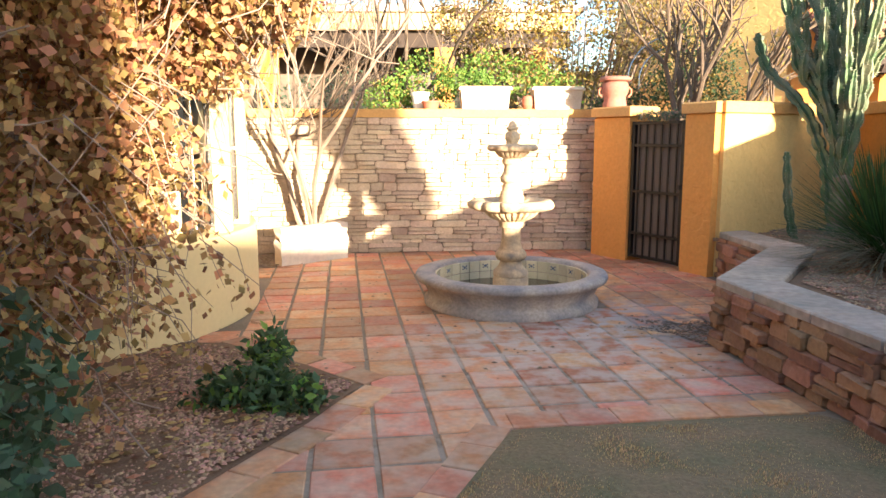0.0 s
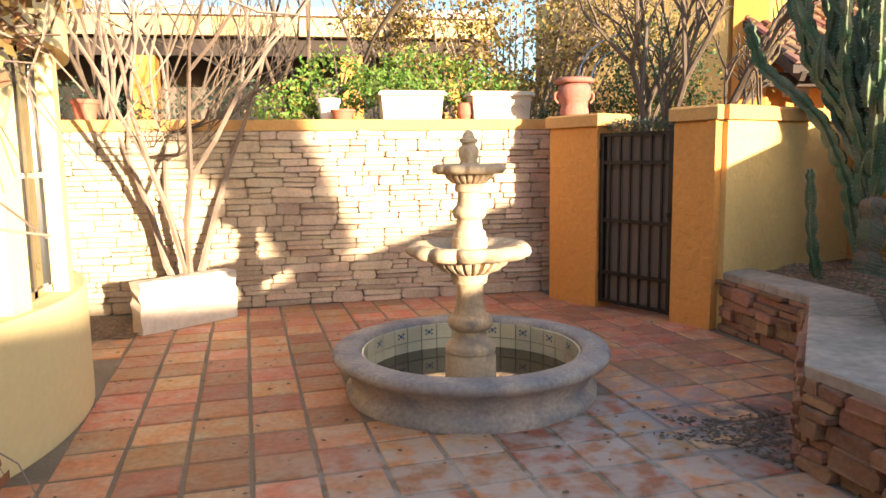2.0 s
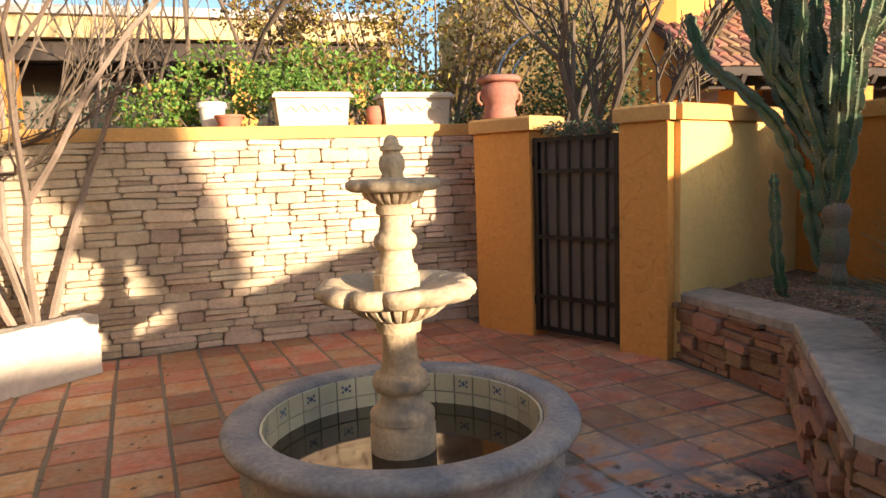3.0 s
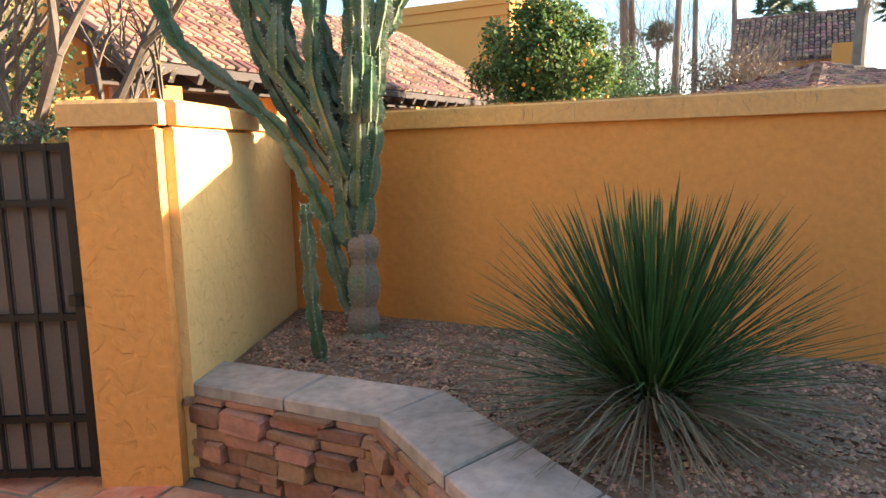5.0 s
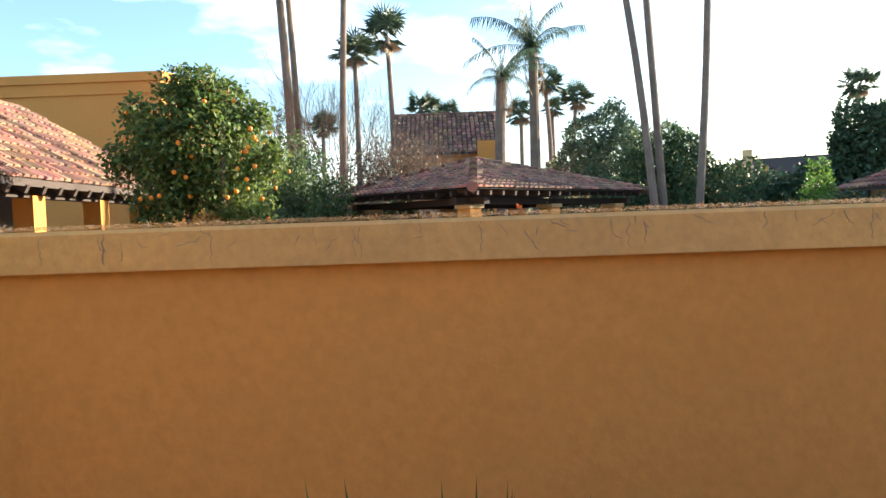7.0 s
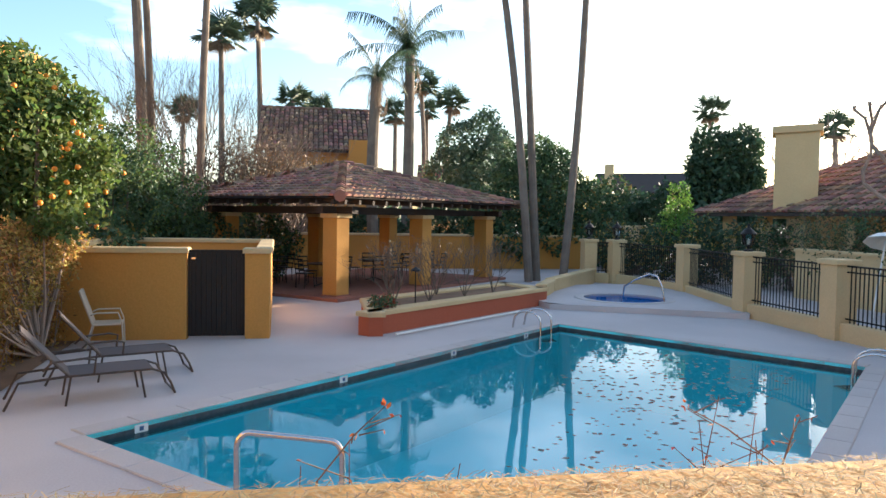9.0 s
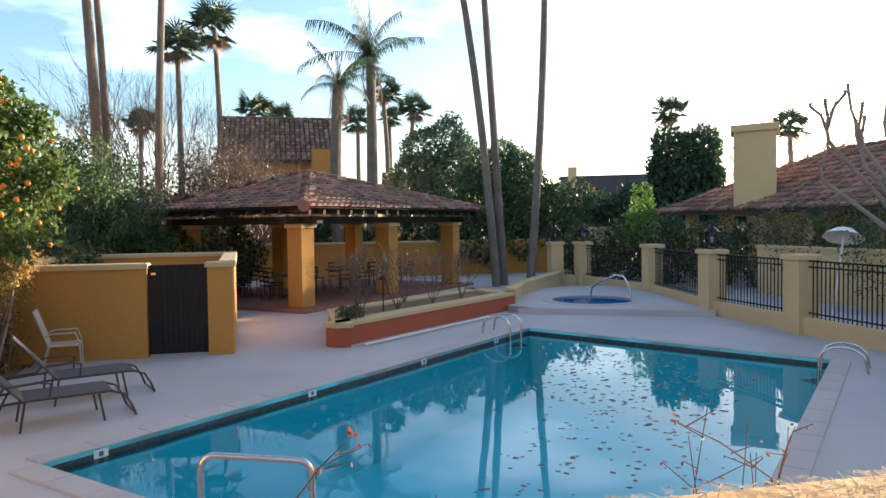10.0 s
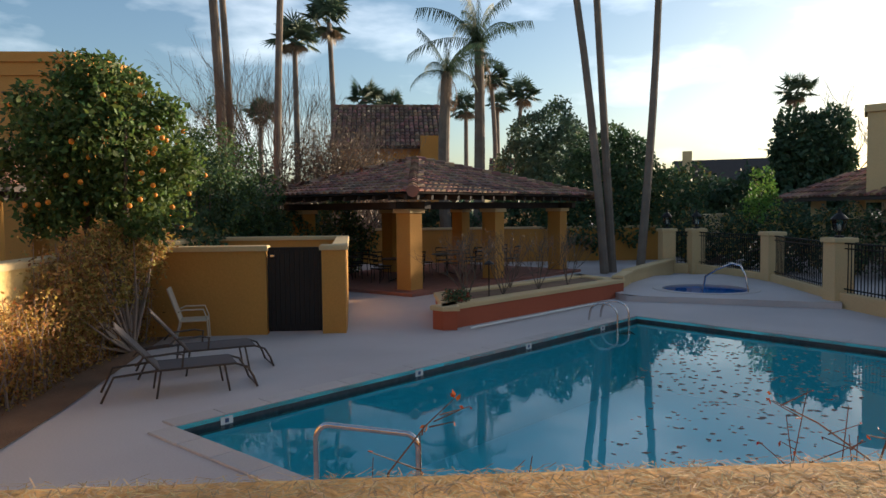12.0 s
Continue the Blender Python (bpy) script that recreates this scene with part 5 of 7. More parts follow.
# hedges and trees round the pool
def wood(name, label, pts, mat, n, size, seed, cat="hedge", extra=None):
    return shrub(name, label, (pts[0][0][0], pts[0][0][1], 0), pts, n, size, mat, cat, 6, 2.0, seed=seed, shell=0.75, extra=extra)


def hedge(name, label, a0, a1, d0, d1, h, thick, mat, n, seed, size=0.22, step=2.2, cat="hedge", extra=None):
    rr = np.random.default_rng(seed)
    k = max(2, int(math.dist(polar(a0, d0), polar(a1, d1)) / step))
    cs = []
    for i in range(k + 1):
        f = i / k
        x, y = polar(a0 + (a1 - a0) * f, d0 + (d1 - d0) * f)
        hh = h * rr.uniform(0.85, 1.12)
        cs.append(((x, y, hh * 0.5), (thick * rr.uniform(0.9, 1.2), thick * rr.uniform(0.9, 1.2), hh * 0.52)))
    return wood(name, label, cs, mat, n, size, seed, cat, extra)


hedge("hedge", "dense dark hedge beyond the fence", -21, -40, 41, 36, 3.8, 2.2, "darkleaf", 24000, 101, 0.3)
hedge("hedge", "tall dark shrubs behind the palms", -14.5, -21, 34, 36, 4.0, 1.8, "bushleaf", 16000, 102, 0.2, extra=("yellowleaf", 0.1, "yellowed leaves"))
wood("pepper_tree", "weeping grey-green tree behind the pavilion", [(polar(-12.3, 44, 6.4), (2.2, 2.2, 2.6)), (polar(-10.3, 44, 4.6), (1.8, 1.8, 2.4)), (polar(-13.2, 42, 4.8), (1.8, 1.8, 2.6))], "greyleaf", 14000, 0.24, 103, "tree")
wood("round_tree", "tall clipped tree with a dense dark crown", [(polar(-31.3, 40, 5.2), (1.9, 1.9, 2.0)), (polar(-31.0, 40, 4.3), (2.0, 2.0, 1.6)), (polar(-31.6, 40, 3.2), (1.5, 1.5, 1.5))], "darkleaf", 17000, 0.26, 104, "tree")
wood("leafy_tree", "bushy green tree behind the pavilion corner", [(polar(-17.0, 36, 4.9), (1.6, 1.6, 1.5)), (polar(-18.4, 35, 4.0), (1.3, 1.3, 1.7)), (polar(-15.6, 36, 3.8), (1.3, 1.3, 1.5))], "bushleaf", 10000, 0.2, 105, "tree")
wood("sapling", "young tree with light green leaves beyond the fence", [(polar(-28.0, 30, 2.9), (0.5, 0.5, 0.9)), (polar(-28.0, 30, 2.1), (0.8, 0.8, 0.7))], "limeleaf", 1800, 0.14, 106, "tree")
hedge("hedge", "dark green shrubs beyond the perimeter wall", 17.5, 5.0, 19.5, 26, 2.5, 1.3, "bushleaf", 20000, 107, 0.14, extra=("yellowleaf", 0.15, "yellowed leaves"))
# second leaf colour is lighter, with sunlight put into the colour
wood("oleander", "tall grey-green shrub beside the orange tree", [(polar(15.6, 22, 3.5), (1.1, 1.1, 1.4)), (polar(14.2, 21, 2.7), (1.3, 1.3, 1.4)), (polar(11.8, 22, 2.2), (1.2, 1.2, 1.2))], "bushleaf", 13000, 0.10, 108, extra=("citrusleaf", 0.4, "lighter yellow-green leaves coloured as if sunlit"))
wood("grey_tree", "loose grey-green tree behind the orange tree", [(polar(13.6, 34, 5.6), (1.2, 1.2, 2.0)), (polar(12.2, 35, 4.0), (1.5, 1.5, 1.6))], "greyleaf", 5000, 0.13, 109, "tree")
for k, (az, d, h, s) in enumerate(((11.6, 31, 7.2, 4), (9.4, 31, 7.8, 5), (6.9, 30, 7.2, 6), (4.6, 33, 6.0, 7), (1.6, 34, 4.8, 8), (3.2, 32, 4.8, 9))):
    bare_tree("bare_tree", "leafless brown tree with fine twigs", (*polar(az, d), 0), h, 200 + s, 5, 0.05, 3 if az > 5.5 else 5, "darkbark" if az > 6 else "bark", 0.42 if az > 5.5 else 0.55, 0 if az > 5.5 else 500, "deadfrond", 0.09, lean=0.4)
for k, (az, d, h) in enumerate(((-34.5, 44, 8.2), (-38.0, 46, 8.0))):
    bare_tree("bare_tree", "leafless tree on the skyline", (*polar(az, d), 0), h, 220 + k, 4, 0.1, 3, "bark", 0.5)
# pollarded tree
rng = np.random.default_rng(31)
pt = thing("pollarded_tree", "pollarded tree with knobbly upright stubs", "tree")
bx, by = 15.1, -5.4
part("trunk", Geo().tube([(bx, by, 0), (bx + 0.05, by, 0.7), (bx, by + 0.02, 1.25)], [0.2, 0.16, 0.15], 8), "bark", pt)
for k in range(15):
    f = -1.6 + 4.3 * (k + rng.uniform(-0.3, 0.3)) / 14
    deep = rng.uniform(-0.9, 0.9)
    ex, ey = bx + 0.77 * f + 0.64 * deep, by + 0.64 * f - 0.77 * deep
    zt = 4.15 - 0.12 * abs(f) ** 1.5 + rng.uniform(-0.35, 0.35)
    mid = (bx + (ex - bx) * 0.55, by + (ey - by) * 0.55, 1.25 + (zt - 1.25) * 0.4)
    limb = part("limb", Geo().tube([(bx, by, 1.1), mid, (ex - 0.05, ey, zt - 0.25), (ex, ey, zt)], [0.065, 0.045, 0.035, 0.032], 7), "bark", pt)
    g = Geo()
    for j in range(int(rng.integers(1, 4))):
        q = Vector((ex + rng.normal() * 0.16, ey + rng.normal() * 0.16, zt + rng.uniform(0.35, 0.95)))
        w = Vector((ex, ey, zt)).lerp(q, 0.5) + Vector(rng.normal(size=3) * 0.05)
        g.tube([(ex, ey, zt - 0.05), w, q, q + Vector((0, 0, 0.07))], [0.032, 0.024, 0.028, 0.034], 6)
        for i in range(2):
            t_ = w + Vector((rng.normal() * 0.15, rng.normal() * 0.15, rng.uniform(0.1, 0.35)))
            g.tube([w, t_], [0.012, 0.006], 4)
    part("stub", g, "bark", limb)
shrub("shrub", "hazy green shrub beyond the fence", (*polar(-46, 21), 0), [(polar(-45, 21, 1.6), (1.3, 1.3, 1.3)), (polar(-50, 19.5, 1.5), (1.3, 1.3, 1.2)), (polar(-40.5, 24, 1.6), (1.3, 1.3, 1.3)), (polar(-55, 18.5, 1.5), (1.3, 1.3, 1.2))], 9000, 0.08, "bushleaf", seed=33)

shrub("brown_thicket", "dense leafless brown thicket of fine twigs", (*polar(4.5, 31), 0), [(polar(6.8, 31, 3.6), (1.7, 1.9, 2.2)), (polar(4.2, 31, 3.8), (1.8, 1.9, 2.0)), (polar(1.6, 33, 3.4), (1.7, 1.8, 1.8)), (polar(9.0, 30, 2.6), (1.5, 1.6, 1.6))], 9000, 0.14, "deadfrond", "thicket", 90, 1.2, "bark", seed=111, shell=0.2)
hedge("hedge", "dark green shrubs behind the pool fence", -23.5, -33, 30, 27.5, 2.4, 0.8, "darkleaf", 9000, 112, 0.13, 1.6, extra=("yellowleaf", 0.25, "yellowed leaves"))
hedge("hedge", "hazy grey-green shrubs beyond the wall behind the fence", -36, -58, 27, 19, 2.7, 1.1, "bushleaf", 22000, 113, 0.085, 1.4, extra=("deadfrond", 0.35, "brown leaves"))
hedge("hedge", "dark shrubs along the wall behind the pavilion", 8, -13, 36, 36, 3.1, 1.3, "darkleaf", 26000, 114, 0.2)

# distant ring of trees
g = Geo()
rng = np.random.default_rng(99)
far = thing("distant_trees", "far line of trees on the skyline", "trees")
for k in range(90):
    az = rng.uniform(-70, 130)
    d = rng.uniform(85, 110)
    x, y = polar(az, d)
    h = rng.uniform(3.0, 6.5) if not -30 < az < -20 else 2.5
    g.leaves(blob(rng, (x, y, h * 0.55), (4.5, 4.5, h * 0.6), 260, 0.6), 0.8, rng)
part("crown", g, "greyleaf", far, kind="stuff")

DY = -1.17
for ob in [o for o in scene.objects if o not in before and o.parent is None]:
    ob.location.y += DY

# across the stone wall
nb = thing("neighbour_house", "low house with a flat grey roof over a dark porch", "house")
# dark brown instead of stucco colour: the porch's shade painted onto its wall
part("wall", Geo().box((-16, 23.5, 0), (4.8, 26, 4.9)), "gatepanel_and_shade", nb)
part("roof", Geo().box((-16.3, 20.2, 5.02), (5.8, 26.3, 5.22), 0.05), "deck", nb, "grey flat roof edge")
part("fascia", Geo().box((-16.2, 20.35, 4.55), (5.6, 20.6, 5.02)), "cream", nb, "pale beam under the roof edge")
# dark bar put in for the shaded opening below the fascia
part("porch_beam", Geo().box((-16.2, 20.65, 4.1), (5.5, 20.9, 4.55)), "beam", nb, "dark bar standing for the shaded opening under the fascia")
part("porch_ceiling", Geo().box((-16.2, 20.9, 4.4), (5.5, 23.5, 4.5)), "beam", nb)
for x in (-12.0, -7.6, -3.2, 1.9, 4.6):
    part("column", Geo().box((x - 0.28, 20.65, 0), (x + 0.28, 21.15, 4.1)), "orange", nb)
# wide near-black slabs that paint most of the porch wall as shaded
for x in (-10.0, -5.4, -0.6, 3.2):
    part("window", Geo().box((x - 1.3, 23.42, 0.9), (x + 1.3, 23.5, 3.6)), "room_shade", nb)
yb = thing("yellow_house", "tall yellow stucco house wall with an orange side", "house")
part("wall", Geo().prism([(7.2, 17.5), (9.0, 15.0), (13.5, 17.5), (13.5, 22), (7.2, 22)], 0, 5.6), "yellow", yb)
part("side_wall", Geo().prism([(9.05, 14.9), (9.6, 14.6), (14.2, 17.1), (13.6, 17.5)], 0, 5.9), "orange", yb)
part("back_wall", Geo().prism([(4.2, 21.0), (7.2, 19.5), (7.4, 20), (4.4, 21.5)], 0, 3.4), "yellow", yb)
part("window", Geo().prism([(10.2, 14.86), (11.6, 15.62), (11.57, 15.67), (10.17, 14.91)], 2.6, 3.8), "white", yb)



# ---- courtyard plants ----
yu = thing("grass_tree", "large spiky green desert spoon with stiff narrow blades", "yucca")
rng = np.random.default_rng(21)
YC = Vector((4.88, 5.12, 0.58))


def blades(n, lo, hi, L0, L1, w, droop, rng):
    g = Geo()
    for k in range(n):
        a, el = rng.uniform(0, 2 * math.pi), radians(rng.uniform(lo, hi))
        out = Vector((math.cos(a), math.sin(a), 0))
        d = out * math.cos(el) + Vector((0, 0, math.sin(el)))
        s = Vector((-out.y, out.x, 0)) * w * rng.uniform(0.7, 1.2)
        L = min(rng.uniform(L0, L1), rng.uniform(0.70, 0.83) / max(math.sin(el), 0.1))
        p0 = YC + out * 0.05 + Vector((0, 0, rng.uniform(-0.05, 0.1)))
        m = p0 + d * L * 0.5
        t = p0 + d * L + Vector(rng.normal(size=3) * 0.015) + Vector((0, 0, -droop * L * math.cos(el)))
        t.z, m.z = max(t.z, 0.47), max(m.z, 0.47)
        up = d.cross(s).normalized() * w * 0.5
        q = m.lerp(t, 0.85)
        g.add([p0 - s, p0 + s, m + s * 0.75, m - s * 0.75, t, m + up, q + s * 0.42, q - s * 0.42, q + up * 0.5], [(0, 1, 2, 5), (0, 5, 3), (5, 2, 6, 8), (3, 5, 8, 7), (8, 6, 4), (7, 8, 4)])
    return g


part("upright_tuft", blades(240, 52, 89, 0.84, 0.97, 0.0085, 0.0, rng), "yucca", yu, "stiff upright green blades with pale tips", "stuff")
part("spreading_tuft", blades(420, 12, 62, 0.62, 0.92, 0.006, 0.05, rng), "yucca", yu, "thin arching blades", "stuff")
part("low_tuft", blades(420, -14, 22, 0.55, 0.85, 0.0055, 0.10, rng), "yuccadry", yu, "grey-green lower blades", "stuff")
part("heart", Geo().lathe([(0, -0.1), (0.09, -0.1), (0.11, 0.0), (0.07, 0.08), (0, 0.12)], (0, 0), 10), "deadfrond", yu).location = YC

# big candelabra cactus by the corner
CB = Vector((5.6, 7.02, 0.42))
CR, CA = Vector((0.378, -0.926, 0)), Vector((0.926, 0.378, 0))


def cp(l, z, d=0.0):
    return CB + CR * l + CA * d + Vector((0, 0, z - 0.42))


ca = thing("candelabra_cactus", "tall branching ribbed cactus with a corky grey base", "cactus")


def stem(name, pts, r, mat="cactus", seg=0.16, label=""):
    """A ribbed stem that swells and narrows along its length."""
    pts = [Vector(p) for p in pts]
    fine, rad = [], []
    for i in range(len(pts) - 1):
        k = max(2, int((pts[i + 1] - pts[i]).length / 0.028))
        for j in range(k):
            t = j / k
            p0, p3 = pts[max(i - 1, 0)], pts[min(i + 2, len(pts) - 1)]
            p = pts[i].lerp(pts[i + 1], t) + (pts[i] - p0 + pts[i + 1] - p3) * 0.06 * math.sin(math.pi * t)
            fine.append(p)
    fine.append(pts[-1])
    n = len(fine)
    phase = pts[0].x * 9 + pts[-1].y * 5
    for i in range(n):
        f = i / n
        rr = r * (0.74 + 0.26 * abs(math.sin(i * 0.55 + math.sin(i * 0.21)))) * (1.05 - 0.12 * f) if mat == "cactuswood" else r * 0.92 * (1 - 0.2 * f) * (0.56 + 0.5 * abs(math.sin(i * 0.46 + 0.8 * math.sin(i * 0.13 + phase) + phase)) ** 0.7)
        rad.append(rr * (1 if i < n - 2 else 0.55))
    ob = part(name, Geo().tube(fine, rad, 12, 0.46 if mat == "cactus" else 0.16), mat, ca, label, smooth=False)
    g = Geo()
    for v in ob.data.vertices:
        k = v.index % 12
        if k % 2 == 0 and 0 < v.index // 12 < n:
            o, c = v.co.copy(), fine[v.index // 12]
            out = (o - c).normalized()
            e = (out + Vector(SPR.normal(size=3) * 0.5)).normalized()
            w = e.cross(Vector(SPR.normal(size=3))).normalized() * 0.0035
            g.add([o - w - out * 0.003, o + w - out * 0.003, o + e * SPR.uniform(0.010, 0.026)], [(0, 1, 2)])
    part("spine", g, "straw_pale", ca, "short pale spines along the ribs", "stuff")
    return ob


SPR = np.random.default_rng(78)
stem("trunk", [cp(0, 0.40), cp(0.02, 0.75), cp(0.03, 1.15)], 0.115, "cactuswood", label="corky grey trunk")
stem("trunk", [cp(0.0, 0.60), cp(-0.12, 0.85), cp(-0.18, 1.2), cp(-0.32, 1.5), cp(-0.45, 1.75), cp(-0.75, 2.05), cp(-1.05, 2.3), cp(-1.2, 2.7)], 0.078)
stem("branch", [cp(0.0, 1.1), cp(-0.08, 1.35), cp(-0.12, 1.7), cp(-0.35, 2.1), cp(-0.6, 2.4), cp(-0.8, 2.9)], 0.08)
stem("branch", [cp(0.03, 1.1), cp(0.09, 1.45), cp(0.13, 1.75), cp(0.16, 2.1), cp(0.25, 2.6), cp(0.3, 3.1)], 0.072)
stem("branch", [cp(-0.03, 1.05), cp(-0.07, 1.25), cp(-0.04, 1.5), cp(0.0, 1.7), cp(-0.02, 2.1), cp(0.1, 2.6), cp(0.08, 3.2)], 0.09)
rng = np.random.default_rng(77)
for k in range(19):
    l0 = rng.uniform(-0.6, 0.22)
    z0 = 1.8 + rng.uniform(0, 0.6) + abs(l0) * 0.3
    d0 = rng.uniform(-0.2, 0.25)
    l1 = l0 + rng.uniform(-0.25, 0.25) * 1.2 + (0.1 if l0 > 0 else -0.15)
    h = rng.uniform(0.7, 1.3)
    stem("arm", [cp(l0 * 0.25, z0 - 0.55, d0 * 0.2), cp(l0 * 0.7, z0 - 0.2, d0 * 0.7), cp(l0, z0 + 0.05, d0), cp((l0 + l1) / 2, z0 + h * 0.4, d0 * 1.3), cp(l1, z0 + h, d0 * 1.6)], rng.uniform(0.055, 0.075))
for k, (l, z, d) in enumerate(((0.12, 1.8, -0.1), (0.02, 1.85, -0.15), (-0.2, 1.95, -0.1), (0.16, 2.0, 0.0), (-0.4, 2.1, -0.15))):
    stem("pad", [cp(l, z, d), cp(l + 0.01, z + 0.16, d - 0.03), cp(l + 0.03, z + 0.36, d - 0.03)], 0.062, "cactus", label="short knobbly offshoot")
for k in range(5):
    a = k * 1.3
    part("root", Geo().tube([cp(0, 0.5), cp(0.1 * math.cos(a), 0.46, 0.1 * math.sin(a)), cp(0.2 * math.cos(a), 0.42, 0.2 * math.sin(a))], [0.07, 0.05, 0.02], 7), "cactuswood", ca)
sc = thing("column_cactus", "slender single ribbed cactus beside the big cactus", "cactus")
keep = ca
ca = sc
stem("column", [(5.14, 6.98, 0.42), (5.04, 6.95, 0.75), (4.99, 6.92, 1.05), (4.95, 6.90, 1.36)], 0.056)
ca = keep

# weathered small bare tree behind the wing wall
bare_tree("gnarled_tree", "dark gnarled bare tree behind the short wall", (5.0, 9.3, 0), 3.6, 301, 4, 0.075, 3, "darkbark", 0.6, 500, "yellowleaf", 0.05)
# leafless multi-stem tree at the stone wall
bare_tree("bare_tree", "leafless pale multi-stemmed tree before the stone wall", (-0.12, 8.78, 0.02), 4.0, 305, 5, 0.04, 5, "bark", 0.38, 70, "redleaf", 0.03, kids=2, lean=0.36, lift=0.12)

# dry vine on the house and the things under it
rng = np.random.default_rng(41)
vine = thing("dry_vine", "dense dry brown vine hanging over the house wall", "vine")
clusters = [((-0.12, 4.85, 2.35), (0.28, 0.4, 0.3)), ((-0.05, 4.6, 2.75), (0.4, 0.6, 0.35)), ((0.3, 4.25, 2.4), (0.45, 0.55, 0.32)), ((-0.15, 4.15, 2.25), (0.5, 0.6, 0.45)), ((0.05, 3.5, 2.6), (0.5, 0.7, 0.3)), ((-0.4, 3.6, 1.4), (0.3, 0.45, 0.6)), ((-1.15, 3.1, 2.2), (0.75, 1.1, 1.0)), ((-0.9, 4.2, 2.6), (0.75, 1.2, 0.65)), ((-0.55, 4.75, 2.65), (0.6, 0.9, 0.55)), ((-1.1, 2.6, 1.3), (0.6, 0.8, 0.8)), ((-0.8, 3.6, 3.0), (0.9, 1.4, 0.45)), ((-0.45, 3.6, 1.9), (0.35, 0.6, 0.6)), ((-0.7, 3.2, 0.95), (0.5, 0.6, 0.6)), ((-0.3, 5.6, 2.75), (0.45, 0.8, 0.4))]
g = Geo()
for c, r in clusters:
    for k in range(34):
        d = rng.normal(size=3) * np.array(r) * 0.55
        p = Vector(c) + Vector(d)
        base = Vector((-1.2 + rng.normal() * 0.25, 2.9 + rng.normal() * 0.6, 0.0)) if k % 34 == 0 else p + Vector(rng.normal(size=3) * 0.35) + Vector((0, 0, -0.1))
        m = base.lerp(p, 0.5) + Vector(rng.normal(size=3) * 0.08)
        g.tube([base, m, p], [0.007 if k % 34 == 0 else 0.004, 0.005, 0.002], 5)
part("stems", g, "bark", vine, "tangled brown stems", "stuff")
g = Geo()
for (c, r), n in zip(clusters, (500, 900, 1100, 2400, 1300, 1700, 5000, 4000, 2600, 3000, 3200, 2600, 2400, 500)):
    g.leaves(blob(rng, c, r, int(n * 1.5), 0.25), 0.056, rng, 0.7, 0.8)
part("leaves", g, "dryleaf", vine, "curled tan and brown leaves", "stuff")
# hanging sprays at the edge
g, gl = Geo(), Geo()
for k in range(48):
    p = Vector((-0.45 + rng.normal() * 0.2, 3.5 + rng.normal() * 0.5, 1.35 + rng.normal() * 0.45))
    q = p + Vector((rng.uniform(0.15, 0.5), rng.normal() * 0.2, -rng.uniform(0.3, 0.8)))
    m = p.lerp(q, 0.5) + Vector((0.1, 0, 0.05))
    g.tube([p, m, q], [0.004, 0.003, 0.0015], 4)
    gl.leaves(np.array([p.lerp(q, t) for t in rng.random(24)]) + rng.normal(size=(24, 3)) * 0.035, 0.055, rng, 0.8, 0.75)
part("sprays", g, "bark", vine)
part("spray_leaves", gl, "dryleaf", vine, kind="stuff")

shrub("green_shrub", "low leafy green shrub at the edge of the gravel", (0.33, 3.62, 0), [((0.28, 3.62, 0.10), (0.28, 0.24, 0.14)), ((0.52, 3.55, 0.08), (0.22, 0.18, 0.11)), ((0.36, 3.78, 0.27), (0.13, 0.12, 0.12))], 1300, 0.062, "bushleaf", seed=51, height=0.3, extra=("limeleaf", 0.2, "fresh green tips"))
shrub("holly_shrub", "dark blue-green shrub with stiff lobed leaves", (-0.15, 1.95, 0), [((-0.2, 2.0, 0.62), (0.32, 0.38, 0.34)), ((-0.45, 2.3, 0.4), (0.3, 0.35, 0.3)), ((-0.05, 1.7, 0.35), (0.2, 0.3, 0.2))], 900, 0.07, "darkleaf", seed=52, height=0.5, extra=("greyleaf", 0.4, "bluish leaves"))

# shrubs beyond the stone wall
shrub("herbs", "bright green herbs filling the planter box", (2.0, 9.46, 2.1), [((1.72, 9.45, 2.28), (0.26, 0.16, 0.16)), ((2.05, 9.45, 2.28), (0.2, 0.16, 0.14))], 900, 0.045, "limeleaf", seed=61, height=0.3, cat="plant")
shrub("mint_bush", "bright green leafy bush behind the planter boxes", (2.4, 10.1, 0), [((1.3, 10.0, 2.25), (0.5, 0.35, 0.45)), ((2.3, 10.1, 2.35), (0.7, 0.35, 0.4)), ((0.75, 9.95, 2.05), (0.35, 0.3, 0.3)), ((3.1, 10.1, 2.15), (0.4, 0.3, 0.4))], 4200, 0.055, "limeleaf", seed=62, height=1, extra=("yellowleaf", 0.25, "yellow-green leaves"))
shrub("cane_shrub", "tall shrub of straw-coloured canes and yellowing leaves", (3.6, 11.2, 0), [((2.8, 11.4, 3.2), (0.9, 0.7, 0.9)), ((3.9, 11.2, 3.1), (1.0, 0.7, 1.1)), ((4.8, 11.0, 3.4), (0.8, 0.7, 0.8)), ((3.4, 11.3, 2.2), (1.2, 0.6, 0.7)), ((2.0, 11.8, 3.5), (0.7, 0.7, 0.6))], 8000, 0.07, "yellowleaf", seed=63, stems=60, bark="bark", height=1.0, extra=("deadfrond", 0.5, "brown dry leaves"))
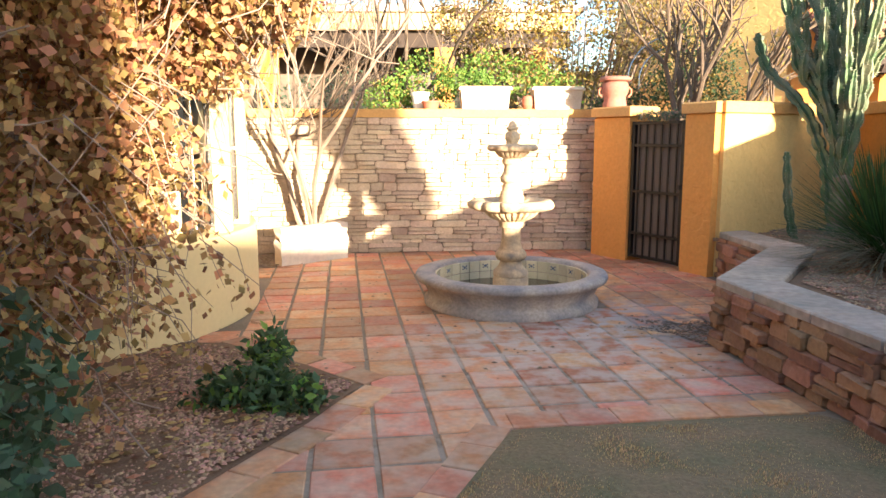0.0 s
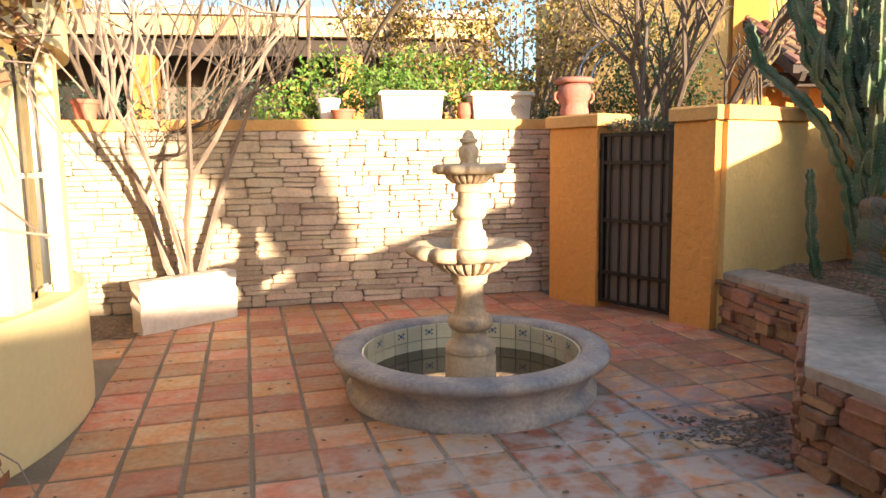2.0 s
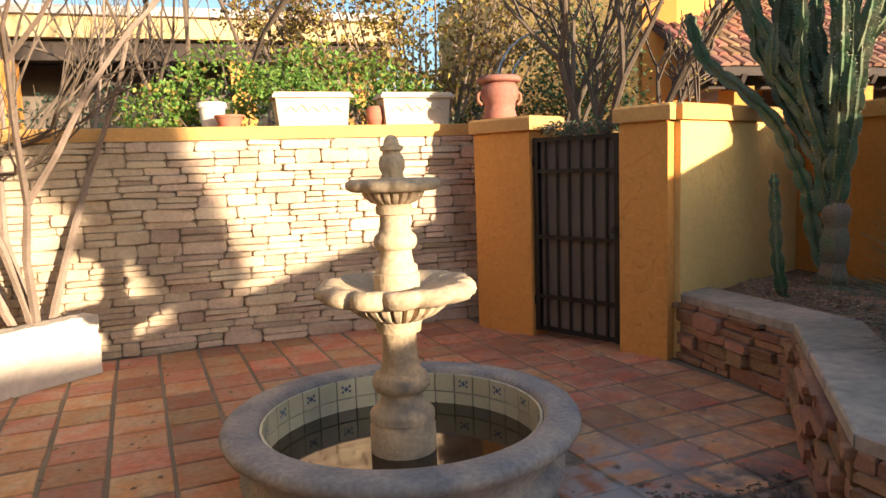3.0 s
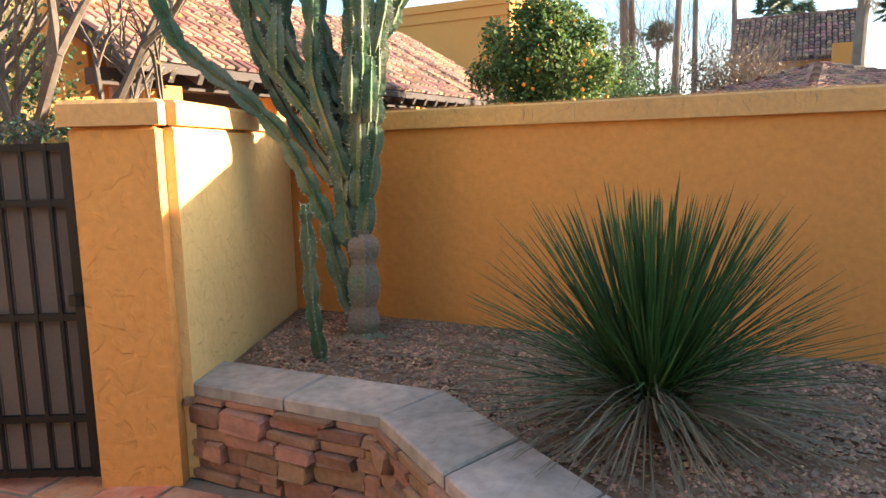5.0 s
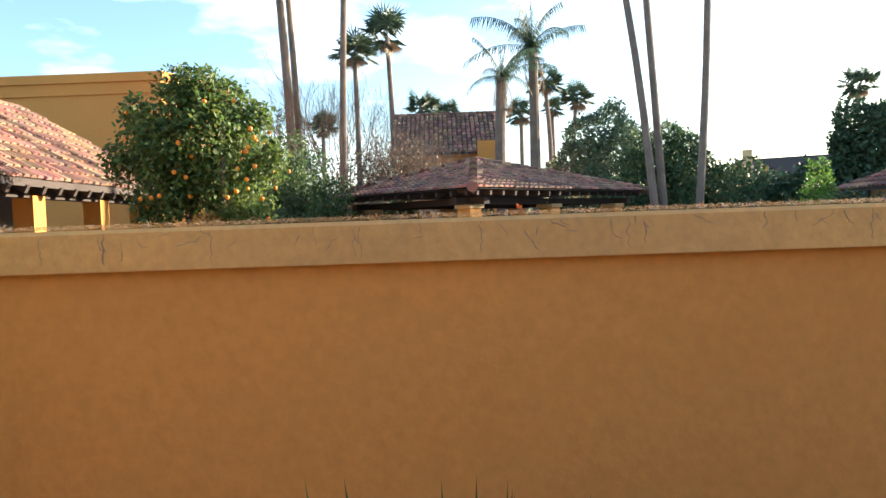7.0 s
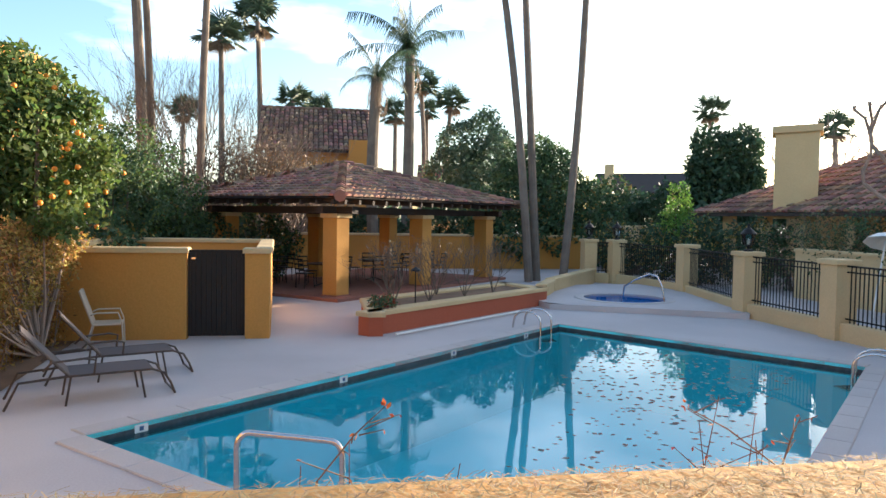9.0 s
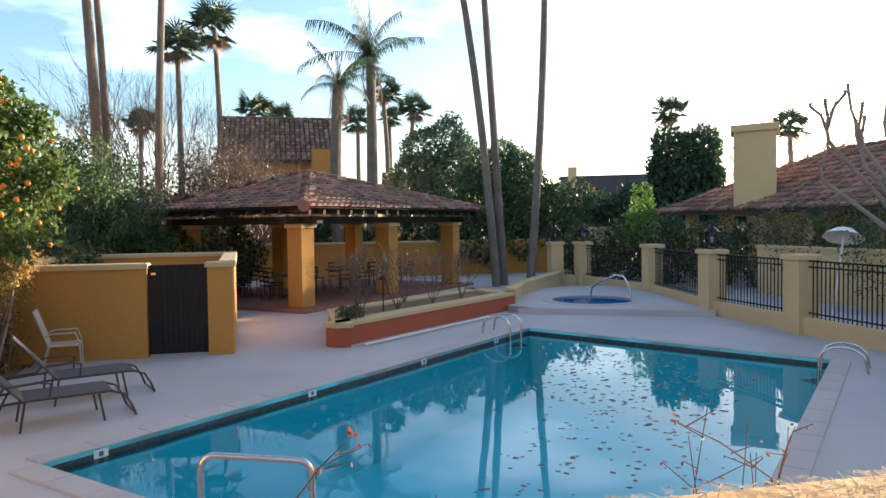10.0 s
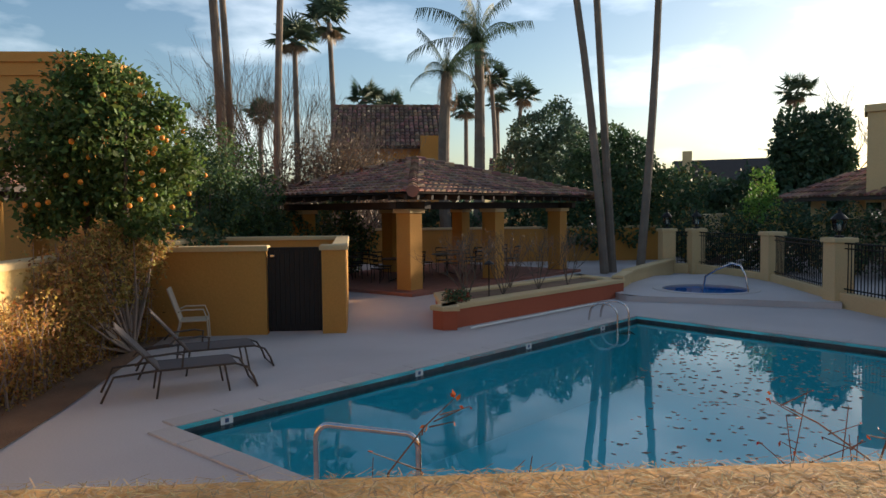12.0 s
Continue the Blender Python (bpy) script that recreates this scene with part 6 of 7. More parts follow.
shrub("gate_bush", "leafy green bush showing over the gate", (5.1, 9.8, 0), [((4.9, 9.9, 1.9), (0.6, 0.6, 0.7)), ((5.2, 10.2, 2.6), (0.6, 0.6, 0.6)), ((4.3, 10.2, 1.9), (0.6, 0.5, 0.4)), ((5.5, 10.0, 2.0), (0.5, 0.5, 0.5))], 6000, 0.05, "bushleaf", seed=64, extra=("yellowleaf", 0.3, "yellowed leaves"))
shrub("gate_moss", "thin green trailing plants along the top of the gate", (4.2, 8.1, 0.2), [((4.02, 8.2, 1.77), (0.22, 0.22, 0.06)), ((4.17, 7.95, 1.77), (0.22, 0.22, 0.05))], 700, 0.03, "greyleaf", seed=65, height=0.3, extra=("deadfrond", 0.4, "brown leaves"))
bare_tree("bare_tree", "leafless brown tree beyond the stone wall", (1.2, 13.5, 0), 6.5, 310, 5, 0.06, 3, "darkbark", 0.45, 900, "deadfrond", 0.06)
bare_tree("bare_tree", "leafless brown tree beyond the stone wall", (-2.6, 12.5, 0), 6.0, 311, 5, 0.06, 3, "bark", 0.45, 700, "redleaf", 0.05)
arch_ = thing("garden_arch", "curved grey metal garden arch half hidden in the bushes", "arch", at=(4.93, 10.45, 0))
for r in (0.62, 0.45):
    part("hoop", Geo().tube([(r * math.cos(math.pi * k / 16), 0, 2.36 + r * math.sin(math.pi * k / 16)) for k in range(17)], 0.014, 6), "steel", arch_)
for x in (-0.62, -0.45, 0.45, 0.62):
    part("post", Geo().tube([(x, 0, 0), (x, 0, 2.36)], 0.014, 6), "steel", arch_)
for a in (0.9, 1.57, 2.24):
    part("strut", Geo().tube([(0.45 * math.cos(a), 0, 2.36 + 0.45 * math.sin(a)), (0.62 * math.cos(a), 0, 2.36 + 0.62 * math.sin(a))], 0.01, 6), "steel", arch_)
bare_tree("bare_tree", "leafless brown tree beyond the stone wall", (-1.3, 10.8, 0), 4.6, 312, 5, 0.05, 3, "darkbark", 0.45)
hedge_c = [((x, 16.5 + (x % 2), 1.9), (1.5, 1.0, 1.3)) for x in (-6, -3.5, -1, 1.5, 4)]
shrub("back_hedge", "grey-green shrubs before the neighbouring house", (0, 16.5, 0), hedge_c, 7000, 0.1, "greyleaf", seed=66)

# vines on the perimeter wall by the pool
rng = np.random.default_rng(71)
bv = thing("wall_vine", "yellow-brown vine thinly covering the sunlit wall", "vine")
g, gl = Geo(), Geo()
for k in range(340):
    x = rng.uniform(9.5, 18.8)
    h = rng.uniform(0.7, 1.75) * (0.75 + 0.4 * (x > 15.5))
    p = Vector((x, 9.85 + rng.normal() * 0.1, 0))
    q = p + Vector((rng.normal() * 0.3, rng.uniform(-0.15, 0.15), h))
    g.tube([p, p.lerp(q, 0.5) + Vector((rng.normal() * 0.1, rng.normal() * 0.08, 0)), q], [0.012, 0.008, 0.003], 5)
    n = int(85 * (1.3 if x > 14.0 else 0.4) * h)
    t = rng.random(n)
    gl.leaves(np.array([p.lerp(q, s) for s in t]) + rng.normal(size=(n, 3)) * np.array([0.16, 0.1, 0.12]), 0.055, rng)
part("stems", g, "bark", bv, "dry brown stems")
part("leaves", gl, "goldleaf", bv, "yellow-green and tan leaves", "stuff")
shrub("yellow_bush", "large yellowing bush spilling over the corner wall", (17.6, 9.5, 0), [((17.0, 9.6, 1.5), (1.1, 0.5, 0.75)), ((18.2, 9.6, 1.8), (0.9, 0.6, 0.55)), ((16.0, 9.8, 1.0), (0.8, 0.35, 0.7))], 6500, 0.065, "yellowleaf", seed=72, stems=34, bark="bark", extra=("goldleaf", 0.7, "golden leaves"))
part("bed_north", fine_sheet([(6.7, 9.0), (12.5, 8.95), (14.0, 9.0), (19.0, 9.4), (19.0, 10.1), (6.7, 10.1)], 0.02, 0.4, 0.03, 21), "dirt", None, "strip of soil along the vine-covered wall", "structure", smooth=True)

# twigs just past the pool wall
rng = np.random.default_rng(83)


def sprig(x, y, h, k, seed, label="thin bare sprig with a few rust-red leaves behind the wall"):
    rr = np.random.default_rng(seed)
    t = thing("sprig", label, "plant")
    g, gl = Geo(), Geo()
    for j in range(k):
        p = Vector((x + rr.normal() * 0.05, y + rr.normal() * 0.08, 0.0))
        q = Vector((x + rr.normal() * 0.07, y + rr.normal() * 0.14, h * rr.uniform(0.93, 1.02)))
        m = p.lerp(q, 0.6) + Vector((rr.normal() * 0.04, rr.normal() * 0.05, 0))
        g.tube([p, m, q], [0.004, 0.003, 0.0012], 5)
        for i in range(3):
            b = m.lerp(q, rr.uniform(0.4, 0.9))
            e = b + Vector((rr.normal() * 0.05, rr.normal() * 0.07, rr.uniform(0.02, 0.09)))
            g.tube([b, e], [0.002, 0.001], 4)
            gl.leaves([e, b], 0.013, rr, 0.9)
    part("stem", g, "darkbark", t)
    part("leaves", gl, "redleaf", t, kind="stuff")


for x, y, h, k, sd in ((6.9, 5.18, 1.83, 3, 1), (6.92, 5.02, 1.82, 3, 2), (6.95, 3.9, 1.84, 4, 4), (6.9, 3.75, 1.83, 3, 5), (6.95, 3.3, 1.84, 3, 7), (6.9, 4.02, 1.83, 2, 6)):
    sprig(x, y, h, k, sd)


def leaning_sprig(a, b, seed):
    """A longer twig that leans over the pool, from a to its tip b."""
    rr = np.random.default_rng(seed)
    t = thing("sprig", "leaning bare twig tipped with curled rust-red leaves", "plant")
    a, b = Vector(a), Vector(b)
    root = Vector((a.x, a.y + (a.y - b.y) * 0.6, 0.9))
    m = a.lerp(b, 0.55) + Vector((0, 0, 0.012))
    g, gl = Geo().tube([root, a, m, b], [0.003, 0.0025, 0.002, 0.001], 6), Geo()
    for i in range(6):
        p = a.lerp(b, rr.uniform(0.15, 0.95))
        e = p + Vector((rr.normal() * 0.03, rr.normal() * 0.04, rr.uniform(0.0, 0.05)))
        g.tube([p, e], [0.002, 0.001], 4)
        gl.leaves([e], 0.012, rr, 0.4)
    gl.leaves([b + Vector(rr.normal(size=3) * 0.006) for _ in range(3)], 0.016, rr, -0.6)
    part("stem", g, "darkbark", t)
    part("leaves", gl, "redleaf", t, kind="stuff")


leaning_sprig((6.9, 5.0, 1.76), (6.9, 4.85, 1.925), 21)
leaning_sprig((6.9, 3.88, 1.75), (6.9, 4.12, 1.90), 22)
leaning_sprig((6.9, 3.86, 1.75), (6.92, 3.80, 1.86), 23)
# unseen tree added beside the courtyard; clumps set to throw shade on the stone wall
rng = np.random.default_rng(95)
sh = thing("shade_tree", "unseen clumped tree added to throw shade on the stone wall", "tree")
g, gl = Geo(), Geo()
KS = 7.4
for X, Z, r in ((0.52, 1.95, 0.24), (0.60, 1.75, 0.2), (0.68, 1.5, 0.18), (0.80, 1.3, 0.2), (0.55, 1.12, 0.17), (0.90, 1.05, 0.2), (1.0, 0.8, 0.18), (1.08, 0.6, 0.18), (0.28, 1.42, 0.11), (0.1, 1.52, 0.1), (0.4, 1.3, 0.11), (-0.05, 1.75, 0.09), (0.35, 0.95, 0.1)):
    k = (KS - X) / (math.cos(SUN_AZ) * math.cos(SUN_EL))
    c = (KS, 9.2 + k * sun_dir.y, Z + k * sun_dir.z)
    gl.leaves(blob(rng, c, (0.35, r * 1.6, r * 1.0), int(15000 * r), 0.1), 0.08, rng)
    g.tube([(KS + 0.3, -1.6, 1.4), (KS + 0.1, (c[1] - 1.6) / 2, (c[2] + 1.4) / 2), c], [0.09, 0.05, 0.02], 6)
g.tube([(KS + 0.3, -1.6, 0), (KS + 0.3, -1.6, 1.5)], [0.14, 0.10], 8)
part("trunk", g, "bark", sh)
part("crown", gl, "bushleaf", sh, kind="stuff")

# straw along the wall cap
g = Geo()
rng = np.random.default_rng(91)
n = 44000
ys = rng.uniform(-3.5, 9.5, n)
keepn = np.abs(ys - 5) < 4.2
for y, x, a, L in zip(ys, 6.18 + 0.35 * rng.random(n), rng.uniform(0, math.pi, n), rng.uniform(0.010, 0.038, n)):
    z = 1.893 + 0.012 * rng.random()
    d = Vector((math.cos(a), math.sin(a), rng.normal() * 0.10)) * L * 0.5
    s = Vector((-math.sin(a), math.cos(a), 0)) * 0.0010
    c = Vector((x, y, z + abs(d.z)))
    g.add([c - d - s, c + d - s, c + d * 0.9 + s, c - d + s], [(0, 1, 2, 3)])
part("straw_litter", g, "straw", None, "dry straw and needles scattered on the wall cap", "stuff")


# gravel, litter
def scatter(name, label, poly, z0, n, r0, r1, mat, seed, flat=0.5, rough=0.0, shift=0.0):
    rng = np.random.default_rng(seed)
    xs, ys = [p[0] for p in poly], [p[1] for p in poly]
    g = Geo()
    while n > 0:
        x, y = rng.uniform(min(xs), max(xs)), rng.uniform(min(ys), max(ys))
        if not inside((x, y), poly):
            continue
        n -= 1
        z = z0 + (noise.noise(Vector((x * 3 + shift, y * 3, z0 * 3))) * rough if rough else 0)
        r = rng.uniform(r0, r1)
        a = rng.uniform(0, 6.28)
        c, s = math.cos(a) * r, math.sin(a) * r
        e, h = rng.uniform(0.5, 0.9), r * flat * rng.uniform(0.6, 1.2)
        g.add([(x + c, y + s, z), (x - s * e, y + c * e, z), (x - c, y - s, z), (x + s * e, y - c * e, z), (x + c * 0.2, y + s * 0.2, z + h)], [(0, 1, 4), (1, 2, 4), (2, 3, 4), (3, 0, 4)])
    return part(name, g, mat, None, label, "stuff")


near_bed = [(0.85, 3.9), (0.45, 4.25), (-0.3, 4.8), (-1.6, 4.6), (-1.6, 1.4), (-0.3, 1.4), (0.24, 2.57), (0.62, 3.33)]
scatter("gravel", "small pinkish gravel over the planting bed", near_bed, 0.02, 17000, 0.008, 0.024, "gravel", 1, 0.6, 0.03, 1)
scatter("gravel", "small pinkish gravel on the raised bed", [(4.86, 6.1), (4.84, 7.35), (6.15, 7.9), (6.15, 2.6), (4.0, 2.6), (3.95, 4.6)], 0.463, 24000, 0.008, 0.023, "gravel", 2, 0.6, 0.04, 9)
scatter("dead_leaves", "dry brown leaves fallen in the bed", near_bed, 0.03, 1300, 0.015, 0.035, "dryleaf", 3, 0.3)
scatter("dead_leaves", "dry leaves fallen on the raised bed", [(4.86, 6.1), (4.84, 7.35), (6.15, 7.9), (6.15, 2.6), (4.0, 2.6), (3.95, 4.6)], 0.475, 5200, 0.010, 0.030, "deadfrond", 12, 0.4, 0.04, 9)
scatter("dead_leaves", "dry leaves fallen on the tile patio", [(-0.8, 5.2), (0.8, 4.0), (3.5, 3.5), (4.2, 7.3), (3.5, 8.8), (-1, 8.9)], 0.014, 420, 0.008, 0.024, "deadfrond", 4, 0.4)
scatter("dead_leaves", "brown litter at the foot of the stone wall", [(-1.3, 8.2), (-0.5, 8.0), (-0.3, 8.9), (-1.3, 8.9)], 0.014, 900, 0.01, 0.03, "deadfrond", 5, 0.5)
scatter("grass_tufts", "short brown grass blades of the dormant lawn", [(1.4, 2.5), (1.0, 1.6), (3.9, 1.6), (3.6, 3.1), (3.35, 3.3), (1.75, 3.15)], 0.012, 30000, 0.0025, 0.005, "straw", 6, 4.0)
scatter("wet_debris", "dark patch of wet leaf debris beside the fountain", [(2.8, 5.25), (3.1, 5.2), (3.0, 5.5), (3.35, 5.35), (3.75, 5.45), (3.6, 5.15), (3.9, 5.0), (3.5, 4.98), (3.35, 4.6), (3.2, 4.98)], 0.008, 650, 0.006, 0.02, "darkbark", 7, 0.3)
scatter("floating_leaves", "brown leaves floating on the pool water", [(12.5, 1.0), (15.5, 1.6), (18.4, -0.3), (15.8, -2.8), (13.2, -0.4)], -0.098, 420, 0.02, 0.06, "deadfrond", 8, 0.15)
scatter("floating_leaves", "brown leaves drifting near the pool wall", [(9.2, 3.2), (11.5, 3.6), (14.5, 1.5), (12.6, -0.2)], -0.098, 160, 0.02, 0.05, "deadfrond", 9, 0.15)


# ---- pool furniture ----
def lounger(at, ang, back, label):
    t = thing("sun_lounger", label, "sun lounger", "sun loungers beside the pool", at=at)
    t.rotation_euler = (0, 0, radians(ang))
    b = radians(back)
    hx, hz = 1.22, 0.36
    for s in (-1, 1):
        y = s * 0.31
        part("side_rail", Geo().tube([(0.0, y, 0.02), (0.05, y, 0.16), (0.13, y, 0.30), (0.28, y, hz), (hx + 0.05, y, hz), (1.75, y, 0.33), (1.9, y, 0.02)], 0.016, 8), "bronze", t)
        part("back_rail", Geo().tube([(hx, y, hz), (hx + 0.78 * math.cos(b), y, hz + 0.78 * math.sin(b))], 0.015, 8), "bronze", t)
        part("leg", Geo().tube([(0.42, y, hz), (0.36, y, 0.0)], 0.014, 6), "bronze", t)
        part("leg", Geo().tube([(1.2, y, hz), (1.26, y, 0.0)], 0.014, 6), "bronze", t)
        part("armrest", Geo().tube([(0.95, y * 1.08, hz), (0.93, y * 1.1, 0.54), (1.05, y * 1.1, 0.57), (1.4, y * 1.1, 0.55), (1.5, y * 1.05, 0.45)], 0.014, 6), "bronze", t)
    part("seat", Geo().box((0.26, -0.3, hz - 0.008), (hx, 0.3, hz + 0.012), 0.004), "sling", t)
    c, d = math.cos(b) * 0.76, math.sin(b) * 0.76
    part("backrest", Geo().add([(hx, -0.3, hz), (hx, 0.3, hz), (hx + c, 0.3, hz + d), (hx + c, -0.3, hz + d), (hx - 0.015, -0.3, hz + 0.012), (hx - 0.015, 0.3, hz + 0.012), (hx + c - 0.015, 0.3, hz + d + 0.012), (hx + c - 0.015, -0.3, hz + d + 0.012)], [(0, 1, 2, 3), (7, 6, 5, 4), (0, 4, 5, 1), (1, 5, 6, 2), (2, 6, 7, 3), (3, 7, 4, 0)]), "sling", t)
    part("crossbar", Geo().tube([(0.0, -0.31, 0.03), (0.0, 0.31, 0.03)], 0.014, 6), "bronze", t)
    return t


lounger((15.2, 7.0, 0), 112, 48, "brown sling sun lounger with raised back beside the vine")
lounger((16.45, 7.0, 0), 112, 50, "brown sling sun lounger with raised back beside the enclosure wall")
for x, y in ((11.9, -1.9), (11.1, -1.15), (10.4, -0.45)):
    lounger((x, y, 0), -137, 8, "brown sling sun lounger lying flat beside the pool")


def armchair(at, ang, mat, label):
    t = thing("armchair", label, "chair", at=at)
    t.rotation_euler = (0, 0, radians(ang))
    for s in (-1, 1):
        y = s * 0.29
        part("leg", Geo().tube([(0.28, y, 0), (0.26, y, 0.45), (0.2, y, 0.62), (-0.15, y, 0.62), (-0.24, y, 0.58)], 0.014, 8), "tansling", t)
        part("leg", Geo().tube([(-0.32, y, 0), (-0.2, y, 0.42)], 0.014, 8), "tansling", t)
        part("back_post", Geo().tube([(-0.2, y * 0.9, 0.4), (-0.4, y * 0.9, 1.0)], 0.014, 8), "tansling", t)
    part("seat", Geo().prism([(-0.2, -0.26), (0.27, -0.26), (0.27, 0.26), (-0.2, 0.26)], 0.40, 0.425, 0.006), mat, t)
    part("backrest", Geo().add([(-0.2, -0.26, 0.42), (-0.2, 0.26, 0.42), (-0.4, 0.26, 1.0), (-0.4, -0.26, 1.0), (-0.22, -0.26, 0.42), (-0.22, 0.26, 0.42), (-0.42, 0.26, 1.0), (-0.42, -0.26, 1.0)], [(0, 1, 2, 3), (7, 6, 5, 4), (0, 4, 5, 1), (1, 5, 6, 2), (2, 6, 7, 3), (3, 7, 4, 0)]), mat, t)
    return t


armchair((18.55, 8.75, 0), -78, "tansling", "tan sling armchair with metal arms by the enclosure wall")
tb = thing("side_table", "small round metal side table near the fence", "table", at=(12.2, -3.75, 0))
part("tabletop", Geo().lathe([(0, 0.48), (0.25, 0.48), (0.25, 0.505), (0, 0.505)], (0, 0), 24), "bronze", tb)
for k in range(4):
    a = k * math.pi / 2 + 0.4
    part("leg", Geo().tube([(0.2 * math.cos(a), 0.2 * math.sin(a), 0.48), (0.23 * math.cos(a), 0.23 * math.sin(a), 0)], 0.012, 6), "bronze", tb)
armchair((11.5, -4.0, 0), 100, "sling", "brown sling armchair near the fence")


def dining_chair(at, ang):
    t = thing("dining_chair", "dark metal dining chair under the pavilion roof", "chair", "dining chairs in the pavilion", at=at)
    t.rotation_euler = (0, 0, radians(ang))
    for x in (-0.2, 0.2):
        for y in (-0.2, 0.2):
            part("leg", Geo().tube([(x, y, 0), (x * 0.9, y, 0.44)], 0.013, 6), "iron", t)
    part("seat", Geo().box((-0.22, -0.22, 0.44), (0.22, 0.22, 0.47), 0.006), "iron", t)
    for y in (-0.2, 0.2):
        part("back_post", Geo().tube([(-0.2, y, 0.45), (-0.28, y, 0.92)], 0.013, 6), "iron", t)
    for z in (0.6, 0.75, 0.9):
        part("slat", Geo().beam((-0.22 - (z - 0.45) * 0.17, -0.2, z), (-0.22 - (z - 0.45) * 0.17, 0.2, z), 0.015, 0.05), "iron", t)
    return t


def dining_table(at):
    t = thing("dining_table", "round dark metal table under the pavilion roof", "table", "dining tables in the pavilion", at=at)
    part("tabletop", Geo().lathe([(0, 0.71), (0.55, 0.71), (0.56, 0.725), (0.55, 0.74), (0, 0.74)], (0, 0), 28), "bronze", t)
    part("pedestal", Geo().tube([(0, 0, 0), (0, 0, 0.71)], 0.035, 8), "iron", t)
    for k in range(4):
        a = k * math.pi / 2
        part("foot", Geo().tube([(0, 0, 0.1), (0.3 * math.cos(a), 0.3 * math.sin(a), 0.0)], 0.018, 6), "iron", t)
    return t


ch0, tb0 = dining_chair((0, 0, 0), 0), None
first = True
for a, b in ((2.1, 2.4), (4.9, 2.6), (7.4, 2.4), (1.9, 4.9)):
    q = pvp(a, b, 0.09)
    at = Vector((q[0], q[1] + DY, 0.09))
    dining_table(at)
    for k in range(4):
        ang = k * 90 + a * 20
        c = at + Vector((math.cos(radians(ang)), math.sin(radians(ang)), 0)) * 0.78
        m = Matrix.Translation(c) @ pose(0, 0, 0, 0, 0, ang + 180)
        if first:
            ch0.matrix_basis = m
            first = False
        else:
            copy_thing(ch0, m)

# planting by the pool
for k, (x, y) in enumerate(((20.4, 3.5), (21.3, 2.6), (22.2, 1.6), (23.0, 0.7), (21.6, 3.5), (22.8, 2.2))):
    bare_tree("rose_bush", "brown leafless rose bush in the red planter", (x, y, 0.42), 1.5, 400 + k, 3, 0.012, 5, "darkbark", 0.5, 60, "deadfrond", 0.05, cat="shrub", lean=0.4)
shrub("red_flowers", "green bedding plants with small red flowers", (20.0, 3.75, 0.42), [((19.95, 3.75, 0.55), (0.35, 0.3, 0.16)), ((20.4, 3.75, 0.52), (0.3, 0.25, 0.13))], 900, 0.06, "bushleaf", seed=91, height=0.2, cat="plant", extra=("redleaf", 0.4, "red petals"))
pl_ = thing("path_light", "small black path light in the red planter", "lamp", at=(20.7, 3.0, 0.42))
part("pole", Geo().tube([(0, 0, 0), (0, 0, 0.75)], 0.015, 6), "iron", pl_)
part("shade", Geo().lathe([(0.12, 0.75), (0.11, 0.78), (0.02, 0.84), (0, 0.84)], n=12), "iron", pl_)
step_rail((10.75, 5.62), (10.6, 4.84), 0.0, 0.72, "polished steel grab rail at the shallow pool steps")

# depth marker plates on the waterline
for k, f in enumerate((0.06, 0.36, 0.62, 0.86)):
    c = Vector(PA).lerp(Vector(PD), f)
    u_ = (Vector(PD) - Vector(PA)).normalized()
    n_ = Vector((u_.y, -u_.x)) * (1 if inside(c + Vector((u_.y, -u_.x)) * 0.2, pool) else -1)
    c = c + n_ * 0.016
    dm = thing("depth_marker", "small white pool depth marker plate on the waterline", "sign", "depth markers of the pool")
    q0, q1 = c - u_ * 0.08, c + u_ * 0.08
    part("plate", Geo().beam((*q0, -0.06), (*q1, -0.06), 0.006, 0.09), "white", dm)
    part("mark", Geo().beam((*(c + n_ * 0.004 - u_ * 0.025), -0.06), (*(c + n_ * 0.004 + u_ * 0.025), -0.06), 0.004, 0.05), "blueglaze", dm)


# ---- pieces: stones of the walls, flagstones, floor tiles ----
def piece_mesh(name, poly, z0, z1, bev, mat):
    g = Geo().prism(poly, z0, z1, bev)
    me = bpy.data.meshes.new(name)
    me.from_pydata(g.v, [], g.f)
    me.materials.append(M[mat])
    return me


def piece(name, me, parent, m):
    ob = new(name, me)
    ob.parent = parent
    ob.matrix_basis = m
    return ob


def stone_mesh(rng, mat):
    """A unit ledge stone: 1 long, 1 high, face towards -y, with broken corners and a bulging face."""
    k = 8
    out = []
    for x, z in ((0.5, -0.3), (0.5, 0.32), (0.44, 0.5), (-0.42, 0.5), (-0.5, 0.3), (-0.5, -0.34), (-0.45, -0.5), (0.43, -0.5)):
        out.append((x + rng.uniform(-0.028, 0.012) * (1 if x > 0 else -1), z + rng.uniform(-0.06, 0.06) * (1 if z > 0 else -1)))
    v = [(x, 0.0, z) for x, z in out] + [(x * 1.0, -0.75, z * 1.0) for x, z in out] + [(x * 0.965, -1.0 + rng.uniform(-0.25, 0.1), z * 0.86) for x, z in out]
    f = [tuple(range(16, 24))] + [(r * k + i, r * k + (i + 1) % k, (r + 1) * k + (i + 1) % k, (r + 1) * k + i) for r in (0, 1) for i in range(k)]
    me = bpy.data.meshes.new("stone")
    me.from_pydata(v, [], f)
    me.materials.append(M[mat])
    return me


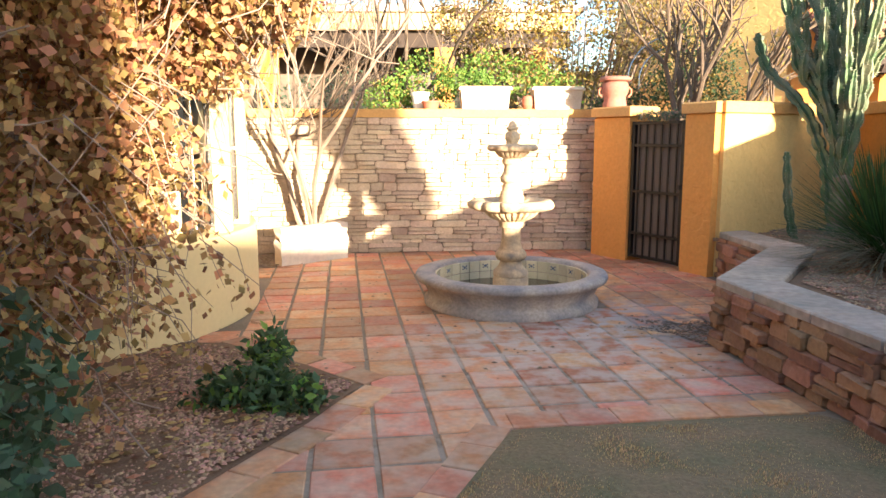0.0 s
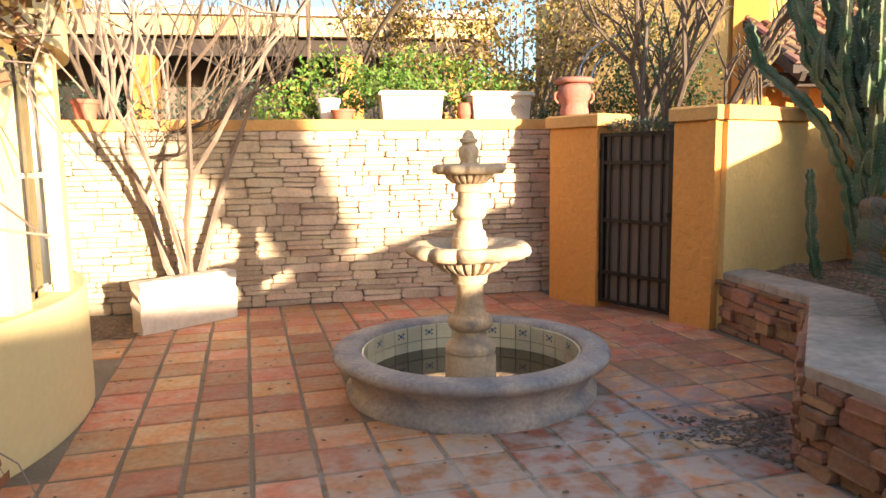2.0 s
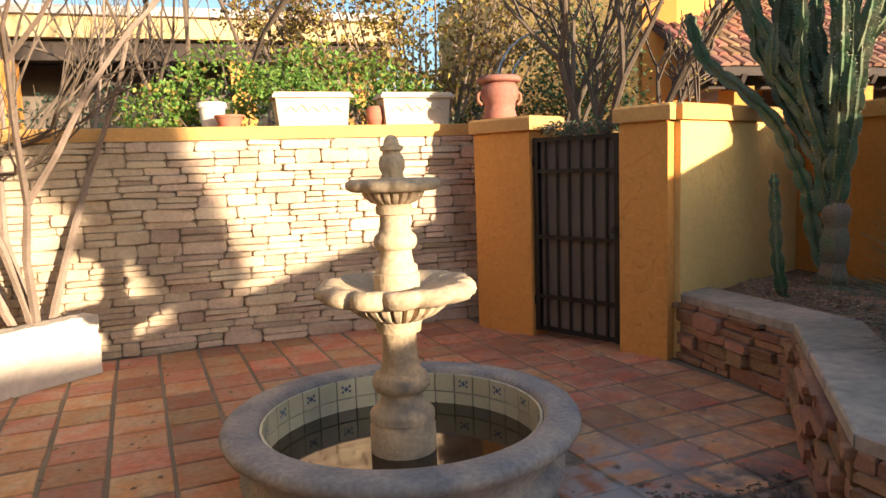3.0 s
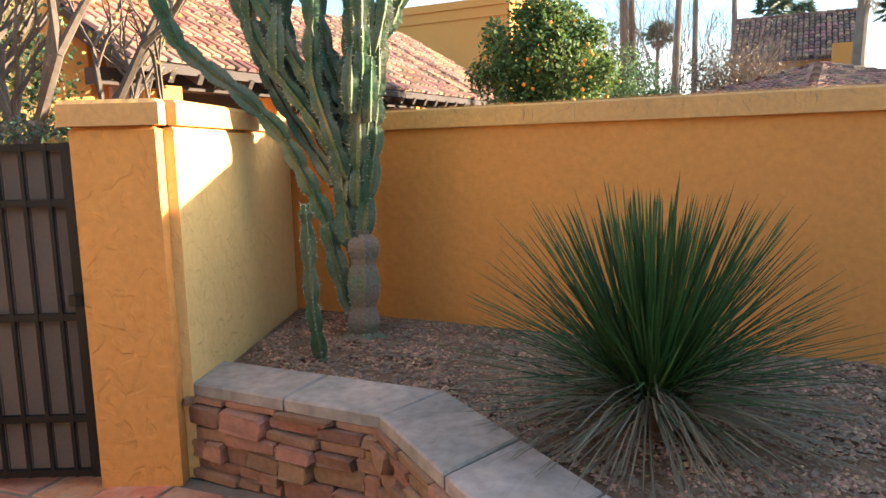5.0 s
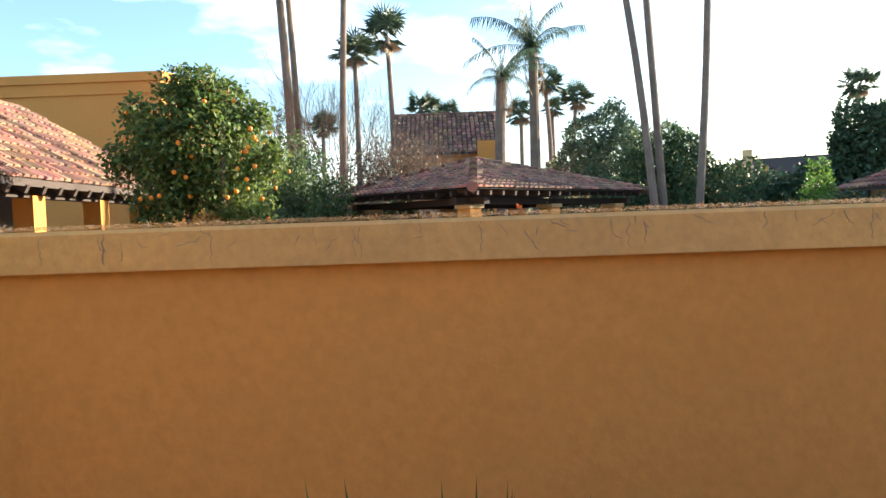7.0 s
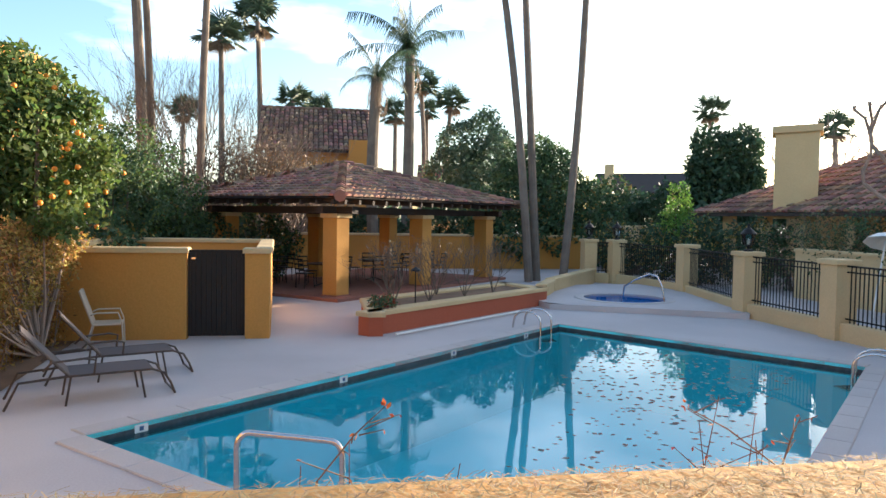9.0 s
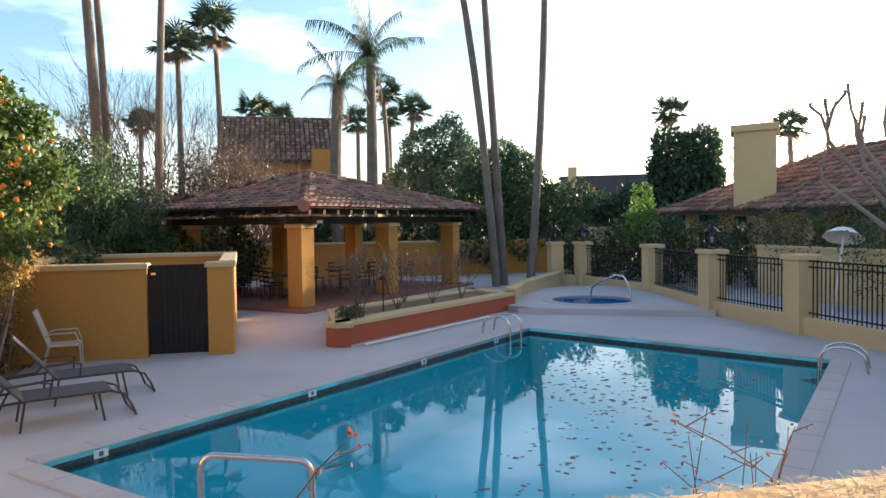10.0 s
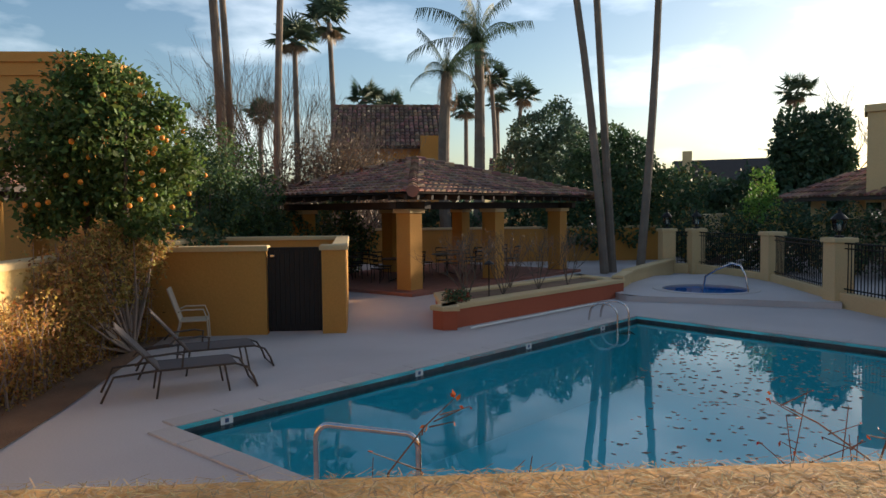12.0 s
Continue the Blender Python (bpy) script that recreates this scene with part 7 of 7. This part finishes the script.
def stone_face(parent, a, b, z0, z1, mat, seed, hmin, hmax, lmin, lmax, proud, limit):
    """Courses of ledge stones on the face from a to b, which looks to the right of that line."""
    rng = np.random.default_rng(seed)
    kinds = [stone_mesh(rng, mat) for _ in range(10)]
    A, B = Vector(a), Vector(b)
    u = (B - A).normalized()
    ang = math.atan2(u.y, u.x)
    L = (B - A).length
    laid = []
    z = z0
    while z < z1 - 0.02:
        h = min(rng.uniform(hmin, hmax), z1 - z)
        if z1 - z - h < hmin * 0.6:
            h = z1 - z
        x = -rng.uniform(0, 0.1)
        while x < L:
            l = rng.uniform(lmin, lmax)
            x2 = min(x + l, L)
            if L - x2 < lmin * 0.5:
                x2 = L
            x1 = max(x, 0)
            if x2 - x1 > 0.03:
                split = h > hmin * 1.7 and rng.random() < 0.45
                rows = ((z, h * 0.47), (z + h * 0.5, h * 0.5)) if split else ((z, h),)
                for zz, hh in rows:
                    laid.append((x1, x2, zz, hh))
            x = x2
        z += h
    order = sorted(range(len(laid)), key=lambda i: -laid[i][0])
    rest = Geo()
    for n, i in enumerate(order):
        x1, x2, zz, hh = laid[i]
        p = A + u * (x1 + x2) / 2
        m = Matrix.Translation((p.x, p.y, zz + hh / 2)) @ Matrix.Rotation(ang, 4, "Z") @ Matrix.Rotation(rng.normal() * 0.02, 4, "Y") @ Matrix.Diagonal((x2 - x1 - 0.002, proud * rng.uniform(0.5, 1.6), hh - 0.001, 1))
        me = kinds[int(rng.integers(0, 10))]
        if n < limit:
            piece("stone", me, parent, m)
        else:
            rest.add([m @ v.co for v in me.vertices], [tuple(pp.vertices) for pp in me.polygons])
    if rest.v:
        part("stone_rest", rest, mat, parent, kind="stuff")


stone_face(bpy.data.objects["wall_stone"], (-1.9, 9.05), SW1, 0.0, 1.775, "stone", 3, 0.045, 0.13, 0.13, 0.46, 0.035, 300)
for i, (hm, lim) in enumerate(((0.06, 60), (0.06, 90), (0.06, 75), (0.07, 60))):
    b, a = OUT[i], OUT[i + 1]
    if i == 3:
        a = (3.63, 0.5)
    stone_face(rw, b, a, 0.0, 0.435, "redstone", 20 + i, hm, 0.12, 0.12, 0.34, 0.05, lim)
# flagstone coping
for i in range(4):
    a, b, c, d = (Vector(p) for p in (OUT[i], OUT[i + 1], INN[i + 1], INN[i]))
    if i == 3:
        b, c = a + (b - a) * 0.3, d + (c - d) * 0.3
    L = (b - a).length
    k = max(1, round(L / 0.52))
    cuts = [0] + [(j + random.uniform(-0.12, 0.12)) / k for j in range(1, k)] + [1]
    wout = (a - d).normalized() * 0.035
    for j in range(k):
        s, e = cuts[j] + 0.004, cuts[j + 1] - 0.004
        q = [a.lerp(b, s) + wout, a.lerp(b, e) + wout, d.lerp(c, e), d.lerp(c, s)]
        ctr = sum(q, Vector((0, 0))) / 4
        me = piece_mesh("flagstone", [tuple(p - ctr) for p in q][::1 if (q[1] - q[0]).cross(q[2] - q[1]) > 0 else -1], 0, 0.062, 0.01, "flag")
        piece("flagstone", me, rw, Matrix.Translation((ctr.x, ctr.y, 0.437)))

# saltillo tiles
PITCH = 0.314
area = [(-0.8, 4.92), (-0.19, 4.85), (0.48, 4.3), (0.88, 3.91), (0.65, 3.33), (0.26, 2.57), (-0.2, 1.9), (-0.1, 1.3), (0.75, 1.2), (1.4, 2.53), (1.71, 3.2), (2.6, 3.3), (3.4, 3.36), (3.45, 4.75), (4.5, 6.15), (4.48, 7.35), (4.1, 7.7), (4.35, 8.0), (4.0, 8.6), (3.5, 9.4), (-1.6, 9.1), (-0.95, 8.3), (-0.4, 7.0), (-0.22, 6.0), (-0.35, 5.1)]
tri = [(-0.155, -0.155), (0.155, -0.155), (0.155, 0.155), (-0.155, 0.155)]
rng = np.random.default_rng(8)
tiles = []
for v in range(10):
    q = [(x * 0.935 + rng.normal() * 0.002, y * 0.935 + rng.normal() * 0.002) for x, y in tri]
    tiles.append(piece_mesh("floor_tile", q, -0.012, 0.003, 0.006, "tile"))
border = piece_mesh("floor_tile", [(-0.2, -0.148), (0.2, -0.148), (0.2, 0.148), (-0.2, 0.148)], -0.012, 0.003, 0.006, "tile")
cells = []
for i in range(-14, 16):
    for j in range(-16, 16):
        p = O + U * (i + 0.5) * PITCH + V * (j + 0.5) * PITCH
        if inside(p, area) and (p - Vector((FX, FY))).length > 0.72 and not (p.x < -0.45 and p.y > 7.9):
            cells.append((p.y, p))
cells.sort(key=lambda c: c[0])
rest = Geo()
for n, (_, p) in enumerate(cells):
    m = Matrix.Translation((p.x, p.y, rng.normal() * 0.0012)) @ Matrix.Rotation(A0 + rng.normal() * 0.006, 4, "Z") @ Matrix.Rotation(rng.normal() * 0.004, 4, "X")
    me = tiles[int(rng.integers(0, 10))]
    if n < 300:
        piece("floor_tile", me, patio, m)
    else:
        rest.add([m @ v.co for v in me.vertices], [tuple(pp.vertices) for pp in me.polygons])
part("tile_rest", rest, "tile", patio, kind="stuff")
# cut tiles that follow the path's edge
g = Geo()
for a, b in (((0.9, 3.93), (0.62, 3.3)), ((0.62, 3.3), (0.22, 2.57)), ((0.47, 4.32), (-0.25, 4.9)), ((0.9, 3.93), (0.47, 4.32)), ((3.38, 3.4), (2.6, 3.34)), ((2.6, 3.34), (1.72, 3.24)), ((1.72, 3.24), (1.42, 2.5)), ((1.42, 2.5), (0.9, 1.4))):
    A, B = Vector(a), Vector(b)
    k = max(1, round((B - A).length / 0.3))
    u = (B - A).normalized()
    n = Vector((-u.y, u.x))
    if not inside(A.lerp(B, 0.5) + n * 0.15, area):
        n = -n
    for j in range(k):
        s, e = A.lerp(B, j / k) + u * 0.006, A.lerp(B, (j + 1) / k) - u * 0.006
        q = [s, e, e + n * 0.2, s + n * 0.2]
        if (q[1] - q[0]).cross(q[2] - q[1]) < 0:
            q = q[::-1]
        c = sum(q, Vector((0, 0))) / 4
        piece("edge_tile", piece_mesh("edge_tile", [tuple(p - c) for p in q], -0.012, 0.009, 0.005, "tile"), patio, Matrix.Translation((c.x, c.y, 0)))
